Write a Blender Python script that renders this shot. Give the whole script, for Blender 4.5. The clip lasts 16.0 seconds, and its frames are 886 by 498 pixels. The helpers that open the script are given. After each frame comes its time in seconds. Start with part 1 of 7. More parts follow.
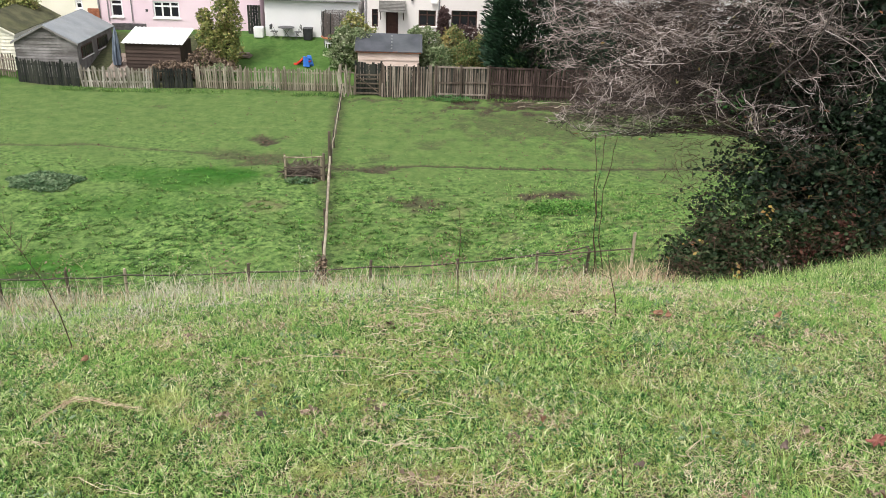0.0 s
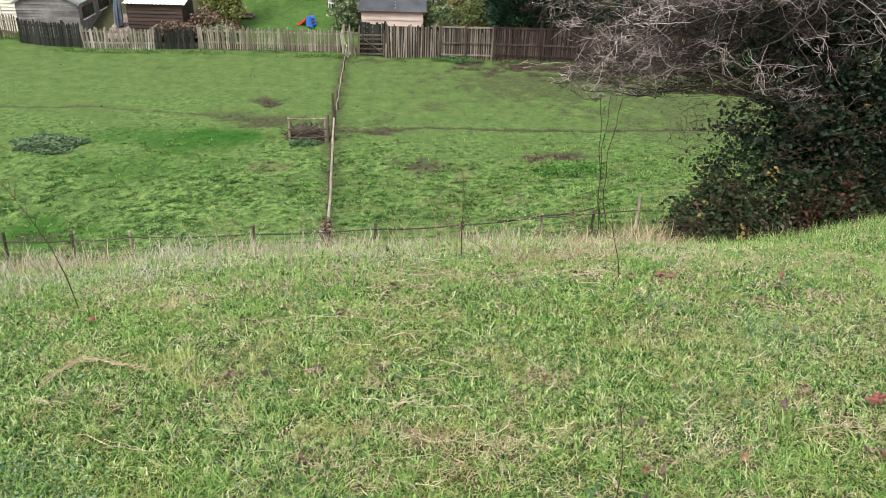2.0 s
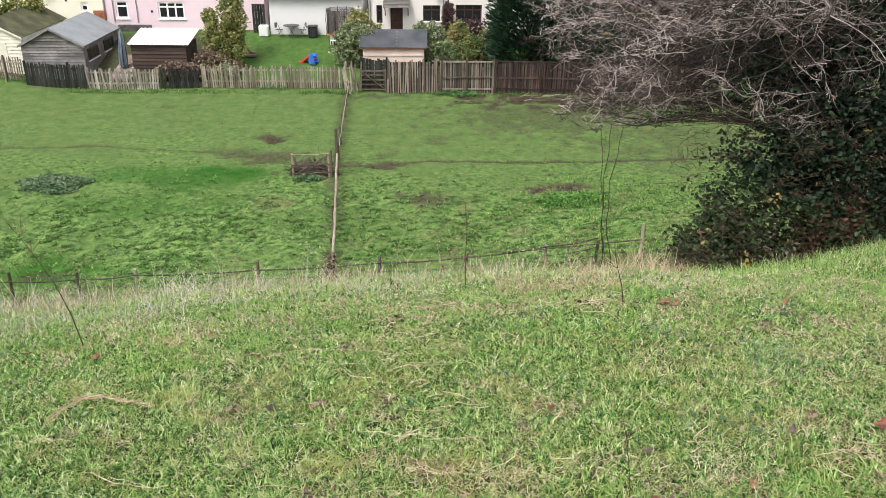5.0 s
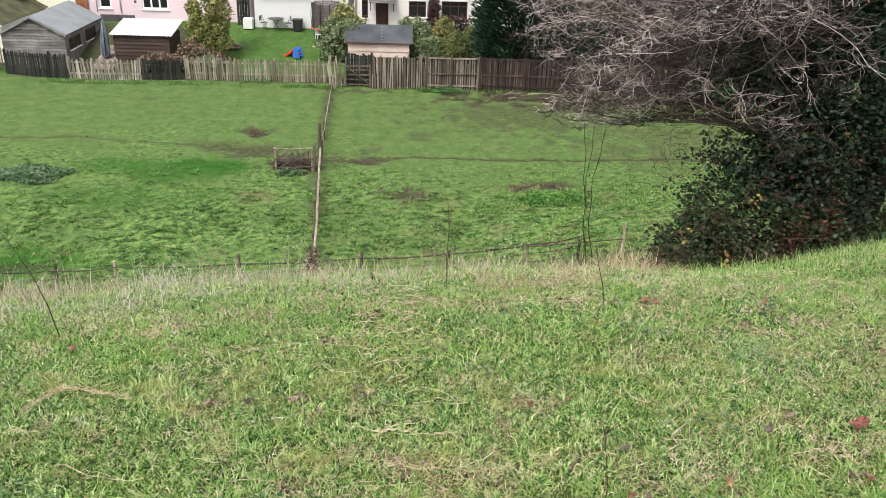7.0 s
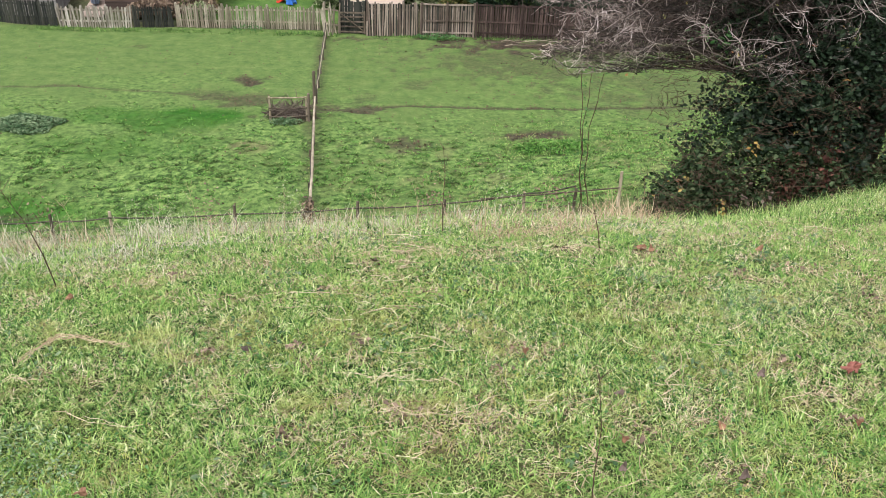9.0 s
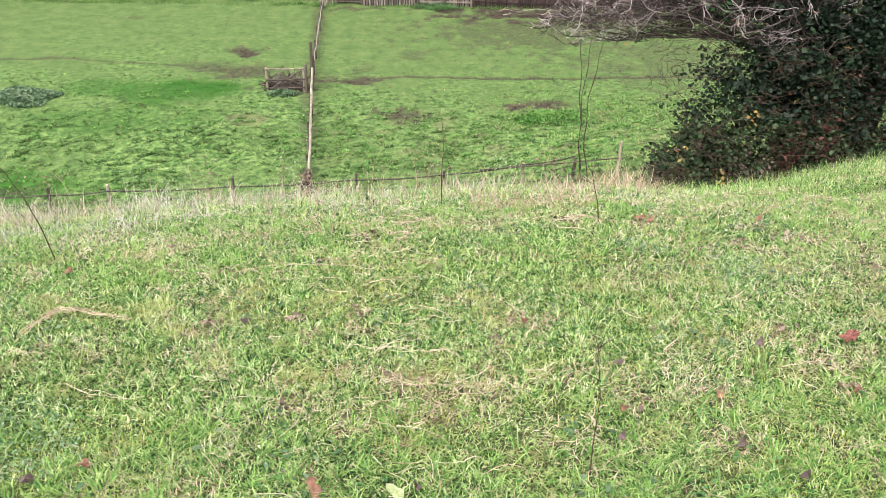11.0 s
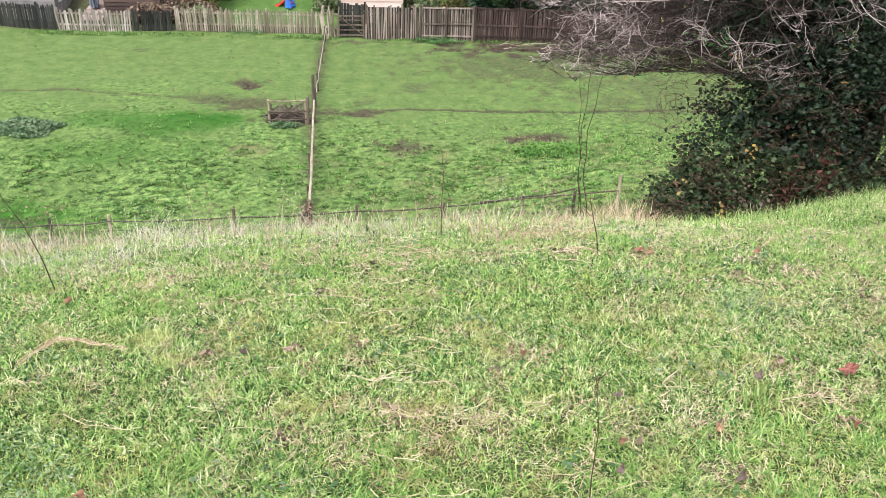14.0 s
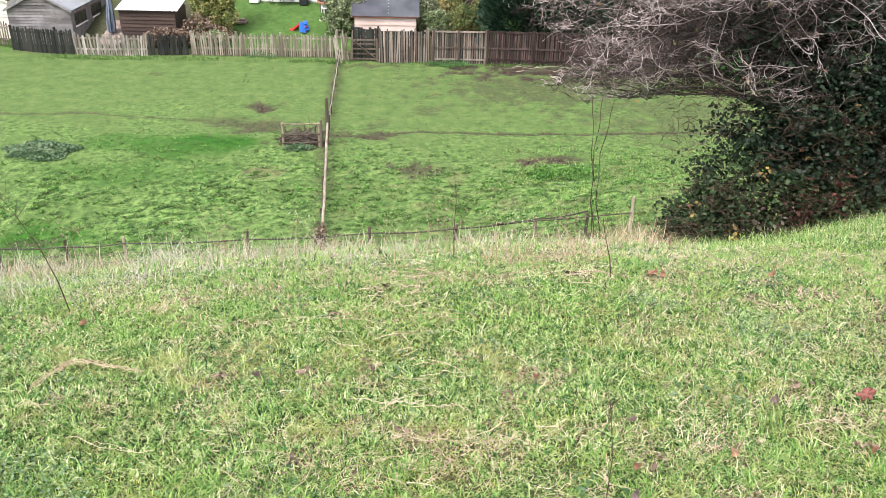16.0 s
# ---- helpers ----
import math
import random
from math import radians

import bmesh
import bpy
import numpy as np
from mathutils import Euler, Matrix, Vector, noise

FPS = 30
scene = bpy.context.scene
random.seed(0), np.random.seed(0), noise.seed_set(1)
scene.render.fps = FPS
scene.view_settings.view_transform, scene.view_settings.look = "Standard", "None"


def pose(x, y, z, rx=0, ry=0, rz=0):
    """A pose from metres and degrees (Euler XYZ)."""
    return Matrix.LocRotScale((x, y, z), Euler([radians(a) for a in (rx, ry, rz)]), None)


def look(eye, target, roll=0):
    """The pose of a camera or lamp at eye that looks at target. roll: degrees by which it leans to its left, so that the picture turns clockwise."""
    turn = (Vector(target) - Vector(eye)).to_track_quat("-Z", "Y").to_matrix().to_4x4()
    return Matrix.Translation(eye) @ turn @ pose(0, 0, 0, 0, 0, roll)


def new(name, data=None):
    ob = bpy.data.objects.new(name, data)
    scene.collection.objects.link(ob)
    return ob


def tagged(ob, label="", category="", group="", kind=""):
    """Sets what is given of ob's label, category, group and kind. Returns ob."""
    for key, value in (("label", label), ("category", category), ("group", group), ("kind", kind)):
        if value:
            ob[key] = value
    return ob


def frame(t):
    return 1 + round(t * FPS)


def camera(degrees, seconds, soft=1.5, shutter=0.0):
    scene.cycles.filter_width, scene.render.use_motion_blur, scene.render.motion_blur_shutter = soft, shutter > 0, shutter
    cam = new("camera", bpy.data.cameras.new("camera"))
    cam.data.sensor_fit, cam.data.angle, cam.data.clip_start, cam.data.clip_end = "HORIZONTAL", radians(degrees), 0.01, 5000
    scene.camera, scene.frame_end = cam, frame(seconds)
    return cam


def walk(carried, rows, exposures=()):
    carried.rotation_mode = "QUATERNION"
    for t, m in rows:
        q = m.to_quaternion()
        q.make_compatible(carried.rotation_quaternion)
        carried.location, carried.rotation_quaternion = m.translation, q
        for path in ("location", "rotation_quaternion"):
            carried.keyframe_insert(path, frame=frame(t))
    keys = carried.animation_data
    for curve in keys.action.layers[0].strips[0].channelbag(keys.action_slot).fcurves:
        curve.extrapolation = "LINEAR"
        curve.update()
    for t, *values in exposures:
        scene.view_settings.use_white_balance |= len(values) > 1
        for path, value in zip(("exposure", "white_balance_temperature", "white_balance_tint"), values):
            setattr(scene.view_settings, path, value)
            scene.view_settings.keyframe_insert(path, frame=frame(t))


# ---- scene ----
# ---------------------------------------------------------------- camera
cam = camera(56, 16.0, soft=0.9)
ROWS = [
    (0, -0.020, 0.018, 11.124, 65.767, -1.808, -1.367),
    (0.5, -0.019, 0.004, 11.125, 66.460, -1.622, -0.882),
    (1, -0.018, -0.003, 11.125, 65.794, -1.795, 0.021),
    (1.5, -0.019, 0.009, 11.116, 64.470, -2.268, 0.191),
    (2, -0.010, 0.007, 11.120, 63.168, -1.606, -1.091),
    (2.5, -0.008, 0.008, 11.116, 63.841, -2.205, -2.001),
    (3, -0.007, 0.012, 11.114, 64.705, -2.222, -1.420),
    (3.5, -0.004, -0.010, 11.122, 66.986, -1.381, 0.551),
    (4, -0.003, 0.002, 11.115, 66.485, -1.101, -1.006),
    (4.2, -0.006, -0.002, 11.110, 66.137, -0.499, -1.221),
    (6.3, 0.005, -0.008, 11.127, 64.749, -1.655, -1.837),
    (6.5, 0.004, -0.016, 11.123, 64.580, -1.921, -2.910),
    (7, 0.002, 0.001, 11.105, 65.233, -1.831, -1.990),
    (7.5, 0.003, -0.003, 11.107, 64.767, -1.916, -2.450),
    (8, -0.002, 0.007, 11.105, 62.311, -1.636, -2.348),
    (8.2, 0.001, 0.006, 11.097, 61.961, -1.803, -2.303),
    (10.3, 0.006, 0.002, 11.093, 61.736, -1.500, -2.277),
    (10.5, 0.000, 0.005, 11.096, 61.656, -1.127, -2.117),
    (11, 0.006, 0.005, 11.090, 59.845, -1.538, -2.508),
    (11.5, 0.009, 0.005, 11.087, 58.434, -1.600, -2.546),
    (12, 0.007, 0.005, 11.090, 59.677, -1.956, -1.542),
    (12.5, 0.006, 0.009, 11.093, 59.843, -2.044, -1.986),
    (13, 0.007, -0.000, 11.093, 61.468, -2.261, -2.041),
    (13.5, 0.009, -0.000, 11.091, 61.770, -1.867, -2.243),
    (14, 0.011, -0.004, 11.094, 62.011, -1.737, -2.375),
    (14.5, 0.010, -0.003, 11.094, 62.018, -1.664, -2.365),
    (15, 0.008, -0.003, 11.094, 62.007, -1.713, -2.451),
    (15.5, 0.009, -0.003, 11.092, 62.228, -1.572, -2.103),
    (16, 0.009, -0.006, 11.101, 63.501, -1.392, -1.587),
]
EXPOSURES = [(0.0, 0.9, 6700, 10), (8.2, 0.9, 6700, 10), (10.3, 1.4, 6500, 16), (16.0, 1.4, 6500, 16)]
walk(cam, [(t, pose(x, y, z, rx, ry, rz)) for t, x, y, z, rx, ry, rz in ROWS], EXPOSURES)

# ---------------------------------------------------------------- daylight: bright overcast
SUN_EL, SUN_AZ = radians(60), radians(215)
world = bpy.data.worlds.new("overcast_sky")
scene.world = world
world.use_nodes = True
wn, wl = world.node_tree.nodes, world.node_tree.links
sky = wn.new("ShaderNodeTexSky")
sky.sky_type = "NISHITA"
sky.sun_disc = False
sky.sun_elevation, sky.sun_rotation = SUN_EL, SUN_AZ
sky.air_density, sky.dust_density = 1.0, 3.0
cloud = wn.new("ShaderNodeHueSaturation")
cloud.inputs["Saturation"].default_value = 0.18
wl.new(sky.outputs[0], cloud.inputs["Color"])
wl.new(cloud.outputs[0], wn["Background"].inputs["Color"])
wn["Background"].inputs["Strength"].default_value = 0.15
sun_data = bpy.data.lights.new("sun", "SUN")
sun_data.energy, sun_data.angle, sun_data.color = 1.5, radians(20), (1.0, 0.97, 0.92)
sun_from = Vector((math.sin(SUN_AZ) * math.cos(SUN_EL), math.cos(SUN_AZ) * math.cos(SUN_EL), math.sin(SUN_EL)))
new("sun", sun_data).matrix_world = look(sun_from * 80, (0, 0, 0))


# ---------------------------------------------------------------- mesh helpers
class MB:
    """Collects vertices and faces of one mesh."""

    def __init__(self):
        self.v, self.f = [], []

    def add(self, verts, faces):
        n = len(self.v)
        self.v.extend(tuple(p) for p in verts)
        self.f.extend(tuple(i + n for i in f) for f in faces)
        return self

    def box(self, x0, x1, y0, y1, z0, z1, m=None):
        vs = [Vector((x, y, z)) for z in (z0, z1) for y in (y0, y1) for x in (x0, x1)]
        if m is not None:
            vs = [m @ p for p in vs]
        return self.add(vs, [(0, 2, 3, 1), (4, 5, 7, 6), (0, 1, 5, 4), (2, 6, 7, 3), (0, 4, 6, 2), (1, 3, 7, 5)])

    def prism(self, outline, y0, y1):
        """An outline in x and z, drawn out along y."""
        n = len(outline)
        vs = [(x, y0, z) for x, z in outline] + [(x, y1, z) for x, z in outline]
        fs = [tuple(range(n)), tuple(range(2 * n - 1, n - 1, -1))]
        fs += [(i, i + n, (i + 1) % n + n, (i + 1) % n) for i in range(n)]
        return self.add(vs, fs)

    def tube(self, pts, radii, sides=5, cap=True):
        pts = [Vector(p) for p in pts]
        rings = []
        for i, p in enumerate(pts):
            d = (pts[min(i + 1, len(pts) - 1)] - pts[max(i - 1, 0)])
            d = d.normalized() if d.length > 1e-6 else Vector((0, 0, 1))
            a = d.cross(Vector((0.31, 0.17, 0.93)))
            a = a.normalized() if a.length > 1e-3 else d.orthogonal().normalized()
            b = d.cross(a)
            r = radii[i] if isinstance(radii, (list, tuple)) else radii
            rings.append([p + (a * math.cos(k * 2 * math.pi / sides) + b * math.sin(k * 2 * math.pi / sides)) * r for k in range(sides)])
        vs = [q for ring in rings for q in ring]
        fs = [(i * sides + k, i * sides + (k + 1) % sides, (i + 1) * sides + (k + 1) % sides, (i + 1) * sides + k)
              for i in range(len(pts) - 1) for k in range(sides)]
        if cap:
            fs += [tuple(range(sides - 1, -1, -1)), tuple(range(len(vs) - sides, len(vs)))]
        return self.add(vs, fs)

    def mesh(self, name, smooth=False):
        me = bpy.data.meshes.new(name)
        me.from_pydata(self.v, [], self.f)
        bm = bmesh.new()
        bm.from_mesh(me)
        if len(bm.faces) < 20000:
            bmesh.ops.recalc_face_normals(bm, faces=bm.faces)
        bm.to_mesh(me)
        bm.free()
        if smooth:
            me.shade_smooth()
        return me


def soften(mb, width, name):
    """A mesh with all its edges a little rounded."""
    bm = bmesh.new()
    bm.from_mesh(mb.mesh(name))
    bmesh.ops.bevel(bm, geom=list(bm.edges), offset=width, segments=1, affect="EDGES")
    me = bpy.data.meshes.new(name)
    bm.to_mesh(me)
    bm.free()
    return me


def thing(name, m, label, category, group="", kind=""):
    ob = new(name)
    ob.empty_display_size = 0.2
    ob.matrix_world = m
    return tagged(ob, label, category, group, kind)


def part(name, data, material, parent, label="", kind="", smooth=False, m=None):
    me = data.mesh(name, smooth) if isinstance(data, MB) else data
    if not me.materials:
        me.materials.append(material)
    ob = new(name, me)
    ob.parent = parent
    if m is not None:
        ob.matrix_basis = m
    return tagged(ob, label, "", "", kind)


def solid(name, data, material, label, category, group="", kind="", smooth=False, m=None):
    me = data.mesh(name, smooth) if isinstance(data, MB) else data
    if not me.materials:
        me.materials.append(material)
    ob = new(name, me)
    if m is not None:
        ob.matrix_world = m
    return tagged(ob, label, category, group, kind)


# ---------------------------------------------------------------- materials
def material(name, colours, scale=6.0, fine=60.0, rough=0.85, bump=0.3, spread=0.12, metal=0.0, through_light=0.0, by="object",
             stretch=(1, 1, 1), dirt=None, spec=0.3, patchy=1.3):
    """Two or more colours mixed by coarse and fine noise and by object or island."""
    m = bpy.data.materials.new(name)
    m.use_nodes = True
    nt = m.node_tree
    n, l = nt.nodes, nt.links
    bsdf = n["Principled BSDF"]
    bsdf.inputs["Roughness"].default_value = rough
    bsdf.inputs["Metallic"].default_value = metal
    bsdf.inputs["Specular IOR Level"].default_value = spec
    geo = n.new("ShaderNodeNewGeometry")
    mapping = n.new("ShaderNodeMapping")
    mapping.inputs["Scale"].default_value = stretch
    l.new(geo.outputs["Position"], mapping.inputs["Vector"])
    coarse = n.new("ShaderNodeTexNoise")
    coarse.inputs["Scale"].default_value, coarse.inputs["Detail"].default_value = scale, 5
    grain = n.new("ShaderNodeTexNoise")
    grain.inputs["Scale"].default_value, grain.inputs["Detail"].default_value = fine, 3
    l.new(mapping.outputs[0], coarse.inputs["Vector"])
    l.new(mapping.outputs[0], grain.inputs["Vector"])
    if by == "object":
        rnd = n.new("ShaderNodeObjectInfo").outputs["Random"]
    else:
        rnd = geo.outputs["Random Per Island"]
    ramp = n.new("ShaderNodeValToRGB")
    while len(ramp.color_ramp.elements) > 1:
        ramp.color_ramp.elements.remove(ramp.color_ramp.elements[-1])
    for i, c in enumerate(colours):
        at = (i + 0.5) / len(colours)
        e = ramp.color_ramp.elements[0] if i == 0 else ramp.color_ramp.elements.new(at)
        e.position, e.color = at, (*c, 1)
    if by == "object":
        mix = n.new("ShaderNodeMath")
        mix.operation = "MULTIPLY_ADD"
        l.new(coarse.outputs["Fac"], mix.inputs[0])
        mix.inputs[1].default_value = 1.6
        mix.inputs[2].default_value = -0.3
        add = n.new("ShaderNodeMath")
        add.operation = "MULTIPLY_ADD"
        l.new(rnd, add.inputs[0])
        add.inputs[1].default_value = spread * 3
        off = n.new("ShaderNodeMath")
        off.operation = "SUBTRACT"
        l.new(mix.outputs[0], off.inputs[0])
        off.inputs[1].default_value = spread * 1.5
        l.new(off.outputs[0], add.inputs[2])
        l.new(add.outputs[0], ramp.inputs["Fac"])
    else:
        mix = n.new("ShaderNodeMath")
        mix.operation = "MULTIPLY_ADD"
        l.new(coarse.outputs["Fac"], mix.inputs[0])
        mix.inputs[1].default_value = patchy
        mix.inputs[2].default_value = 0.5 - patchy / 2 - 0.35
        add = n.new("ShaderNodeMath")
        add.operation = "MULTIPLY_ADD"
        l.new(rnd, add.inputs[0])
        add.inputs[1].default_value = 0.7
        l.new(mix.outputs[0], add.inputs[2])
        l.new(add.outputs[0], ramp.inputs["Fac"])
    hsv = n.new("ShaderNodeHueSaturation")
    val = n.new("ShaderNodeMapRange")
    val.inputs["From Min"].default_value, val.inputs["From Max"].default_value = 0.3, 0.7
    val.inputs["To Min"].default_value, val.inputs["To Max"].default_value = 1 - spread, 1 + spread
    l.new(grain.outputs["Fac"], val.inputs["Value"])
    l.new(val.outputs[0], hsv.inputs["Value"])
    l.new(ramp.outputs[0], hsv.inputs["Color"])
    colour = hsv.outputs[0]
    if dirt:
        stain = n.new("ShaderNodeTexNoise")
        stain.inputs["Scale"].default_value, stain.inputs["Detail"].default_value = min(scale * 0.35, 3.5), 6
        l.new(geo.outputs["Position"], stain.inputs["Vector"])
        edge = n.new("ShaderNodeMapRange")
        edge.inputs["From Min"].default_value, edge.inputs["From Max"].default_value = 0.52, 0.7
        edge.inputs["To Max"].default_value = 0.7
        l.new(stain.outputs["Fac"], edge.inputs["Value"])
        dm = n.new("ShaderNodeMix")
        dm.data_type = "RGBA"
        l.new(edge.outputs[0], dm.inputs[0])
        l.new(colour, dm.inputs[6])
        dm.inputs[7].default_value = (*dirt, 1)
        colour = dm.outputs[2]
    l.new(colour, bsdf.inputs["Base Color"])
    if bump:
        b = n.new("ShaderNodeBump")
        b.inputs["Strength"].default_value = bump
        b.inputs["Distance"].default_value = 0.02
        l.new(grain.outputs["Fac"], b.inputs["Height"])
        l.new(b.outputs[0], bsdf.inputs["Normal"])
    if through_light:
        tr = n.new("ShaderNodeBsdfTranslucent")
        l.new(colour, tr.inputs["Color"])
        ms = n.new("ShaderNodeMixShader")
        ms.inputs[0].default_value = through_light
        l.new(bsdf.outputs[0], ms.inputs[1])
        l.new(tr.outputs[0], ms.inputs[2])
        l.new(ms.outputs[0], n["Material Output"].inputs["Surface"])
    return m


def glass(name):
    m = bpy.data.materials.new(name)
    m.use_nodes = True
    b = m.node_tree.nodes["Principled BSDF"]
    b.inputs["Base Color"].default_value = (0.018, 0.02, 0.024, 1)
    b.inputs["Roughness"].default_value = 0.06
    b.inputs["Specular IOR Level"].default_value = 0.35
    return m


BANK_GRASS = material("bank_grass", [(0.018, 0.055, 0.016), (0.07, 0.175, 0.045), (0.18, 0.34, 0.09), (0.31, 0.48, 0.15), (0.45, 0.58, 0.235), (0.62, 0.66, 0.39)],
                      scale=26, fine=70, rough=0.55, bump=0, spread=0.3, through_light=0.42, spec=0.12, by="island", patchy=2.3, dirt=(0.48, 0.49, 0.19))
LUSH_GRASS = material("lush_grass", [(0.05, 0.13, 0.03), (0.09, 0.22, 0.045), (0.14, 0.30, 0.065), (0.21, 0.37, 0.10)],
                      scale=1.2, fine=9, rough=0.5, bump=0, spread=0.2, through_light=0.3, spec=0.12, by="island")
GREY_WEED = material("grey_weed", [(0.07, 0.14, 0.065), (0.14, 0.23, 0.12), (0.26, 0.35, 0.22)], scale=2, fine=30, rough=0.6, bump=0, through_light=0.2, spec=0.12, by="island")
DARK_TUFT = material("dark_tuft", [(0.03, 0.075, 0.008), (0.05, 0.12, 0.012), (0.08, 0.175, 0.02)], scale=2, fine=30, rough=0.6, bump=0, through_light=0.2, spec=0.12, by="island")
RUST = material("rust_leaves", [(0.07, 0.026, 0.02), (0.12, 0.048, 0.036), (0.19, 0.09, 0.062)], scale=2, fine=30, rough=0.7, bump=0, through_light=0.1, by="island")
FRESH_GRASS = material("fresh_grass", [(0.09, 0.20, 0.05), (0.17, 0.33, 0.08), (0.27, 0.43, 0.12), (0.40, 0.52, 0.19)],
                       scale=20, fine=70, rough=0.5, bump=0, spread=0.3, through_light=0.42, spec=0.12, by="island")
MOSS_GRASS = material("moss_grass", [(0.20, 0.29, 0.06), (0.33, 0.42, 0.095), (0.47, 0.52, 0.14), (0.58, 0.57, 0.22)],
                      scale=4, fine=9, rough=0.6, bump=0, spread=0.2, through_light=0.4, spec=0.12, by="island")
FIELD_GRASS = material("field_grass", [(0.044, 0.079, 0.024), (0.074, 0.122, 0.037), (0.114, 0.170, 0.053), (0.170, 0.219, 0.083)],
                       scale=0.35, fine=5, rough=0.6, bump=0, spread=0.2, through_light=0.2, spec=0.12, by="island")
PALE_GRASS = material("pale_field_grass", [(0.17, 0.21, 0.075), (0.27, 0.30, 0.115), (0.37, 0.36, 0.16), (0.44, 0.38, 0.20)], scale=3, fine=9, rough=0.6, bump=0, spread=0.2, through_light=0.2, spec=0.12,
                      by="island")
TUFT_GRASS = material("tuft_grass", [(0.02, 0.058, 0.012), (0.045, 0.115, 0.025), (0.10, 0.205, 0.048), (0.21, 0.33, 0.095)],
                      scale=1.2, fine=9, rough=0.5, bump=0, spread=0.2, through_light=0.2, spec=0.12, by="island")
GREY_STRAW = material("grey_straw", [(0.20, 0.215, 0.13), (0.33, 0.32, 0.23), (0.47, 0.445, 0.35), (0.58, 0.56, 0.48)], scale=1.5, fine=20, rough=0.7, bump=0,
                      spread=0.15, through_light=0.2, spec=0.12, by="island")
# pale lichen bark, lightened further for the sky-lit outer twigs
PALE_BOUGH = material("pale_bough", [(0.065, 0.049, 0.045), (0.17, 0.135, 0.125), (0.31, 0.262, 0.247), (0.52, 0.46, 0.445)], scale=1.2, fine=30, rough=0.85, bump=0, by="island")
STRAW = material("straw", [(0.25, 0.165, 0.11), (0.39, 0.285, 0.195), (0.52, 0.41, 0.285), (0.61, 0.52, 0.385)], scale=1.5, fine=20, rough=0.7, bump=0,
                 spread=0.15, through_light=0.25, spec=0.12, by="island")
THATCH = material("thatch", [(0.17, 0.118, 0.075), (0.35, 0.265, 0.18), (0.53, 0.435, 0.31), (0.67, 0.59, 0.445)], scale=5, fine=20, rough=0.7, bump=0,
                  spread=0.18, through_light=0.2, spec=0.12, by="island")
TURF_MAT = material("turf_mat", [(0.018, 0.042, 0.014), (0.09, 0.18, 0.05), (0.23, 0.36, 0.11), (0.37, 0.48, 0.17), (0.49, 0.46, 0.27)], scale=24, fine=30, rough=0.7, bump=0,
                    spread=0.2, through_light=0.35, spec=0.1, by="island", patchy=1.8, dirt=(0.36, 0.31, 0.15))
CLOVER = material("clover", [(0.04, 0.12, 0.035), (0.06, 0.17, 0.05), (0.10, 0.22, 0.08)], scale=2, fine=30, rough=0.5, bump=0, through_light=0.2, spec=0.12, by="island")
NETTLE = material("nettle", [(0.045, 0.105, 0.042), (0.095, 0.165, 0.08), (0.185, 0.26, 0.145)], scale=2, fine=30, rough=0.6, bump=0, through_light=0.2, by="island")
DEAD_LEAF = material("dead_leaf", [(0.15, 0.075, 0.045), (0.25, 0.13, 0.08), (0.36, 0.21, 0.13)], scale=30, fine=120, rough=0.6, bump=0.3, through_light=0.15)
RED_LEAF = material("red_leaf", [(0.20, 0.07, 0.055), (0.31, 0.13, 0.10)], scale=30, fine=120, rough=0.5, bump=0.3, through_light=0.15)
GREY_LEAF = material("grey_leaf", [(0.06, 0.042, 0.036), (0.13, 0.095, 0.082)], scale=30, fine=120, rough=0.7, bump=0.3)
PALE_LEAF = material("pale_leaf", [(0.30, 0.36, 0.16), (0.42, 0.46, 0.25)], scale=30, fine=120, rough=0.6, bump=0.3, through_light=0.15)
DARK_STEM = material("dark_stem", [(0.05, 0.03, 0.02), (0.11, 0.07, 0.05)], scale=20, fine=90, rough=0.8)
BARK = material("bark", [(0.025, 0.02, 0.017), (0.05, 0.042, 0.036), (0.12, 0.10, 0.088)], scale=4, fine=40, rough=0.9, bump=0.6)
# near-black: shade of the crown's inside put into the twig colour
SHADED_TWIG = material("twig", [(0.008, 0.006, 0.005), (0.014, 0.0105, 0.009), (0.032, 0.023, 0.020), (0.10, 0.073, 0.066)], scale=1.2, fine=30, rough=0.85, bump=0, by="island")
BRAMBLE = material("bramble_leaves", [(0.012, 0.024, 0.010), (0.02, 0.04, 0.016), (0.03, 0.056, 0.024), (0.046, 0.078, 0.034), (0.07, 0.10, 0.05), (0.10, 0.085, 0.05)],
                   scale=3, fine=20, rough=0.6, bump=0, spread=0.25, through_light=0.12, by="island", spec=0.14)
# ivy green, darkened further to carry the shade among the branches
SHADED_IVY = material("shaded_ivy_leaves", [(0.006, 0.014, 0.008), (0.011, 0.024, 0.012), (0.019, 0.038, 0.019), (0.035, 0.06, 0.03)], scale=1.6, fine=20, rough=0.5, bump=0, spread=0.2, through_light=0.1,
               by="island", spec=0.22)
AUTUMN = material("autumn_leaves", [(0.09, 0.028, 0.018), (0.19, 0.08, 0.032), (0.30, 0.22, 0.06), (0.26, 0.26, 0.09)], scale=3, fine=20, rough=0.5, bump=0,
                  through_light=0.2, by="island")
CONIFER = material("conifer_needles", [(0.006, 0.02, 0.010), (0.010, 0.032, 0.016), (0.016, 0.045, 0.022), (0.03, 0.07, 0.035)], scale=1.2, fine=12, rough=0.6, bump=0, by="island")
VARIEGATED = material("yellow_green_leaves", [(0.075, 0.105, 0.030), (0.143, 0.180, 0.053), (0.240, 0.270, 0.083), (0.375, 0.352, 0.128), (0.247, 0.195, 0.098)],
                      scale=0.7, fine=10, rough=0.6, bump=0, through_light=0.2, by="island")
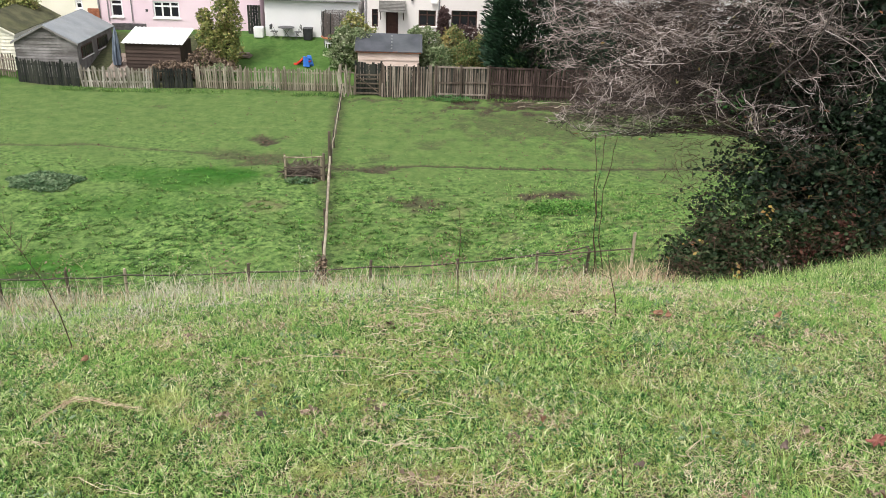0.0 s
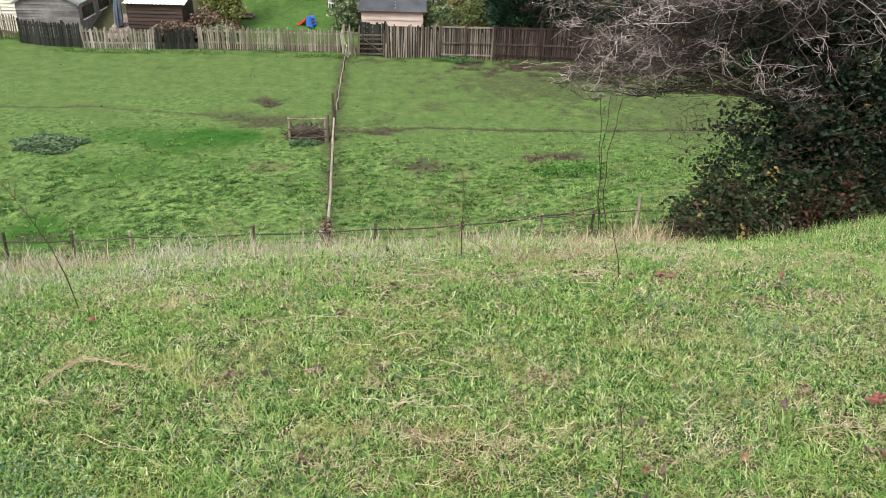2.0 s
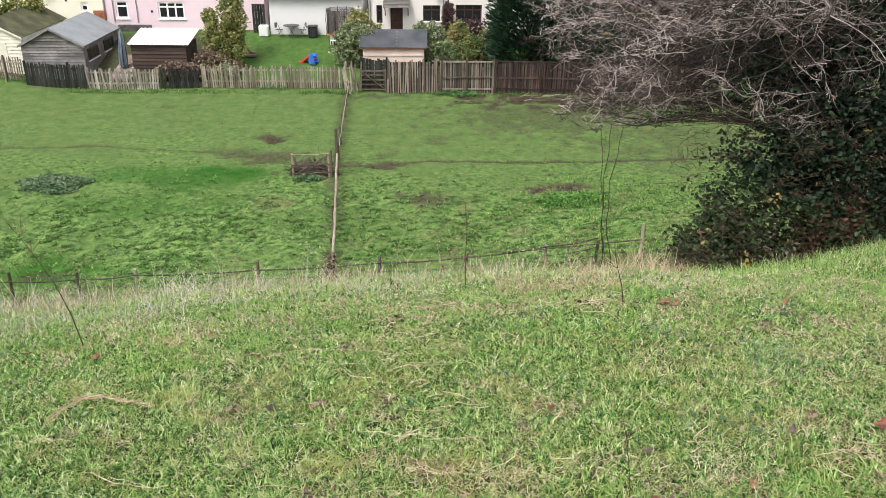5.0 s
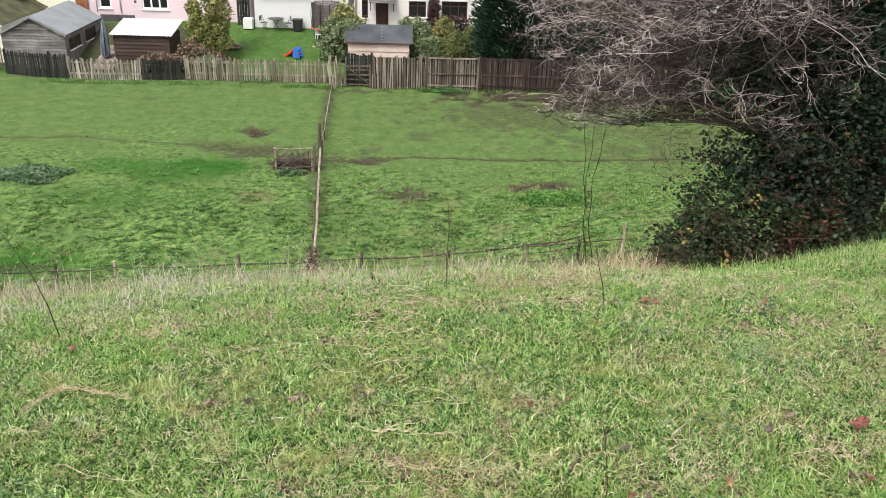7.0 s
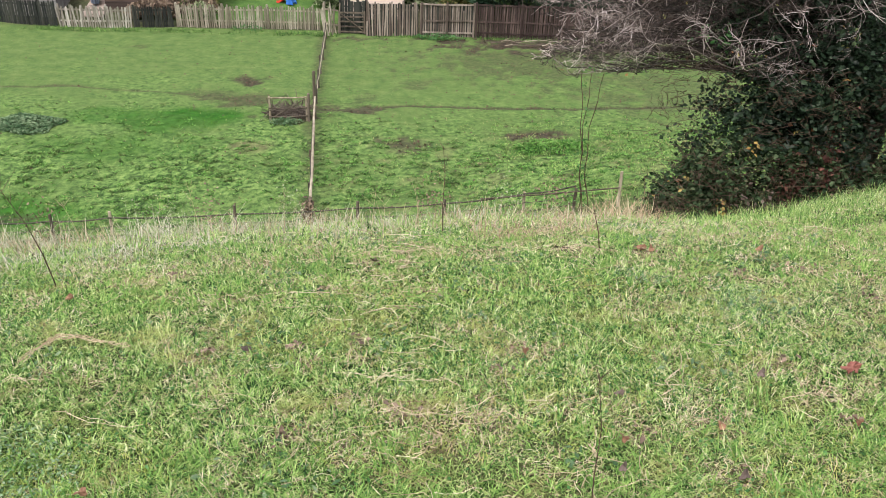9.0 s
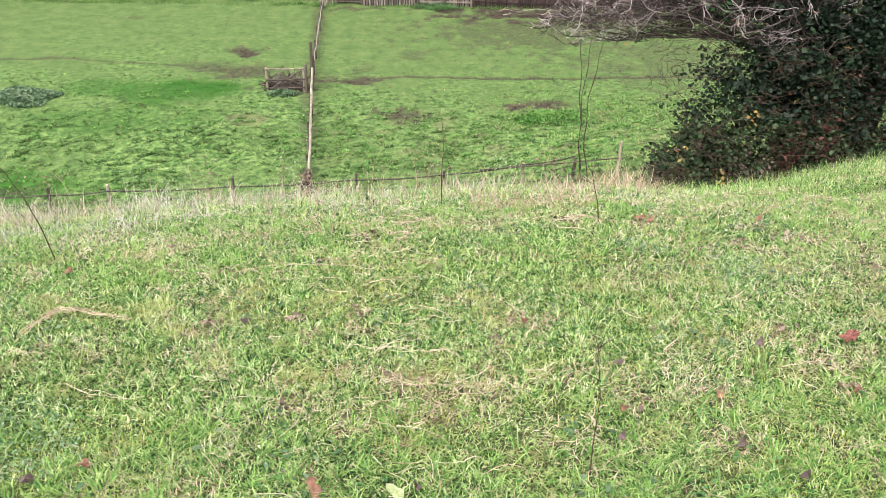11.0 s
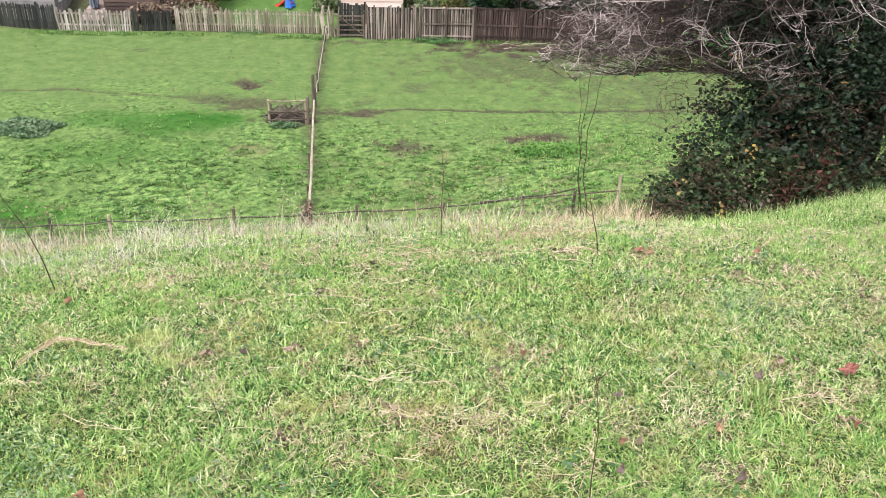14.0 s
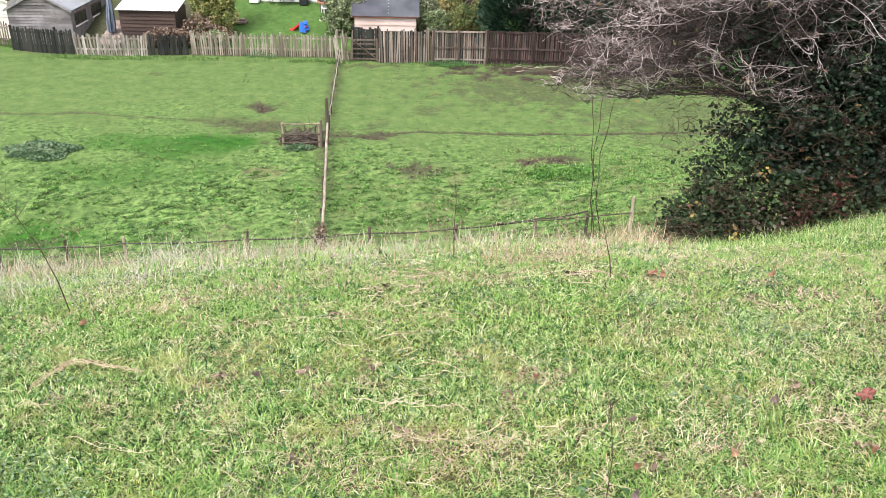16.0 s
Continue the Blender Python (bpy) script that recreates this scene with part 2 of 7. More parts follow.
GREYGREEN = material("grey_green_leaves", [(0.072, 0.115, 0.047), (0.144, 0.202, 0.086), (0.245, 0.295, 0.158), (0.360, 0.389, 0.259)], scale=1.0, fine=10, rough=0.6, bump=0,
                     through_light=0.2, by="island")
GARDEN_MIX = material("garden_leaves", [(0.060, 0.120, 0.038), (0.128, 0.188, 0.060), (0.255, 0.240, 0.098), (0.375, 0.285, 0.112)], scale=0.9, fine=10, rough=0.6, bump=0,
                      through_light=0.2, by="island")
PURPLE = material("purple_leaves", [(0.05, 0.03, 0.03), (0.09, 0.055, 0.055), (0.14, 0.09, 0.085)], scale=1, fine=10, rough=0.6, bump=0, through_light=0.15, by="island")
DRY_BROWN = material("dry_brown_leaves", [(0.08, 0.056, 0.042), (0.155, 0.11, 0.082), (0.27, 0.2, 0.145)], scale=1, fine=10, rough=0.8, bump=0, by="island")
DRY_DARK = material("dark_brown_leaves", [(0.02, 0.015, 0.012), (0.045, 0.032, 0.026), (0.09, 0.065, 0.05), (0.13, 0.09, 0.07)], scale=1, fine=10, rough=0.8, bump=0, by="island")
BRUSH = material("brushwood", [(0.04, 0.03, 0.025), (0.085, 0.066, 0.055), (0.2, 0.165, 0.14)], scale=2, fine=30, rough=0.85, bump=0, by="island")
PALE_RAIL = material("pale_rail", [(0.22, 0.18, 0.135), (0.32, 0.275, 0.215), (0.42, 0.375, 0.30)], scale=3, fine=40, rough=0.9, bump=0.4)
WOOD_PALE = material("weathered_wood", [(0.17, 0.15, 0.128), (0.29, 0.265, 0.236), (0.44, 0.413, 0.378)], scale=3, fine=40, rough=0.9, bump=0.4, stretch=(1, 1, 0.15), dirt=(0.11, 0.115, 0.075), spread=0.24)
WOOD_TAN = material("tan_fence_wood", [(0.13, 0.112, 0.085), (0.225, 0.198, 0.155), (0.34, 0.305, 0.25)], scale=3, fine=40, rough=0.9, bump=0.4, stretch=(1, 1, 0.15), dirt=(0.11, 0.115, 0.075), spread=0.24)
WOOD_BROWN = material("brown_fence_wood", [(0.08, 0.06, 0.05), (0.15, 0.12, 0.1), (0.28, 0.235, 0.2)], scale=3, fine=40, rough=0.9, bump=0.4, stretch=(1, 1, 0.15), dirt=(0.07, 0.06, 0.045), spread=0.24)
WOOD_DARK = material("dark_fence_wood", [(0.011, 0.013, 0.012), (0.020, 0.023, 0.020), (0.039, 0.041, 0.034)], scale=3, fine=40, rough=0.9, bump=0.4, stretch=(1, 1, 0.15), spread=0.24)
WOOD_RED = material("red_brown_fence_wood", [(0.029, 0.018, 0.016), (0.054, 0.036, 0.032), (0.097, 0.068, 0.060)], scale=3, fine=40, rough=0.9, bump=0.4, stretch=(1, 1, 0.15), spread=0.24)
POST_WOOD = material("post_wood", [(0.17, 0.135, 0.095), (0.28, 0.23, 0.17), (0.43, 0.37, 0.28)], scale=5, fine=60, rough=0.9, bump=0.5, stretch=(1, 1, 0.15))
POST_DARK = material("dark_post_wood", [(0.045, 0.035, 0.028), (0.09, 0.072, 0.055), (0.14, 0.115, 0.09)], scale=5, fine=60, rough=0.9, bump=0.5, stretch=(1, 1, 0.15))
WIRE = material("galvanised_wire", [(0.04, 0.034, 0.028), (0.085, 0.075, 0.062)], scale=9, fine=60, rough=0.6, bump=0, metal=0.5)
CREAM_BOARD = material("cream_boards", [(0.66, 0.635, 0.54), (0.73, 0.705, 0.61)], scale=1.5, fine=30, rough=0.7, bump=0.1, dirt=(0.55, 0.53, 0.44), spread=0.06)
GREY_BOARD = material("grey_boards", [(0.088, 0.083, 0.079), (0.145, 0.136, 0.132), (0.211, 0.202, 0.198)], scale=2.5, fine=30, rough=0.85, bump=0.3, stretch=(0.15, 1, 1), dirt=(0.34, 0.33, 0.325), spread=0.2)
BROWN_BOARD = material("brown_boards", [(0.041, 0.028, 0.023), (0.070, 0.048, 0.039)], scale=2, fine=30, rough=0.85, bump=0.3, stretch=(0.2, 1, 1))
PINK_BOARD = material("peach_boards", [(0.60, 0.48, 0.42), (0.68, 0.56, 0.50)], scale=1.5, fine=30, rough=0.75, bump=0.15, dirt=(0.5, 0.38, 0.31), spread=0.07)
MOSS_ROOF = material("mossy_felt", [(0.035, 0.035, 0.022), (0.06, 0.062, 0.035), (0.10, 0.10, 0.055)], scale=1.4, fine=25, rough=0.95, bump=0.5, dirt=(0.09, 0.10, 0.04))
GREY_FELT = material("grey_felt", [(0.20, 0.22, 0.24), (0.26, 0.28, 0.30)], scale=1.2, fine=50, rough=0.85, bump=0.2, dirt=(0.17, 0.18, 0.18))
BLACK_FELT = material("black_felt", [(0.045, 0.05, 0.06), (0.075, 0.08, 0.095)], scale=1.2, fine=50, rough=0.8, bump=0.2, dirt=(0.10, 0.11, 0.12))
FLAT_FELT = material("flat_roof_felt", [(0.20, 0.22, 0.215), (0.28, 0.30, 0.295)], scale=0.8, fine=30, rough=0.85, bump=0.2, dirt=(0.20, 0.22, 0.21))
WHITE_SHEET = material("white_roof_sheet", [(0.679, 0.687, 0.696), (0.731, 0.739, 0.748)], scale=1.0, fine=20, rough=0.5, bump=0.05, dirt=(0.574, 0.583, 0.592), spread=0.04)
CREAM_WALL = material("cream_render", [(0.76, 0.735, 0.62), (0.81, 0.785, 0.68)], scale=0.5, fine=40, rough=0.9, bump=0.15, dirt=(0.670, 0.641, 0.517), spread=0.04)
PINK_WALL = material("pink_render", [(0.737, 0.574, 0.651), (0.784, 0.631, 0.699)], scale=0.5, fine=40, rough=0.9, bump=0.15, dirt=(0.689, 0.546, 0.613), spread=0.04)
WHITE_WALL = material("white_render", [(0.727, 0.727, 0.737), (0.784, 0.784, 0.794)], scale=0.5, fine=40, rough=0.9, bump=0.15, dirt=(0.651, 0.660, 0.660), spread=0.04)
BLUSH_WALL = material("blush_white_render", [(0.727, 0.680, 0.670), (0.784, 0.737, 0.727)], scale=0.5, fine=40, rough=0.9, bump=0.15, dirt=(0.680, 0.631, 0.623), spread=0.04)
SLATE = material("slate_roof", [(0.10, 0.10, 0.11), (0.15, 0.15, 0.16)], scale=2, fine=30, rough=0.8, bump=0.3)
WHITE_PAINT = material("white_paint", [(0.78, 0.78, 0.78), (0.84, 0.84, 0.84)], scale=3, fine=50, rough=0.45, bump=0.03, spread=0.03)
BROWN_PAINT = material("dark_brown_paint", [(0.045, 0.02, 0.016), (0.07, 0.032, 0.026)], scale=3, fine=50, rough=0.45, bump=0.05)
GREY_PIPE = material("grey_pipe", [(0.20, 0.20, 0.21), (0.28, 0.28, 0.29)], scale=3, fine=50, rough=0.6, bump=0.03)
BLACK_PLASTIC = material("black_plastic", [(0.018, 0.02, 0.022), (0.035, 0.037, 0.04)], scale=3, fine=50, rough=0.5, bump=0.05)
LEAD_TILE = material("porch_tiles", [(0.17, 0.165, 0.155), (0.25, 0.24, 0.23)], scale=4, fine=40, rough=0.85, bump=0.3)
BRICK = material("brick_red", [(0.30, 0.11, 0.06), (0.38, 0.16, 0.09)], scale=8, fine=60, rough=0.9, bump=0.3)
DARK_STONE = material("dark_stone", [(0.06, 0.055, 0.06), (0.11, 0.10, 0.105)], scale=4, fine=50, rough=0.9, bump=0.4)
PAVING = material("paving", [(0.17, 0.13, 0.11), (0.27, 0.22, 0.19)], scale=2, fine=40, rough=0.9, bump=0.3)
BLUE_CLOTH = material("blue_grey_canvas", [(0.03, 0.035, 0.05), (0.09, 0.115, 0.155), (0.25, 0.29, 0.35)], scale=3, fine=60, rough=0.9, bump=0.2, stretch=(2.5, 2.5, 0.2))
RED_PLASTIC = material("red_plastic", [(0.55, 0.03, 0.02), (0.65, 0.06, 0.04)], scale=3, fine=50, rough=0.4, bump=0.02)
BLUE_PLASTIC = material("blue_plastic", [(0.03, 0.13, 0.48), (0.06, 0.20, 0.58)], scale=3, fine=50, rough=0.4, bump=0.02)
GREY_METAL = material("grey_metal", [(0.07, 0.07, 0.075), (0.12, 0.12, 0.125)], scale=4, fine=60, rough=0.5, bump=0.05, metal=0.6)
NET = material("trampoline_net", [(0.13, 0.11, 0.105), (0.20, 0.17, 0.16)], scale=8, fine=90, rough=0.9, bump=0.2)
GLASS = glass("window_glass")
CURTAIN = material("curtain", [(0.42, 0.44, 0.48), (0.55, 0.57, 0.60)], scale=6, fine=40, rough=0.9, bump=0.1)


# ---------------------------------------------------------------- the lie of the land
def sm(a, b, v):
    u = np.clip((v - a) / (b - a), 0, 1)
    return u * u * (3 - 2 * u)


def brow_y(x):
    """Where the bank begins to roll over into its steep face."""
    return np.clip(3.85 - 0.17 * np.maximum(0, -x - 0.8) - 0.45 * sm(0.8, 2.6, x) + 0.5 * np.maximum(0, x - 3.4), 2.2, 7.0)


def ground_z(x, y):
    """Height of the ground: gentle top of the bank, its steep face, paddock at about 0, gardens rising to the houses."""
    x, y = np.asarray(x, float), np.asarray(y, float)
    u = np.maximum(0, y - brow_y(x))
    roll = np.where(u < 4, 0.045 * u * u, 0.72 + 0.36 * (u - 4))
    bank = 9.5 - 0.21 * np.maximum(y, -25) + 0.06 * np.clip(x, -20, 20) - roll
    lie = np.where(x > 2, 0.24 + 0.2 * (x - 2), 0.06 * (x + 2)) * (1 - sm(22, 32, y))
    lie = np.clip(lie, -0.9, 2.2)
    k = 0.5
    both = np.maximum(bank, lie) + k * np.exp(-np.abs(bank - lie) / k) * 0.25
    both = np.where(y > 26, lie, both)
    garden = 0.24 * (np.clip(y, 45.3, 52.3) - 45.3)
    bumps = 0.035 * np.sin(x * 1.7 + 1.3 * np.sin(y * 0.9)) * np.sin(y * 1.3 + x * 0.4) + 0.02 * np.sin(x * 4.1 + y * 2.3) * np.sin(y * 3.7 - x)
    bumps = bumps * (0.6 + 0.4 * sm(12, 20, y)) * sm(1.0, 3, np.abs(y) + np.abs(x)) * (1 - sm(44, 46, y))
    return both + garden + bumps


def gz(x, y):
    return float(ground_z(x, y))


def poly_dist(x, y, pts):
    """Distance from points to a line of points in plan."""
    best = np.full(np.shape(x), 1e9)
    for (ax, ay), (bx, by) in zip(pts[:-1], pts[1:]):
        dx, dy = bx - ax, by - ay
        u = np.clip(((x - ax) * dx + (y - ay) * dy) / (dx * dx + dy * dy), 0, 1)
        best = np.minimum(best, np.hypot(x - ax - u * dx, y - ay - u * dy))
    return best


def wob(x, y, s, seed=0.0):
    """Cheap uneven pattern between about -1 and 1."""
    x, y = x * s + seed * 1.7, y * s - seed * 2.3
    return (np.sin(x + 1.9 * np.sin(y * 0.7 + 0.5)) * np.sin(y * 1.1 + 1.6 * np.sin(x * 0.8)) + 0.6 * np.sin(2.3 * x + 1.1 * y + 2 * np.sin(1.3 * y))
            * np.sin(1.9 * y - 0.7 * x) + 0.4 * np.sin(4.9 * x - 1.7 * y) * np.sin(5.3 * y + 2.1 * x)) / 1.6


def uneven(x, y, s, seed=0, octaves=3):
    """Irregular pattern between about -1 and 1, with no visible repeat."""
    table = np.random.default_rng(900 + seed).uniform(-1, 1, (128, 128))
    total, amp, out = 0.0, 1.0, 0.0
    for k in range(octaves):
        u, v = np.asarray(x, float) * s + 17.3 * k, np.asarray(y, float) * s + 9.1 * k
        i, j = np.floor(u).astype(int), np.floor(v).astype(int)
        f, g = u - i, v - j
        f, g = f * f * (3 - 2 * f), g * g * (3 - 2 * g)
        i, j, i1, j1 = i % 128, j % 128, (i + 1) % 128, (j + 1) % 128
        out = out + amp * ((table[i, j] * (1 - f) + table[i1, j] * f) * (1 - g) + (table[i, j1] * (1 - f) + table[i1, j1] * f) * g)
        total, amp, s = total + amp, amp * 0.55, s * 2.1
    return out / total * 1.8


PATH = [(-30, 34.2), (-19.3, 34.5), (-14.6, 35.05), (-9.4, 34.3), (-6.2, 33.4), (-3.2, 32.5), (0.8, 33.15), (5.0, 33.0), (9.8, 33.4), (20, 34)]
PATH_UP = [(-3.0, 32.6), (0.5, 36.0), (4.5, 40.5), (6.3, 43.0)]
FENCE_LINE = [(-4.15, 44.6), (-3.55, 31.5), (-2.7, 21.4)]


def mud_shade_mask(x, y):
    m = np.where(x > -4, 0.9, 0.62) * (1 - sm(0.04, 0.2, poly_dist(x, y, PATH) + 0.06 * uneven(x, y, 1.2, 1)))
    m = np.maximum(m, 0.42 * (1 - sm(0.05, 0.5, poly_dist(x, y, PATH_UP) + 0.5 * uneven(x, y, 1.3, 3))))
    # the patches at (6.5, 40.2) and (12, 36) also paint in shade
    for cx, cy, rx, ry, a in ((-6.6, 36.2, 0.8, 0.6, 0.95), (5.0, 29.7, 1.1, 0.8, 1.0), (0.1, 28.6, 0.9, 0.7, 0.8), (-6.4, 33.5, 1.7, 0.8, 0.7), (-4.4, 31.9, 1.2, 0.7, 0.95), (6.5, 40.2, 5.5, 3.4, 0.5), (12, 36, 5, 4, 0.4), (-2.2, 32.6, 1.6, 0.5, 0.9),
                              (7.2, 43.3, 5.5, 1.5, 1.0), (12, 43.2, 4, 1.2, 1.0), (3.9, 29.3, 0.5, 0.3, 0.6), (-11.6, 23.4, 0.7, 0.5, 0.95), (5.4, 27.2, 0.6, 0.4, 0.6),
                              (-7.5, 34.2, 1.5, 0.7, 0.4), (-2.6, 44.0, 1.4, 0.5, 0.7), (0.6, 36.6, 0.7, 0.5, 0.4), (-13, 41.6, 0.6, 0.35, 0.5)):
        d = np.hypot((x - cx) / rx, (y - cy) / ry) + 0.75 * uneven(x, y, 2.2, 4)
        m = np.maximum(m, a * (1 - sm(0.55, 1.15, d)))
    m = np.maximum(m, 0.45 * (1 - sm(0.1, 0.45, poly_dist(x, y, FENCE_LINE) + 0.15 * wob(x, y, 2.0, 5))))
    return m


DEAD_SPOTS = [(-0.48, 3.24), (-0.41, 3.06), (-0.19, 3.3), (-0.18, 3.13), (-1.4, 4.52), (-1.5, 4.81), (-0.18, 4.56), (-0.08, 4.56), (-0.9, 3.24), (-1.59, 3.13), (-0.42, 2.45), (-0.16, 2.34), (0.56, 3.18), (0.61, 3.12), (0.45, 2.97), (0.82, 5.61), (1.54, 4.63), (2.14, 4.41), (1.95, 4.1), (2.08, 3.85), (2.31, 4.11), (1.84, 3.61), (2.38, 3.52), (0.33, 2.5), (0.9, 2.32), (1.12, 2.06), (1.64, 2.83), (1.19, 2.4), (1.65, 2.32), (-0.63, 1.94), (-0.38, 3.99), (0.25, 3.43), (0.01, 2.58), (-0.91, 4.72), (1.05, 4.71), (2.21, 5.47)]
GREY_SPOTS = [(1.34, 4.15), (1.38, 4.05), (1.71, 3.43), (1.85, 3.55), (1.77, 3.73), (-1.32, 2.32), (-1.46, 2.49), (-1.23, 2.24), (-1.29, 2.15)]
YELLOW_SPOTS = [(1.32, 3.72), (0.89, 3.86), (0.44, 4), (0.03, 3.71), (0.6, 2.79), (1.25, 3.2), (-0.2, 3.57), (0.19, 3.13), (0.94, 3.37), (-0.04, 2.63), (0.57, 3.73), (1.51, 1.94), (-1.24, 2.05)]
GREEN_SPOTS = [(-2.21, 4.37), (-1.66, 4.15), (-1.32, 3.87), (-1, 4.43), (-0.64, 4.81), (-1.52, 2.9), (-0.87, 2.89), (-0.43, 3.59), (2.76, 4.6), (1.56, 3.16), (3.42, 5.67), (1.29, 2.77), (-0.66, 3.08), (-0.94, 2.04)]


def spots(x, y, centres, size):
    """1 inside uneven round patches, falling to 0 at their rims."""
    m = np.zeros(np.shape(x))
    for k, (cx, cy) in enumerate(centres):
        r = size * (0.7 + 0.1 * (k % 7))
        d = np.hypot((x - cx) / r, (y - cy) / r) + 0.35 * wob(x, y, 9.0, k)
        m = np.maximum(m, 1 - sm(0.5, 1.2, d))
    return m


def dry_mask(x, y):
    d = 0.5 + 0.5 * wob(x, y, 0.9, 7)
    bank = np.maximum(0.9 * spots(x, y, DEAD_SPOTS, 0.1), 0.45 * sm(0.35, 0.8, uneven(x, y, 3.5, 2))) * (y < 14)
    rim = sm(5.4, 7.0, y) * (1 - sm(11, 14, y)) * (1 - sm(2.6, 3.4, x))
    brown = 0.8 * (1 - sm(0.5, 1.2, np.hypot((x + 5.5) / 0.9, (y - 28.5) / 0.6) + 0.4 * wob(x, y, 2.0, 1)))
    speckle = 0.55 * sm(0.15, 0.75, uneven(x, y * 1.4, 1.3, 40)) * sm(-3.4, -1.5, x) * (y > 21) * (1 - sm(28, 31, y))
    return np.clip(np.maximum(np.maximum(np.maximum(bank, rim * (0.6 + 0.4 * d)), brown), speckle), 0, 1)


def lush_mask(x, y):
    m = np.zeros(np.shape(x))
    for cx, cy, rx, ry, a in ((-9.4, 31.2, 3.2, 1.4, 0.85), (-8.2, 31.7, 2.3, 1.0, 1.0), (-7.6, 31.8, 1.3, 0.6, 1.0), (-11, 31.4, 2.2, 0.8, 0.5), (5.3, 27.6, 1.8, 1.1, 0.9), (-11.3, 23.6, 2.4, 1.3, 1.0), (-10, 28.4, 3.5, 1.3, 0.45), (9, 28.5, 3, 3, 0.2)):
        d = np.hypot((x - cx) / rx, (y - cy) / ry) + 0.35 * uneven(x, y, 0.8, 5)
        m = np.maximum(m, a * (1 - sm(0.3, 1.2, d)))
    m = m * np.clip(0.92 + 0.25 * uneven(x, y, 1.4, 31), 0.6, 1)
    return np.maximum(m, 0.4 * sm(45.4, 46.2, y) * (y < 60))


def axis(*runs):
    out = []
    for a, b, step in runs:
        out.extend(np.arange(a, b, step))
    return np.array(out + [runs[-1][1]])


def build_ground():
    xs = axis((-2500, -300, 550), (-300, -40, 40), (-40, -20, 2), (-20, -9, 0.4), (-9, -5, 0.2), (-5, 6, 0.14), (6, 13, 0.2), (13, 40, 1.5), (40, 300, 40), (300, 2500, 550))
    ys = axis((-2500, -200, 500), (-200, -20, 30), (-20, 0, 1.5), (0, 9, 0.14), (9, 24, 0.2), (24, 31.5, 0.3), (31.5, 36, 0.1), (36, 46, 0.3), (46, 60, 0.7), (60, 300, 30), (300, 2500, 550))
    gx, gy = np.meshgrid(xs, ys)
    z = ground_z(gx, gy)
    mud = mud_shade_mask(gx, gy) * (gy < 45.2)
    # soil beds; the strip behind the left pickets stands in for shade and plants
    beds_and_shade = 0.9 * sm(-0.4, 0.2, gx) * sm(45.0, 45.3, gy) * (1 - sm(48.4, 49.2, gy)) + 0.75 * sm(45.4, 45.6, gy) * (1 - sm(46.1, 46.5, gy)) * (gx < 0) * (gx > -18)
    beds_and_shade = np.maximum(beds_and_shade, 0.8 * sm(45.2, 45.6, gy) * (1 - sm(52, 53, gy)) * (1 - sm(-13.0, -12.4, gx)) * sm(-21.8, -21.0, gx))
    mud = np.maximum(mud, beds_and_shade)
    z = z - 0.05 * mud
    nx, ny = len(xs), len(ys)
    me = bpy.data.meshes.new("ground")
    idx = np.arange(nx * ny).reshape(ny, nx)
    faces = np.stack([idx[:-1, :-1], idx[:-1, 1:], idx[1:, 1:], idx[1:, :-1]], -1).reshape(-1, 4)
    me.vertices.add(nx * ny)
    me.vertices.foreach_set("co", np.stack([gx, gy, z], -1).ravel())
    me.loops.add(faces.size)
    me.loops.foreach_set("vertex_index", faces.ravel())
    me.polygons.add(len(faces))
    me.polygons.foreach_set("loop_start", np.arange(0, faces.size, 4))
    me.update(calc_edges=True)
    for name, vals in (("mud", mud), ("dry", dry_mask(gx, gy)), ("lush", lush_mask(gx, gy)), ("tuft", np.clip(0.25 + 0.45 * (1 - sm(27, 35, gy + 1.8 * uneven(gx, gy, 0.3, 6))) + 0.3 * uneven(gx, gy, 0.55, 7), 0.1, 0.95) * (1 - 0.6 * sm(34, 40, gy))), ("thatch", 1 - sm(19.5, 22.5, gy + 0.3 * wob(gx, gy, 1.5, 2)))):
        me.attributes.new(name, "FLOAT", "POINT").data.foreach_set("value", np.asarray(vals, np.float32).ravel())
    me.shade_smooth()
    m = bpy.data.materials.new("turf")
    m.use_nodes = True
    n, l = m.node_tree.nodes, m.node_tree.links
    bsdf = n["Principled BSDF"]
    bsdf.inputs["Roughness"].default_value = 0.95
    bsdf.inputs["Specular IOR Level"].default_value = 0.15
    geo = n.new("ShaderNodeNewGeometry")

    def noise_of(scale, detail=6, rough=0.6):
        t = n.new("ShaderNodeTexNoise")
        t.inputs["Scale"].default_value, t.inputs["Detail"].default_value, t.inputs["Roughness"].default_value = scale, detail, rough
        l.new(geo.outputs["Position"], t.inputs["Vector"])
        return t.outputs["Fac"]

    def ramp_of(fac, stops):
        r = n.new("ShaderNodeValToRGB")
        for i, (p, c) in enumerate(stops):
            e = r.color_ramp.elements[i] if i < 2 else r.color_ramp.elements.new(p)
            e.position, e.color = p, (*c, 1)
        l.new(fac, r.inputs["Fac"])
        return r.outputs[0]

    def blend(fac, a, b):
        x = n.new("ShaderNodeMix")
        x.data_type = "RGBA"
        l.new(fac, x.inputs[0])
        l.new(a, x.inputs[6])
        l.new(b, x.inputs[7])
        return x.outputs[2]

    def attr(name):
        a = n.new("ShaderNodeAttribute")
        a.attribute_name = name
        return a.outputs["Fac"]

    green = ramp_of(noise_of(1.5, 8, 0.72), [(0.3, (0.052, 0.102, 0.028)), (0.7, (0.14, 0.185, 0.064)), (0.5, (0.086, 0.14, 0.041))])
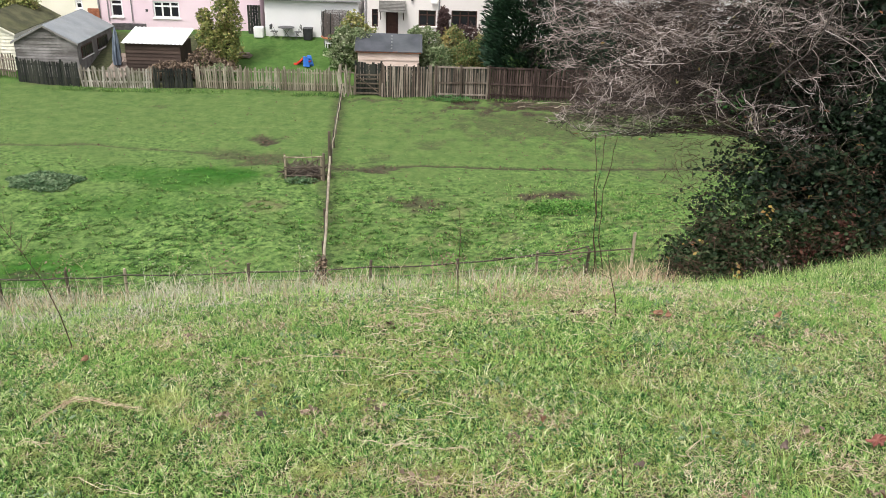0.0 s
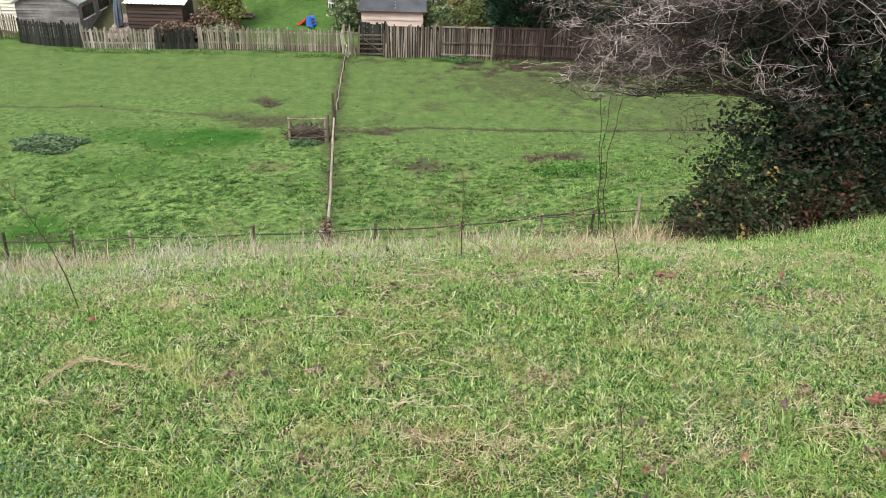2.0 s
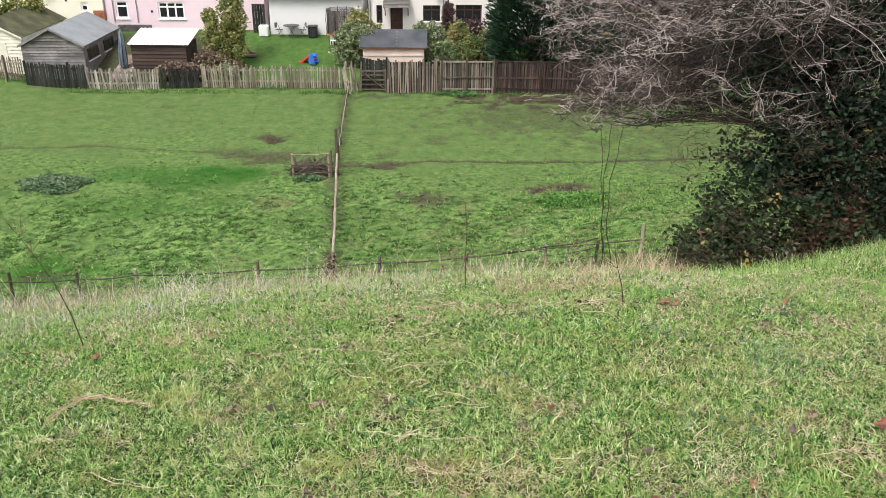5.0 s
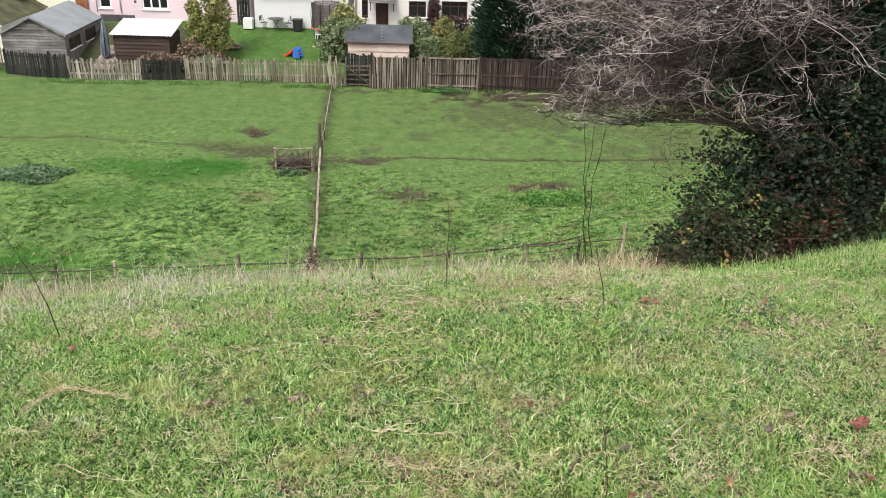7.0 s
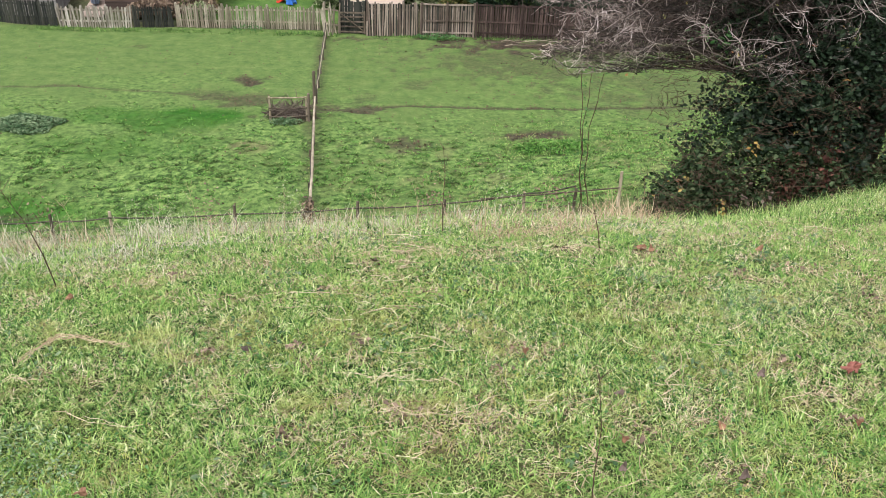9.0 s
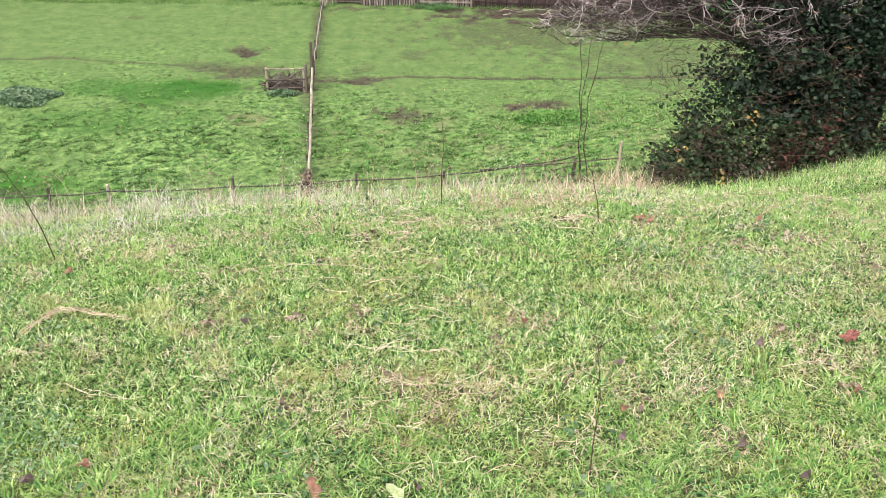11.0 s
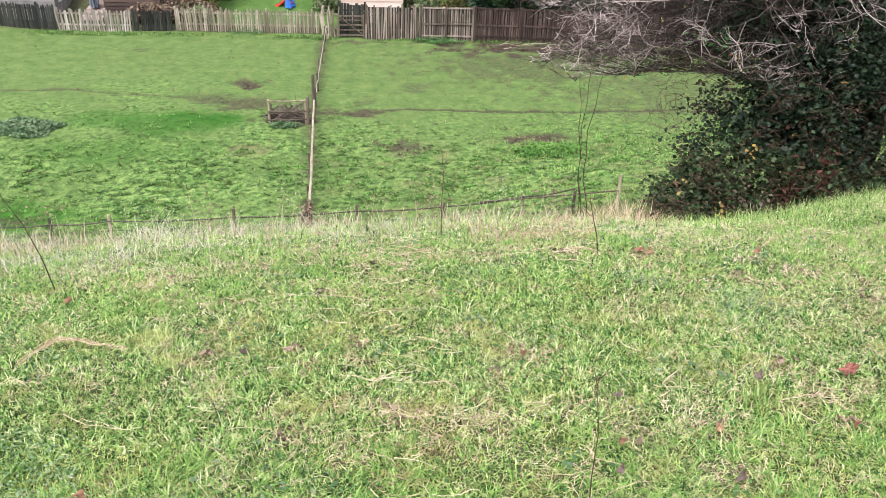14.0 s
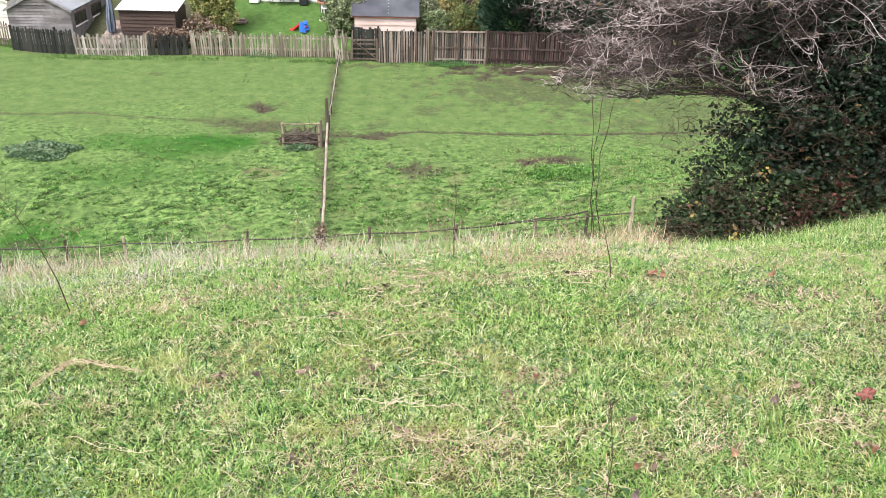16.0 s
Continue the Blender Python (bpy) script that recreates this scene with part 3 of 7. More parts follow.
    # noise paints dark hollows and bright tops in place of tussock shading
    tufts = ramp_of(noise_of(4.2, 8, 0.78), [(0.41, (0.012, 0.036, 0.009)), (0.62, (0.215, 0.31, 0.095)), (0.5, (0.085, 0.165, 0.042))])
    turf = blend(attr("tuft"), green, tufts)
    lush = ramp_of(noise_of(3.0), [(0.3, (0.013, 0.062, 0.006)), (0.7, (0.034, 0.13, 0.015))])
    dry = ramp_of(noise_of(40.0, 5, 0.75), [(0.37, (0.05, 0.038, 0.024)), (0.65, (0.27, 0.20, 0.13))])
    mudc = ramp_of(noise_of(6.0), [(0.3, (0.022, 0.020, 0.013)), (0.7, (0.082, 0.066, 0.048))])
    col = blend(attr("lush"), turf, lush)
    soil = ramp_of(noise_of(75.0, 5, 0.8), [(0.36, (0.012, 0.020, 0.008)), (0.68, (0.16, 0.145, 0.075)), (0.47, (0.04, 0.058, 0.02)), (0.57, (0.085, 0.10, 0.038))])
    col = blend(attr("thatch"), col, soil)
    half_dry = n.new("ShaderNodeMath")
    half_dry.operation = "MULTIPLY"
    half_dry.inputs[1].default_value = 0.6
    l.new(attr("dry"), half_dry.inputs[0])
    col = blend(half_dry.outputs[0], col, dry)
    col = blend(attr("mud"), col, mudc)
    l.new(col, bsdf.inputs["Base Color"])
    b = n.new("ShaderNodeBump")
    b.inputs["Strength"].default_value, b.inputs["Distance"].default_value = 0.7, 0.06
    l.new(noise_of(14.0, 5, 0.7), b.inputs["Height"])
    l.new(b.outputs[0], bsdf.inputs["Normal"])
    me.materials.append(m)
    return tagged(new("ground", me), "grassy bank falling to a green paddock with muddy tracks", "ground", "", "structure")


build_ground()


# ---------------------------------------------------------------- grass, straw and leaves as many small blades
def blades(name, base, height, width, lean, bend, mat, label, category="grass", seed=1, parent=None, segs=2, toward=None):
    """Tapered blades that arch over: base points (N, 3), lean and bend as parts of a right angle, toward: the way they lean."""
    rng = np.random.default_rng(seed)
    nb = len(base)
    az = rng.uniform(0, 2 * np.pi, nb) if toward is None else toward + rng.normal(size=nb) * 0.8
    face = az + np.pi / 2 + rng.uniform(-0.7, 0.7, nb)
    s = np.stack([np.cos(face), np.sin(face), np.zeros(nb)], 1) * (np.broadcast_to(width, nb)[:, None] / 2)
    step = np.broadcast_to(height, nb) / segs
    angle = np.broadcast_to(lean, nb) * 1.45
    turn = np.broadcast_to(bend, nb) * 1.6 / (segs - 0.5)
    q, rows = base, []
    for k in range(segs):
        rows += [q - s * (1 - 0.25 * k / segs), q + s * (1 - 0.25 * k / segs)]
        az = az + rng.normal(size=nb) * 0.25
        d = np.stack([np.cos(az) * np.sin(angle), np.sin(az) * np.sin(angle), np.cos(angle)], 1)
        q = q + d * step[:, None]
        angle = np.minimum(angle + turn * rng.uniform(0.6, 1.4, nb), 2.3)
    v = np.stack(rows + [q], 1).reshape(-1, 3)
    o = (np.arange(nb) * (2 * segs + 1))[:, None]
    one, starts, at = [], [], 0
    for k in range(segs - 1):
        one += [2 * k, 2 * k + 1, 2 * k + 3, 2 * k + 2]
        starts.append(at)
        at += 4
    one += [2 * segs - 2, 2 * segs - 1, 2 * segs]
    starts.append(at)
    at += 3
    loops = (o + np.array(one)).ravel()
    first = ((np.arange(nb) * at)[:, None] + np.array(starts)).ravel()
    return flat_mesh(name, v, loops, first, mat, label, category, parent)


def flat_mesh(name, v, loops, starts, mat, label, category, parent=None):
    me = bpy.data.meshes.new(name)
    me.vertices.add(len(v))
    me.vertices.foreach_set("co", np.ascontiguousarray(v, np.float32).ravel())
    me.loops.add(len(loops))
    me.loops.foreach_set("vertex_index", loops.astype(np.int32))
    me.polygons.add(len(starts))
    me.polygons.foreach_set("loop_start", starts.astype(np.int32))
    me.update(calc_edges=True)
    me.materials.append(mat)
    ob = new(name, me)
    if parent is not None:
        ob.parent = parent
        return tagged(ob, label, "", "", "stuff")
    return tagged(ob, label, category, "", "stuff")


def leaves(name, centre, size, mat, label, category="leaves", seed=1, flat=0.3, parent=None, long=1.5):
    """Folded four-sided leaves at the given centres."""
    rng = np.random.default_rng(seed)
    nb = len(centre)
    nrm = rng.normal(size=(nb, 3)) + np.array([0, 0, flat * 3])
    nrm /= np.linalg.norm(nrm, axis=1)[:, None]
    a = np.cross(nrm, rng.normal(size=(nb, 3)))
    a /= np.linalg.norm(a, axis=1)[:, None]
    b = np.cross(nrm, a)
    s = (np.broadcast_to(size, nb) * rng.uniform(0.6, 1.3, nb))[:, None]
    lift = nrm * s * 0.18
    v = np.stack([centre - a * s * long * 0.5, centre + b * s * 0.5 + lift, centre + a * s * long * 0.5, centre - b * s * 0.5 + lift], 1).reshape(-1, 3)
    o = (np.arange(nb) * 4)[:, None]
    loops = (o + np.array([0, 2, 1, 0, 3, 2])).ravel()
    starts = np.arange(nb * 2) * 3
    return flat_mesh(name, v, loops, starts, mat, label, category, parent)


def scatter(nb, x0, x1, y0, y1, seed, keep=None, spread=None):
    rng = np.random.default_rng(seed)
    x, y = rng.uniform(x0, x1, nb), rng.uniform(y0, y1, nb)
    if spread:
        near = np.abs(x) < spread[0] + spread[1] * np.maximum(y, 0) + rng.exponential(0.5, nb)
        x, y = x[near], y[near]
    if keep is not None:
        k = rng.uniform(0, 1, len(x)) < keep(x, y)
        x, y = x[k], y[k]
    return np.stack([x, y, ground_z(x, y) - 0.01], 1), rng


IN_VIEW = (0.7, 0.56)
ZONES = ((1.2, 2.4), (2.4, 3.8), (3.8, 5.6), (5.6, 9.5))


def zone(i, count, seed, keep=None):
    y0, y1 = ZONES[i]
    half = 1.2 + 0.56 * y1
    return scatter(count, -half, half, y0, y1, seed, keep, IN_VIEW)


def bank_grass():
    def thin(x, y):
        return 1 - 0.65 * dry_mask(x, y) * (y < 5.6) - 0.5 * sm(0.25, 0.7, uneven(x, y, 12.0, 14))

    for i, (count, crowns, w, h) in enumerate(((84000, 3000, 0.0039, 0.052), (98000, 4300, 0.005, 0.052), (84000, 4100, 0.0067, 0.053), (60000, 3100, 0.0095, 0.062))):
        p, rng = zone(i, count, 11 + i, thin)
        big = 1 + 0.4 * uneven(p[:, 0], p[:, 1], 1.8, 9) + 0.4 * np.maximum(0, uneven(p[:, 0], p[:, 1], 6.0, 16))
        blades("bank_grass", p, h * big * rng.uniform(0.4, 1.4, len(p)), w * rng.uniform(0.6, 1.4, len(p)), np.maximum(rng.uniform(0.0, 1, len(p)) ** 0.5 * 1.02, (0, 0.15, 0.4, 0.35)[i]), rng.uniform(0.2, 1.7, len(p)),
               BANK_GRASS, "short rough green and yellowish grass on the bank", seed=21 + i)
        # clumps of longer blades swept one way
        c, rng = zone(i, crowns, 140 + i, lambda x, y: 0.75 - 0.6 * dry_mask(x, y) * (y < 5.6))
        n = 13
        p = np.repeat(c, n, 0) + rng.normal(size=(len(c) * n, 3)) * np.array([h * 0.22, h * 0.22, 0])
        size = np.repeat(rng.uniform(0.7, 1.5, len(c)), n)
        blades("grass_clumps", p, 1.3 * h * size * rng.uniform(0.6, 1.2, len(p)), 1.15 * w * rng.uniform(0.7, 1.3, len(p)), rng.uniform(0.1, 0.9, len(p)), rng.uniform(0.3, 1.2, len(p)),
               (FRESH_GRASS, BANK_GRASS, FRESH_GRASS, BANK_GRASS)[i], "clumps of longer swept grass on the bank", seed=145 + i, segs=3 if i < 1 else 2, toward=np.repeat(rng.uniform(0, 2 * np.pi, len(c)), n))
    # matted short growth under the blades
    for i, (count, size) in enumerate(((52000, 0.0051), (58000, 0.0062), (42000, 0.009))):
        p, rng = zone(i, count, 160 + i)
        leaves("turf_mat", p + np.array([0, 0, 0.014]) + rng.uniform(0, 0.012, (len(p), 1)) * np.array([[0, 0, 1]]), size, TURF_MAT, "matted short growth close to the soil of the bank", "grass", 163 + i, flat=0.25, long=5.5)
    # flattened old blades lying on the turf
    for i, (count, w) in enumerate(((20000, 0.0019), (38000, 0.0024), (50000, 0.0032), (46000, 0.005))):
        p, rng = zone(i, count, 130 + i, lambda x, y: np.clip(0.22 + 0.13 * x + 0.45 * uneven(x, y, 2.0, 18) + 0.5 * uneven(x, y, 8.0, 19) + 1.2 * dry_mask(x, y), 0.03, 1))
        blades("flattened_grass", p + np.array([0, 0, 0.026]), rng.uniform(0.02, 0.07, len(p)), w * rng.uniform(0.7, 1.3, len(p)), rng.uniform(0.5, 1.05, len(p)), rng.uniform(-0.2, 1.2, len(p)), THATCH,
               "flattened straw-coloured dead grass on the bank", seed=136 + i, segs=3 if i < 2 else 2)
    p, rng = scatter(34000, -10, 10, -6, 13, 29, lambda x, y: (np.abs(x) > 0.9 + 0.56 * np.maximum(y, 0)) | (y < 1.2) | (y > 9.5))
    blades("sparse_bank_grass", p, rng.uniform(0.05, 0.12, len(p)), 0.022, rng.uniform(0.2, 0.95, len(p)), rng.uniform(0.2, 1, len(p)), BANK_GRASS,
           "short rough green grass along the rest of the bank", seed=28)
    p, rng = scatter(4200, -5, 5, 1.5, 7.5, 30, lambda x, y: 0.25 + 0.5 * (wob(x, y, 4.0, 15) > 0.1), IN_VIEW)
    blades("long_bank_blades", p, rng.uniform(0.07, 0.14, len(p)), 0.0036, rng.uniform(0.3, 0.95, len(p)), rng.uniform(0.1, 0.7, len(p)), LUSH_GRASS,
           "longer single green blades standing over the turf", seed=32, segs=3)
    p, rng = scatter(30000, -5, 6.5, 4.6, 9.0, 31, lambda x, y: np.clip(0.25 + 0.2 * (x - 1), 0.15, 0.85) * (1 - 0.5 * dry_mask(x, y)), IN_VIEW)
    blades("lush_bank_grass", p, rng.uniform(0.04, 0.11, len(p)), 0.0055, rng.uniform(0.4, 0.95, len(p)), rng.uniform(0.1, 0.7, len(p)), FRESH_GRASS,
           "longer fresh green grass near the brow of the bank", seed=33)
    p, rng = scatter(80000, -2, 2.6, 1.5, 5, 50, lambda x, y: 0.9 * spots(x, y, YELLOW_SPOTS, 0.5), IN_VIEW)
    blades("mossy_grass", p, rng.uniform(0.025, 0.06, len(p)), 0.0036, rng.uniform(0.1, 0.9, len(p)), rng.uniform(0.2, 1.1, len(p)), MOSS_GRASS,
           "yellow-green mossy grass in patches on the bank", seed=34)
    p, rng = scatter(70000, -3.5, 4.5, 1.5, 7, 53, lambda x, y: 0.6 * spots(x, y, GREEN_SPOTS, 0.45), IN_VIEW)
    blades("green_grass_patches", p, rng.uniform(0.04, 0.11, len(p)), 0.005, rng.uniform(0.1, 0.9, len(p)), rng.uniform(0.2, 1.0, len(p)), FRESH_GRASS,
           "fresher green grass in patches on the bank", seed=37)
    p, rng = scatter(60000, -2, 2.4, 1.5, 5, 40, lambda x, y: 0.8 * spots(x, y, GREY_SPOTS, 0.17), IN_VIEW)
    leaves("grey_weeds", p + np.array([0, 0, 0.035]), 0.0095, GREY_WEED, "low grey-green yarrow and clover patches on the bank", "weeds", 60, flat=0.9)
    p, rng = scatter(34000, -3.5, 4, 1.3, 6, 38, lambda x, y: 0.12 + 0.88 * (wob(x, y, 2.4, 12) > 0.15), IN_VIEW)
    leaves("ground_leaves", p + np.array([0, 0, 0.03]), 0.011, CLOVER, "small clover and plantain leaves among the grass", "weeds", 39, flat=1.0)
    p, rng = scatter(24000, -4, 4.5, 1.3, 7, 48, lambda x, y: np.clip(spots(x, y, DEAD_SPOTS, 0.085), 0, 1), IN_VIEW)
    leaves("leaf_litter", p + np.array([0, 0, 0.025]), 0.0105, DRY_BROWN, "crumbled brown leaf litter in bare patches of the turf", "leaf litter", 49, flat=0.8)


def turf_litter():
    """Loose straws, dark dead clumps and broad weed leaves in the turf."""
    rng = np.random.default_rng(151)
    mb = MB()
    for k in range(360):
        y = rng.uniform(1.7, 6.2)
        x = rng.uniform(-1, 1) ** 2 * rng.choice((-0.7, 1, 1)) * (0.4 + 0.53 * y)
        ln, a, bow = rng.uniform(0.05, 0.2) * (0.8 + 0.14 * y), rng.uniform(0, 2 * math.pi), rng.normal() * 0.04
        pts = []
        for u in np.linspace(0, 1, 6):
            px, py = (u - 0.5) * ln, bow * math.sin(u * 3.14)
            wx, wy = x + px * math.cos(a) - py * math.sin(a), y + px * math.sin(a) + py * math.cos(a)
            pts.append((wx, wy, gz(wx, wy) + 0.04 + 0.035 * u * rng.uniform(0.2, 1)))
        mb.tube(pts, 0.0008 + 0.0002 * y, 3)
    solid("loose_straw", mb, THATCH, "single pale straws lying across the turf", "straw", "", "stuff")
    dark = [rng.normal(size=(10, 3)) * np.array([0.035, 0.035, 0.006]) + np.array([x, y, 0]) for x, y in DEAD_SPOTS[::2]]
    q = np.concatenate(dark)
    q[:, 2] += ground_z(q[:, 0], q[:, 1]) + 0.035
    leaves("dead_leaf_clumps", q, 0.016 + 0.0012 * q[:, 1], DRY_BROWN, "brown withered leaf clumps in the turf", "leaf litter", 152, flat=0.6)
    p, rng = scatter(7000, -3.5, 4, 1.4, 6, 153, lambda x, y: sm(0.15, 0.7, uneven(x, y, 2.8, 35)), IN_VIEW)
    leaves("broad_weed_leaves", p + np.array([0, 0, 0.035]), 0.014 + 0.001 * p[:, 1], NETTLE, "broad dull green weed leaves lying in the turf", "weeds", 154, flat=0.8, long=2.2)


def long_dead_grass():
    """The pale, tall, dead grass along the brow of the bank."""
    def band(x, y):
        edge = 6.0 + 0.1 * np.maximum(0, x - 1) - 0.35 * np.maximum(0, -x - 0.8) + 0.35 * uneven(x, y, 1.0, 17)
        return np.clip(sm(edge - 1.3, edge + 1.1, y), 0, 1) ** 1.2 * (1 - sm(1.9, 2.7, x))
    p, rng = scatter(50000, -7, 4, 4.0, 10.2, 41, lambda x, y: band(x, y) * (0.12 + 0.88 * sm(-0.25, 0.55, uneven(x, y, 2.2, 3))), IN_VIEW)
    tall = (0.3 + 0.7 * sm(-0.3, 0.7, uneven(p[:, 0], p[:, 1], 2.2, 3))) * (0.5 + 0.5 * sm(5.2, 7.2, p[:, 1]))
    blades("long_dead_grass", p, tall * (1 + 0.2 * np.clip(-p[:, 0], 0, 2)) * rng.uniform(0.08, 0.34, len(p)), 0.0046, rng.uniform(0.05, 0.95, len(p)), rng.uniform(0.1, 0.9, len(p)), GREY_STRAW,
           "tall pale grey dead grass along the brow of the bank", seed=42)
    p, rng = scatter(12000, -6, 3.6, 5.8, 10.2, 43, lambda x, y: band(x, y) * np.where(x > -0.5, 0.45, 0.9) * (uneven(x, y, 2.2, 23) > 0.05), IN_VIEW)
    blades("dead_stems", p, rng.uniform(0.1, 0.32, len(p)), 0.004, rng.uniform(0.05, 0.5, len(p)), rng.uniform(0.1, 0.4, len(p)), STRAW,
           "straw-coloured dead grass stems along the brow", seed=47)
    p, rng = scatter(26000, -6, 4.5, 5.6, 10, 44, lambda x, y: 0.55 + 0.45 * wob(x, y, 2.4, 5), IN_VIEW)
    blades("long_green_grass", p, rng.uniform(0.06, 0.18, len(p)), 0.006, rng.uniform(0.1, 0.85, len(p)), rng.uniform(0.1, 0.6, len(p)), FRESH_GRASS,
           "long green grass among dead stalks along the brow", seed=45)
    p, rng = scatter(12000, 2.4, 7, 6.6, 9.2, 48, lambda x, y: 0.5 + 0.4 * uneven(x, y, 2.4, 28), IN_VIEW)
    blades("thicket_foot_grass", p, rng.uniform(0.08, 0.24, len(p)), 0.0055, rng.uniform(0.05, 0.8, len(p)), rng.uniform(0.1, 0.6, len(p)), BANK_GRASS,
           "longer grass at the foot of the thicket", seed=49)
    p, rng = scatter(52000, -5.5, 2.6, 4.2, 7.2, 46, lambda x, y: sm(4.7, 6.2, y + 0.3 * np.maximum(0, -x - 0.6) - 0.25 * np.maximum(0, x) + 0.4 * uneven(x, y, 1.8, 36)) * (0.5 + 0.5 * uneven(x, y, 4.4, 37)), IN_VIEW)
    blades("pale_brow_grass", p, rng.uniform(0.04, 0.12, len(p)), 0.0045, rng.uniform(0.15, 1.0, len(p)), rng.uniform(0.1, 0.9, len(p)), GREY_STRAW,
           "short pale withered grass thinning out along the brow", seed=53)
    p, rng = scatter(800, 0.5, 1.7, 5.1, 6.2, 56, lambda x, y: 0.2 + 0.8 * sm(0.0, 0.5, uneven(x, y, 3.0, 38)))
    blades("straw_patch", p + np.array([0, 0, 0.04]), rng.uniform(0.06, 0.2, len(p)), 0.004, rng.uniform(0.4, 1.05, len(p)), rng.uniform(0.0, 1.0, len(p)), STRAW,
           "patch of long flattened straw near the brow of the bank", seed=57, segs=3)
    p, rng = scatter(1000, 1.2, 2.5, 6.1, 7.8, 45, lambda x, y: 0.5 + 0.5 * uneven(x, y, 3.0, 39))
    blades("dead_tangle", p, rng.uniform(0.1, 0.28, len(p)), 0.005, rng.uniform(0.1, 0.95, len(p)), rng.uniform(0.1, 0.9, len(p)), STRAW,
           "tangle of brown dead stems beside the thicket", seed=52)
    p, rng = scatter(260, 1.95, 2.4, 7.0, 7.9, 58)
    blades("dead_tangle", p, rng.uniform(0.2, 0.46, len(p)), 0.006, rng.uniform(0.05, 0.7, len(p)), rng.uniform(0.1, 0.6, len(p)), STRAW,
           "tall tangle of brown dead stems beside the leaning post", seed=59)
    # tall dead weeds between the stalks
    rng = np.random.default_rng(46)
    for k, (x, y) in enumerate(((-2.4, 8.2), (-2.0, 8.0), (-2.7, 8.0), (-3.6, 7.7), (-1.2, 8.2), (0.35, 8.3), (1.15, 8.1), (1.6, 7.9))):
        z = gz(x, y)
        c_ = rng.normal(size=(150, 3)) * np.array([0.1, 0.07, 0.14]) + np.array([x, y, z + 0.34])
        leaves("dead_weed", c_, 0.02, (GREYGREEN, DRY_BROWN)[k % 2], "thin tall seeding weed on the brow of the bank", "weeds", 400 + k)


def paddock_grass():
    def keep(x, y):
        return (1 - 0.95 * mud_shade_mask(x, y)) * (0.6 + 0.4 * uneven(x, y, 1.2, 2)) * (1 - 0.9 * lush_mask(x, y))
    p, rng = scatter(56000, -25, 16, 21.5, 45.0, 51, keep)
    blades("paddock_grass", p, 0.045 * rng.uniform(0.6, 1.4, len(p)), 0.03, rng.uniform(0.3, 0.95, len(p)), rng.uniform(0, 0.3, len(p)), FIELD_GRASS,
           "short grazed green grass of the paddock", seed=52)
    def tuft(x, y):
        near = 1 - sm(27.5, 33.5, y + 1.6 * uneven(x, y, 0.3, 6))
        clump = np.maximum(0, uneven(x, y * 1.7, 3.0, 26) + 0.05)
        return (1 - 0.8 * lush_mask(x, y)) * np.clip(1.3 * clump * near * np.clip(0.55 + 0.7 * uneven(x, y, 0.5, 24), 0.05, 1.2) , 0, 1) * (1 - mud_shade_mask(x, y))
    # tussocks: low crowns of blades that fall outwards, some fresh and some dark
    for k, mat in enumerate((TUFT_GRASS, LUSH_GRASS, FIELD_GRASS)):
        c, rng = scatter(22000, -19, 15, 21.5, 34, 54 + 300 * k, tuft)
        n = 8
        az = rng.uniform(0, 2 * np.pi, len(c) * n)
        size = np.repeat(rng.uniform(0.5, 1.4, len(c)), n)
        p = np.repeat(c, n, 0) + np.stack([np.cos(az) * size * 0.09, np.sin(az) * size * 0.06, 0 * az], 1) * rng.uniform(0, 1, (len(az), 1))
        p[:, 2] = ground_z(p[:, 0], p[:, 1]) + 0.05 * size
        blades("paddock_tufts", p - np.array([0, 0, 0.05]), size * rng.uniform(0.05, 0.12, len(p)), 0.036, rng.uniform(0.45, 0.95, len(p)), rng.uniform(0.1, 0.6, len(p)), mat,
               "darker tussocks of longer grass in the paddock", seed=55 + k, toward=az)
    p, rng = scatter(60000, -19, 15, 21.5, 34, 56, lambda x, y: np.clip(0.1 + 0.035 * (x + 2), 0.05, 0.5) * (0.4 + 1.6 * np.maximum(0, uneven(x, y * 1.5, 1.4, 21))) * (1 - sm(28, 33, y)))
    blades("paddock_pale_grass", p, rng.uniform(0.05, 0.13, len(p)), 0.018, rng.uniform(0.3, 0.95, len(p)), rng.uniform(0.1, 0.4, len(p)), PALE_GRASS,
           "paler yellowish grass between the tussocks", seed=59)
    p, rng = scatter(50000, -16, 13, 22, 34, 71, lambda x, y: 0.9 * lush_mask(x, y) * (1 - mud_shade_mask(x, y)))
    blades("dark_lush_grass", p, rng.uniform(0.04, 0.10, len(p)), 0.036, rng.uniform(0.4, 0.95, len(p)), rng.uniform(0.1, 0.6, len(p)), DARK_TUFT,
           "patches of longer dark green grass in the paddock", seed=72)
    p, rng = scatter(22000, 3.5, 10, 22, 31, 73, lambda x, y: np.maximum(0, uneven(x, y * 1.6, 2.2, 29)) * (1 - mud_shade_mask(x, y)))
    blades("bright_tufts", p, rng.uniform(0.07, 0.18, len(p)), 0.018, rng.uniform(0.2, 0.9, len(p)), rng.uniform(0.1, 0.5, len(p)), FRESH_GRASS,
           "bright green tufts in the paddock near the thicket", seed=74)
    p, rng = scatter(9000, -20, 11, 44.2, 45.1, 75, lambda x, y: np.clip(0.5 + 0.6 * uneven(x, y, 1.1, 43), 0, 1) * (np.abs(x + 2.6) > 0.8))
    blades("fence_foot_grass", p, rng.uniform(0.05, 0.2, len(p)), 0.03, rng.uniform(0.1, 0.9, len(p)), rng.uniform(0.1, 0.5, len(p)), TUFT_GRASS,
           "longer dark grass along the foot of the picket fence", seed=76)
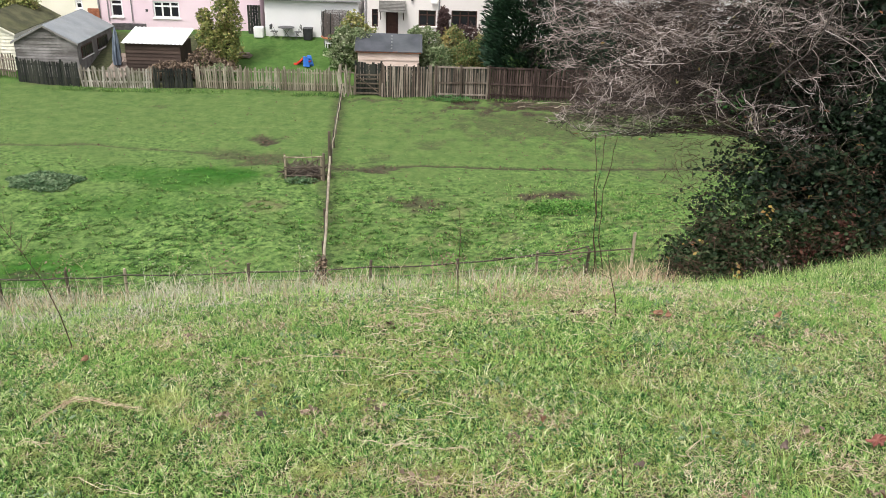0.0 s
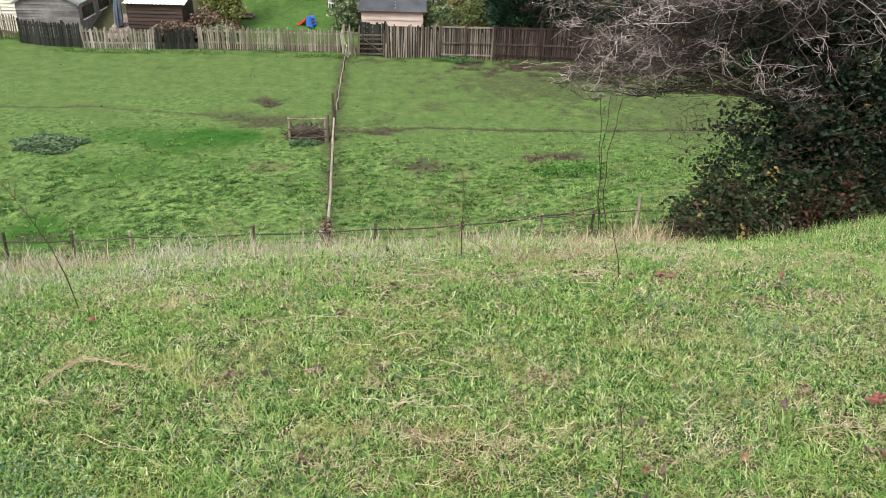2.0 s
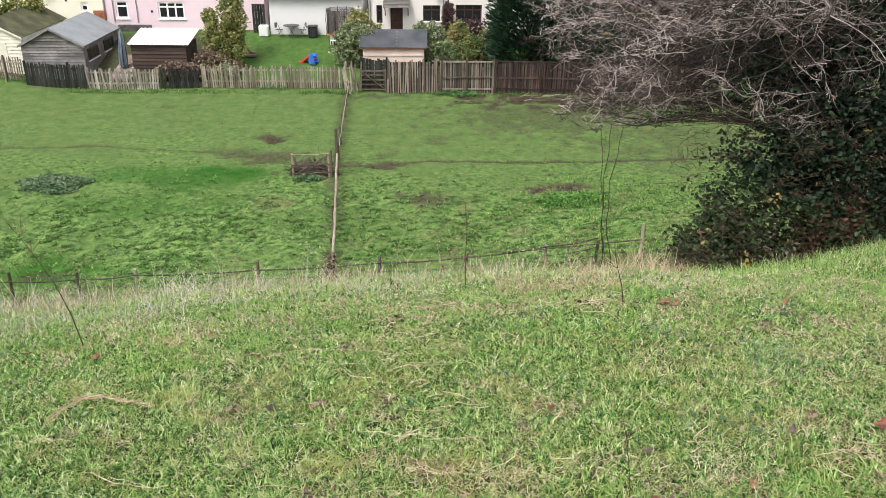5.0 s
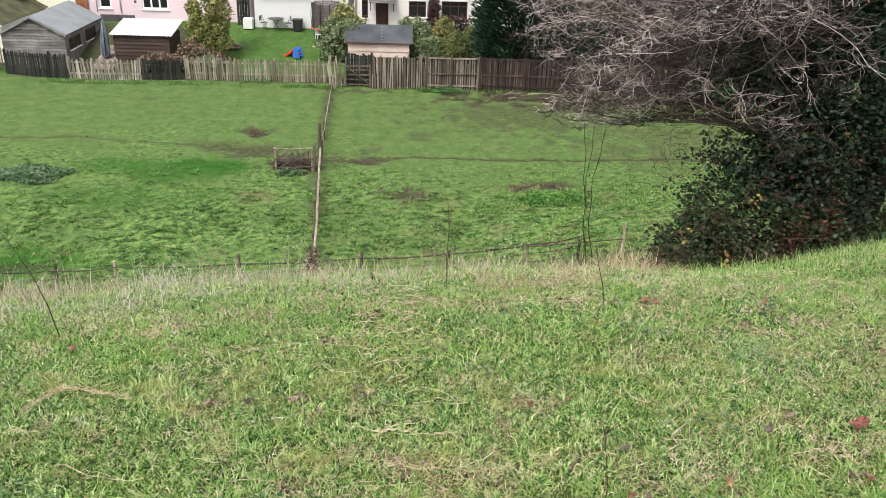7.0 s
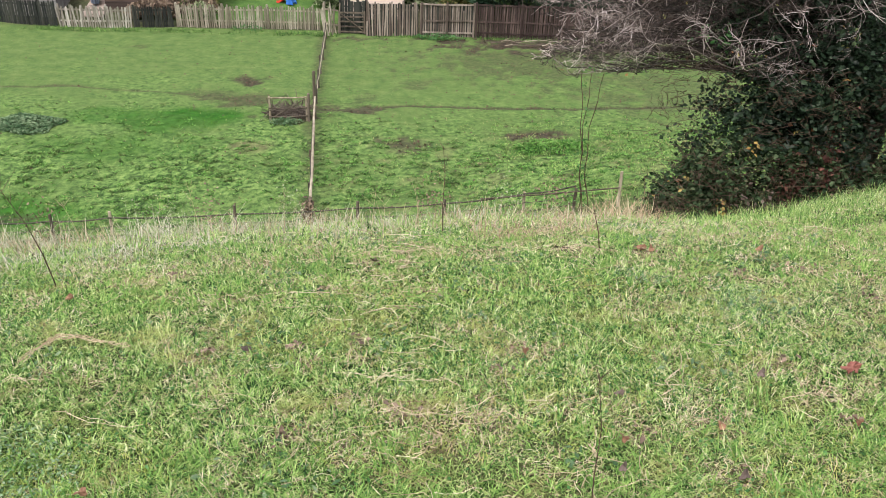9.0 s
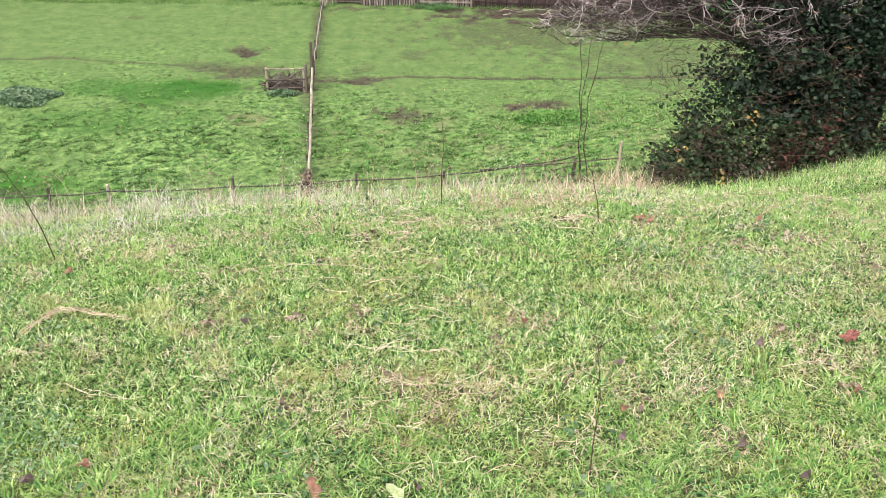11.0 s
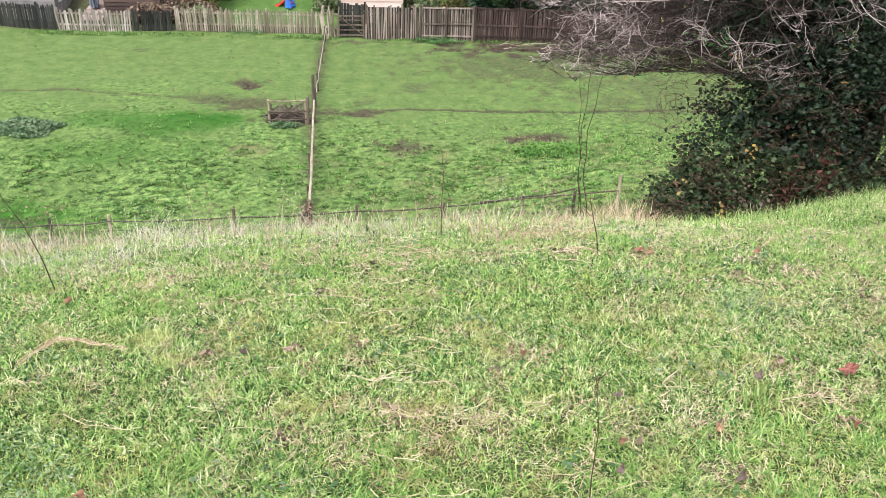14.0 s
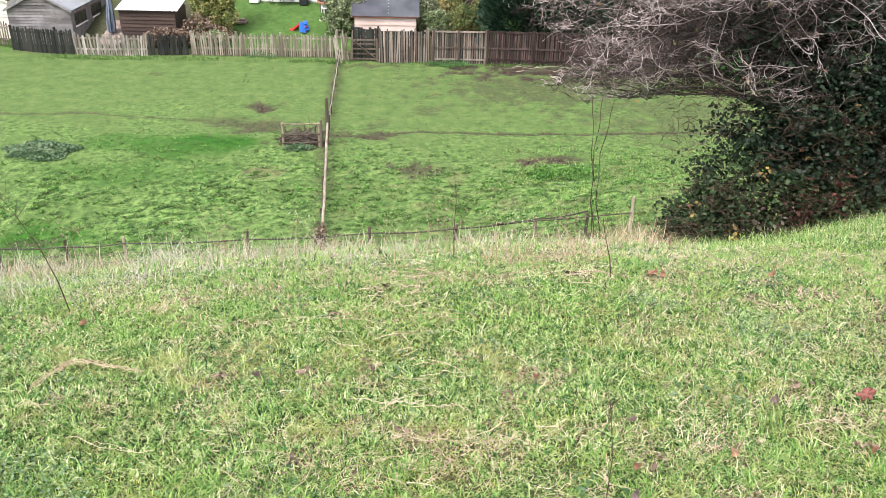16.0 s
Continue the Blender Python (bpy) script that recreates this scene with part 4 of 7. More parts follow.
    # mud clods thrown up along the tracks
    p, rng = scatter(40000, -20, 14, 26, 44.8, 57, lambda x, y: np.clip(mud_shade_mask(x, y) - 0.42, 0, 1))
    leaves("mud_clods", p + np.array([0, 0, 0.02]), 0.07, DARK_STEM, "small dark clods of trodden mud", "mud", 58, flat=0.6, long=1.1)
    # droppings and dark clods scattered on the grazed turf
    p, rng = scatter(4200, -20, 14, 22, 44.5, 67, lambda x, y: np.where(x > -3, 0.8, 0.3) * (0.3 + 0.7 * (uneven(x, y, 0.5, 31) > 0.15)))
    leaves("dark_clods", p + np.array([0, 0, 0.03]), 0.07, DARK_STEM, "scattered small dark clods on the grazed grass", "mud", 68, flat=0.6, long=1.1)


def weed_patch(name, cx, cy, rx, ry, h, count, mat, label, seed):
    rng = np.random.default_rng(seed)
    a, r = rng.uniform(0, 2 * np.pi, count), np.sqrt(rng.uniform(0, 1, count))
    x, y = cx + np.cos(a) * r * rx * (1 + 0.15 * np.sin(5 * a)), cy + np.sin(a) * r * ry * (1 + 0.15 * np.sin(4 * a))
    z = ground_z(x, y) + rng.uniform(0.02, 1, count) * h * (1 - 0.6 * r ** 2)
    return leaves(name, np.stack([x, y, z], 1), 0.07, mat, label, "weeds", seed, flat=0.6)


def weeds():
    weed_patch("nettle_patch", -14.15, 30.35, 1.35, 0.9, 0.2, 3600, NETTLE, "low grey-green nettle patch in the paddock", 61)
    weed_patch("nettle_patch", -16.9, 27.4, 0.7, 0.5, 0.2, 500, NETTLE, "small dark nettle patch in the paddock grass", 62)
    weed_patch("nettle_patch", -4.5, 30.8, 0.6, 0.25, 0.28, 300, NETTLE, "green weeds growing round the old wooden hurdle", 63)
    weed_patch("dock_patch", 5.3, 27.6, 1.3, 0.8, 0.3, 900, LUSH_GRASS, "fresh green dock leaves in the paddock", 64)
    weed_patch("fence_weeds", 1.9, 44.2, 1.3, 0.3, 0.4, 420, CLOVER, "green weeds at the foot of the wooden fence", 66)
    weed_patch("fence_weeds", -8.3, 45.2, 0.9, 0.2, 0.4, 160, CLOVER, "green weeds at the foot of the picket fence", 67)


# ---------------------------------------------------------------- branching trees
def shoot(rng, p, d, length, radius, steps, wander, sag, tip=0.3):
    """A smoothly crooked, tapering shoot: its points and radii. It keeps above the crown's lower edge and inside its outline."""
    pts, rad = [p.copy()], [radius]
    q, way, turn = p.copy(), d.normalized(), Vector((0, 0, 0))
    first = way.copy()
    for i in range(steps):
        turn = turn * 0.25 + Vector(rng.normal(size=3)) * wander
        low = 1.34 + (0.27 - 0.29 * q.y) * min(1.0, max(0.0, (-1.1 - q.x) / 0.9)) - 0.1 * min(1.0, max(0.0, (-2.8 - q.x) / 1.2))
        way = (way * 0.8 + first * 0.2 + turn + Vector((0, 0, sag if q.z > low + 0.25 else 0.04))).normalized()
        q = q + way * (length / steps)
        if q.z < low:
            q.z, way.z = q.z + min(0.06, low - q.z), abs(way.z) * 0.5 + 0.03
        pts.append(q.copy())
        rad.append(radius * (1 - (1 - tip) * (i + 1) / steps))
        if (6.1 + q.x) / (10.1 + q.y) < 0.196 - 0.05 * (q.z - 1.78) + rng.uniform(-0.015, 0.035) and i > 0:
            break
    return pts, rad


def side_way(rng, along, spread, flat=0.75):
    side = along.orthogonal()
    side.rotate(Matrix.Rotation(rng.uniform(0, 2 * math.pi), 3, along))
    d = along + side.normalized() * spread
    d.z *= flat * 0.8
    return d.normalized()


def bare_tree():
    base = Vector((6.1, 10.1, 6.65))
    tree = thing("bare_tree", Matrix.Translation(base), "bare grey twiggy tree over an ivy and bramble thicket", "tree")
    rng = np.random.default_rng(71)
    trunk = MB()
    trunk.tube([(0, 0, -0.3), (0.05, 0, 0.8), (-0.05, 0.05, 1.8), (0.05, 0, 3.0), (0.15, 0.1, 5.0)], [0.18, 0.15, 0.12, 0.09, 0.03], 10)
    part("trunk", trunk, BARK, tree, "dark ridged trunk", smooth=True)
    mass = {"inner": [MB(), MB(), MB()], "outer": [MB(), MB(), MB()]}

    def clothe(pts, rad, boughs, length, share=None):
        """Boughs, twigs and short spurs along a limb."""
        for k in range(boughs):
            u = (0.12 + 0.88 * (k + rng.uniform(0, 1)) / boughs) * (len(pts) - 1)
            i = min(int(u), len(pts) - 2)
            at, along = pts[i].lerp(pts[i + 1], u - i), (pts[i + 1] - pts[i]).normalized()
            ln = length * rng.uniform(0.16, 0.38) * (1.1 - 0.5 * u / len(pts))
            bp, br = shoot(rng, at, side_way(rng, along, rng.uniform(0.5, 1.0)), ln, max(0.0032, rad[i] * 0.5), 8, 0.24, -0.002, 0.3)
            # pale mostly outside, dark mostly inside: crown light and shade by colour
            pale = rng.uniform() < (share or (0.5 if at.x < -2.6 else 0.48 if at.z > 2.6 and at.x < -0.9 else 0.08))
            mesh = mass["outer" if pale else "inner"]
            mesh[0].tube(bp, br, 4, cap=False)
            for t in range(7):
                v = rng.uniform(0.15, 1.0) * (len(bp) - 1)
                j = min(int(v), len(bp) - 2)
                a2, w2 = bp[j].lerp(bp[j + 1], v - j), (bp[j + 1] - bp[j]).normalized()
                tp, tr = shoot(rng, a2, side_way(rng, w2, rng.uniform(0.5, 1.2), 0.85), rng.uniform(0.1, 0.34), rng.uniform(0.0026, 0.0044), 4, 0.3, 0.0, 0.45)
                mesh[1].tube(tp, tr, 3, cap=False)
                for s in range(2 if at.x < -1.7 else 1):
                    e = tp[rng.integers(1, len(tp))]
                    sp, sr = shoot(rng, e, Vector(rng.normal(size=3)) + w2 * 0.8, rng.uniform(0.03, 0.11), 0.0026, 2, 0.2, 0.0, 0.6)
                    mesh[2].tube(sp, sr, 3, cap=False)

    # long limbs sweeping out from the trunk at all heights
    for k in range(88):
        z = 1.8 + 3.0 * (k + rng.uniform(0, 1)) / 88
        az = math.pi + rng.normal() * 0.3
        if z < 2.5:
            az = math.pi - abs(az - math.pi) * 0.8
        if k % 10 == 0:
            az = rng.uniform(1.2, math.pi - 0.3)
        reach = rng.uniform(3.0, 4.9) if z < 2.5 else rng.uniform(3.6, 6.2)
        d = Vector((math.cos(az), math.sin(az), rng.uniform(-0.12, 0.12)))
        pts, rad = shoot(rng, Vector((0, 0, z)), d, reach, rng.uniform(0.009, 0.016), 28, 0.15, -0.001, 0.2)
        limb = MB()
        limb.tube(pts, rad, 6, cap=False)
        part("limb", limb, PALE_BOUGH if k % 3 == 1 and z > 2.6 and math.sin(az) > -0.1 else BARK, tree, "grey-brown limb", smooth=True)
        clothe(pts, rad, 13, reach)
    # low limbs along the lower edge of the crown
    for k in range(15):
        az = math.pi - abs(rng.normal()) * 0.12
        reach = rng.uniform(3.6, 5.0)
        pts, rad = shoot(rng, Vector((0, 0, rng.uniform(1.7, 2.0))), Vector((math.cos(az), math.sin(az), -0.01)), reach, 0.017, 22, 0.1, 0.0, 0.2)
        limb = MB()
        limb.tube(pts, rad, 6, cap=False)
        part("limb", limb, BARK, tree, "dark heavy lower limb", smooth=True)
        clothe(pts, rad, 13, reach)
    # crooked pale limbs reaching out in front of the thicket
    for k in range(11):
        d = Vector((-0.9, rng.uniform(-0.5, 0.0), rng.uniform(-0.3, 0.35)))
        reach = rng.uniform(0.7, 1.5)
        pts, rad = shoot(rng, Vector((rng.uniform(-1.6, -0.3), -0.6, rng.uniform(1.35, 3.0))), d, reach, rng.uniform(0.004, 0.006), 12, 0.45, 0.0, 0.4)
        limb = MB()
        limb.tube(pts, rad, 6, cap=False)
        part("limb", limb, PALE_BOUGH, tree, "crooked pale limb", smooth=True)
        clothe(pts, rad, 6, reach, 0.55)
    for where, mat in (("inner", SHADED_TWIG), ("outer", PALE_BOUGH)):
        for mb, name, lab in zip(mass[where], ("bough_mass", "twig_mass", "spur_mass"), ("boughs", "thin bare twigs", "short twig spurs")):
            part(where + "_" + name, mb, mat, tree, ("dark " if where == "inner" else "pale sky-lit lichen-grey ") + lab, "stuff")
    rngl = np.random.default_rng(72)
    c = rngl.normal(size=(40, 3)) * np.array([1.1, 0.6, 0.8]) + np.array([-1.75, -0.25, 2.6])
    leaves("last_leaves", c, 0.045, AUTUMN, "a few last yellow leaves", seed=73, parent=tree)
    for k, (x, y, z, n_, sp, mt, lab) in enumerate(((5.13, 9.3, 8.82, 16, 0.06, GARDEN_MIX, "yellow leaf spray"), (3.62, 9.75, 8.74, 22, 0.07, CLOVER, "green leaf spray"),
                                                     (3.87, 9.75, 8.71, 26, 0.07, CLOVER, "green leaf spray"), (3.88, 9.75, 9.76, 20, 0.065, SHADED_IVY, "dark leaf spray"),
                                                     (4.75, 9.5, 9.32, 18, 0.065, SHADED_IVY, "dark leaf spray"), (3.5, 9.9, 8.75, 14, 0.06, NETTLE, "pale green leaf spray"))):
        leaves("leaf_spray", rngl.normal(size=(n_, 3)) * sp + np.array([x, y, z]) - np.array(base), 0.045, mt, lab, seed=760 + k, parent=tree)
    # dark leaves added as shade in the heart of the crown, and ivy
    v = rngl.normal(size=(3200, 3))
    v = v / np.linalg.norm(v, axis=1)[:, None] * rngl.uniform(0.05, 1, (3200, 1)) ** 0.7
    leaves("dead_leaf_mass", v * np.array([2.0, 0.5, 1.4]) + np.array([-0.7, 0.7, 2.9]), 0.06, DRY_DARK, "dark brown leaves added as shade inside the crown", seed=75, parent=tree)
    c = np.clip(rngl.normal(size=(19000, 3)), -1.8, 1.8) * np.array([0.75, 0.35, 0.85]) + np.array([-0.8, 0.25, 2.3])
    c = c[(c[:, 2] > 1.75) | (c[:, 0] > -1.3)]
    leaves("ivy", c, 0.06, SHADED_IVY, "ivy leaves darkened for shade in the crown", seed=74, parent=tree)


def thicket():
    """Ivy and bramble mass under the tree."""
    # drawn at twice its size and set down at half
    base, foot = Vector((9.6, 19.2, 1.84)), Vector((4.8, 9.6, 6.47))

    def floor_at(x, y):
        return (ground_z(foot.x + x / 2, foot.y + y / 2) - foot.z) * 2

    ob = thing("bramble_thicket", Matrix.Translation(foot) @ Matrix.Scale(0.5, 4), "dark bramble and ivy thicket with a few russet leaves", "shrub")
    rng = np.random.default_rng(81)
    pts = []
    for cx, cy, cz, rx, ry, rz, count in ((2.4, -0.3, 2.0, 3.6, 1.9, 2.6, 24000), (-0.3, -0.2, 1.2, 2.35, 1.6, 2.0, 21000), (-2.0, 0.0, 0.2, 1.35, 1.3, 1.1, 6800), (-1.1, 0.1, 2.3, 1.7, 1.2, 1.2, 1700),
                                          (3.5, -0.9, 0.6, 3.0, 1.5, 1.3, 14000), (0.6, -0.9, 0.1, 3.0, 1.0, 0.9, 11000), (3.4, 0.2, 4.4, 2.6, 1.5, 2.2, 8000), (-1.3, 0.1, 2.9, 1.1, 1.0, 1.2, 1100), (0.2, -0.2, 3.6, 1.6, 1.0, 1.2, 6000)):
        v = rng.normal(size=(count, 3))
        v /= np.linalg.norm(v, axis=1)[:, None]
        r = rng.uniform(0.45, 1.08, count) ** 0.6
        lump = 1 + 0.16 * np.sin(v[:, 0] * 7 + cx) * np.sin(v[:, 2] * 9) + 0.1 * np.sin(v[:, 1] * 13)
        pts.append(v * (r * lump)[:, None] * np.array([rx, ry, rz]) + np.array([cx, cy, cz]))
    c = np.concatenate(pts)
    low = floor_at(c[:, 0], c[:, 1])
    c = c[c[:, 2] > low + 0.02]
    clump = uneven(c[:, 0] + 0.7 * c[:, 1], c[:, 2] - 0.5 * c[:, 1], 2.6, 41) + 0.5 * uneven(c[:, 0] - c[:, 1], c[:, 2], 5.5, 42)
    c = c[clump > rng.uniform(-0.9, 0.55, len(c))]
    # upper leaves take the ivy colour, kept darker for the shade up there
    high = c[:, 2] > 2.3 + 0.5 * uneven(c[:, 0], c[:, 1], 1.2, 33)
    leaves("ivy_mass", c[high], 0.105, SHADED_IVY, "ivy leaves darkened for shade", seed=80, parent=ob, flat=0.5, long=1.2)
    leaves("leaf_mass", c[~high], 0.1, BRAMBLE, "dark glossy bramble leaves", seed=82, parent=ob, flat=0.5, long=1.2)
    dull = c[~high][np.random.default_rng(6).uniform(0, 1, (~high).sum()) < 0.016]
    leaves("dead_leaves", dull + np.array([0, -0.08, 0]), 0.08, DRY_BROWN, "brown dead leaves among the brambles", seed=85, parent=ob)
    pick = c[(wob(c[:, 0], c[:, 2], 2.2, 3) > 0.42)]
    pick = pick[np.random.default_rng(5).uniform(0, 1, len(pick)) < 0.018]
    leaves("russet_leaves", pick + np.array([0, -0.12, 0]), 0.11, AUTUMN, "russet and yellow autumn leaves", seed=83, parent=ob)
    for k, (x, y, z, n_, sx, sz, mt, lab) in enumerate(((9.19, 17.7, 3.5, 150, 0.16, 0.45, RUST, "rust-red dead dock leaves"), (9.95, 17.7, 3.7, 150, 0.18, 0.5, RUST, "rust-red dead dock leaves"),
                                                      (7.44, 17.2, 3.05, 16, 0.14, 0.12, AUTUMN, "orange and yellow bramble leaves"), (6.45, 17.6, 3.5, 9, 0.12, 0.1, AUTUMN, "yellow bramble leaves"),
                                                      (7.92, 17.3, 4.4, 12, 0.1, 0.12, AUTUMN, "yellow bramble leaves"), (8.1, 17.2, 3.1, 40, 0.2, 0.16, GREY_LEAF, "pale dead leaves"))):
        q = np.random.default_rng(500 + k).normal(size=(n_, 3)) * np.array([sx, 0.12, sz]) + np.array([x - base.x, y - base.y, z - base.z])
        leaves("leaf_spray", q, 0.075, mt, lab, seed=510 + k, parent=ob)
    stems = MB()
    for k in range(230):
        x, y = rng.uniform(-3.8, 4.5), rng.uniform(-2.1, 0.4)
        z = float(floor_at(x, y))
        d = Vector((rng.normal() * 0.6, rng.normal() * 0.5 - 0.2, 1))
        p = Vector((x, y, z))
        pts = [p]
        for i in range(5):
            d = (d + Vector((rng.normal() * 0.2, rng.normal() * 0.15, -0.22))).normalized()
            p = p + d * rng.uniform(0.25, 0.5)
            pts.append(p)
        stems.tube(pts, [0.009, 0.008, 0.007, 0.006, 0.005, 0.003], 3, cap=False)
    part("bramble_stem_mass", stems, DARK_STEM, ob, "arching bramble stems", "stuff")
    # bare twigs standing out of the leaves
    bare = MB()
    for k in range(1100):
        x, y, z = rng.uniform(-3.6, 4.2), rng.uniform(-1.9, -1.0), rng.uniform(0.2, 4.2)
        if x < -1.5 and z > 2.4:
            y += 1.2
        d = Vector((rng.normal() - 0.5, rng.normal() * 0.4 - 0.3, rng.normal() * 0.5 + 0.2)).normalized()
        p = Vector((x, y, z))
        pts = [p.copy()]
        for i in range(4):
            p = p + (d + Vector(rng.normal(size=3)) * 0.45).normalized() * rng.uniform(0.08, 0.2)
            pts.append(p.copy())
        bare.tube(pts, [0.007, 0.006, 0.0055, 0.005, 0.003], 3, cap=False)
    part("bare_twig_mass", bare, DARK_STEM, ob, "bare brown twigs among the leaves", "stuff")
    # bramble canes hanging from the branches down to the fence
    canes = MB()
    for x, top, lean in ((4.3, 5.55, 0.12), (4.56, 5.6, -0.14), (4.85, 5.5, -0.3)):
        pts = [Vector((x + lean * math.sin(u * 2.4) + 0.25 * u * u, 19.4, top - (top - 1.7) * u)) - base for u in np.linspace(0, 1, 12)]
        pts = [p + Vector((0.025 * math.sin(i * 2.1 + p.z), 0.03 * math.cos(i * 1.7), 0)) for i, p in enumerate(pts)]
        canes.tube(pts, [0.008 + 0.0008 * i for i in range(12)], 4)
    part("hanging_cane_tangle", canes, DARK_STEM, ob, "thin dark hanging bramble canes", "stuff")
    cl = np.array([canes.v[i] for i in range(0, len(canes.v), 2)]) + rng.normal(size=(len(canes.v[::2]), 3)) * 0.05
    leaves("cane_leaves", np.repeat(cl, 2, 0) + rng.normal(size=(len(cl) * 2, 3)) * 0.05, 0.05, CLOVER, "small green leaves on the canes", seed=86, parent=ob)


def shrub(name, x, y, blobs, mat, label, seed, size=0.14, count=2600, stem=True, group=""):
    """A shrub of several leafy lumps given as (dx, dy, z, rx, ry, rz)."""
    z0 = gz(x, y)
    ob = thing(name, Matrix.Translation((x, y, z0)), label, "shrub", group)
    rng = np.random.default_rng(seed)
    pts = []
    for dx, dy, cz, rx, ry, rz in blobs:
        nb = int(1.15 * count * (rx * rz) ** 0.8)
        v = rng.normal(size=(nb, 3))
        v /= np.linalg.norm(v, axis=1)[:, None]
        r = rng.uniform(0.35, 1.12, nb) ** 0.55
        lump = 1 + 0.2 * np.sin(v[:, 0] * 6 + seed) * np.sin(v[:, 2] * 7 + seed) + 0.12 * np.sin(v[:, 1] * 11 + v[:, 2] * 8)
        pts.append(v * (r * lump)[:, None] * np.array([rx, ry, rz]) + np.array([dx, dy, cz]))
    c = np.concatenate(pts)
    c = c[c[:, 2] > 0.03]
    leaves("crown", c, size * 0.78, mat, "", seed=seed + 1, parent=ob)
    if stem:
        mb = MB()
        for dx, dy, cz, rx, ry, rz in blobs:
            for k in range(4):
                e = Vector((dx + rng.uniform(-0.6, 0.6) * rx, dy + rng.uniform(-0.6, 0.6) * ry, cz + rng.uniform(0.0, 0.7) * rz))
                mb.tube([(dx * 0.3, dy * 0.3, -0.1), (dx * 0.6 + 0.05 * k, dy * 0.6, cz * 0.5), e], [0.05, 0.035, 0.012], 5)
        part("stems", mb, BARK, ob)
    return ob


def conifer():
    x, y = 6.3, 46.9
    ob = thing("conifer", Matrix.Translation((x, y, gz(x, y))), "large dense dark green conifer behind the fence", "tree")
    mb = MB()
    mb.tube([(0, 0, -0.2), (0, 0, 3), (0, 0, 8.6)], [0.22, 0.16, 0.03], 8)
    part("trunk", mb, BARK, ob)
    rng = np.random.default_rng(91)
    nb = 28000
    h = rng.uniform(0.0, 1, nb) ** 1.15
    a = rng.uniform(0, 2 * np.pi, nb)
    rad = 2.42 * (1 - h ** 2.2) ** 0.6 * (0.86 + 0.14 * np.minimum(1, h * 9) ** 0.5) * (1 + 0.12 * np.sin(a * 5 + h * 9) + 0.08 * np.sin(a * 11 + h * 25)) * rng.uniform(0.72, 1.05, nb)
    c = np.stack([np.cos(a) * rad, np.sin(a) * rad * 0.9, 1.0 + 0.2 * np.sin(a * 3 + 1) * (1 - h) + h * 7.4], 1)
    base = c
    out = np.stack([np.cos(a), np.sin(a), np.full(nb, 0.5)], 1)
    tip = base + out * rng.uniform(0.15, 0.4, nb)[:, None] + rng.normal(size=(nb, 3)) * 0.08
    side = np.cross(out, rng.normal(size=(nb, 3)))
    side /= np.linalg.norm(side, axis=1)[:, None]
    w = rng.uniform(0.028, 0.068, nb)[:, None]
    mid = (base + tip) / 2
    v = np.stack([base, mid + side * w, tip, mid - side * w], 1).reshape(-1, 3)
    flat_mesh("foliage", v, np.arange(nb * 4), np.arange(nb) * 4, CONIFER, "", "", ob)


# ---------------------------------------------------------------- fences
def picket_mesh(name, h, w, t, pointed, seed):
    rng = np.random.default_rng(seed)
    mb = MB()
    if pointed:
        outline = [(-w / 2, 0), (w / 2, 0), (w / 2 * 0.95, h - w * 0.7), (rng.uniform(-0.01, 0.01), h), (-w / 2 * 0.95, h - w * 0.6)]
    else:
        outline = [(-w / 2, 0), (w / 2, 0), (w / 2, h + rng.uniform(-0.01, 0.01)), (-w / 2, h + rng.uniform(-0.01, 0.01))]
    mb.prism(outline, -t / 2, t / 2)
    return soften(mb, 0.004, name)


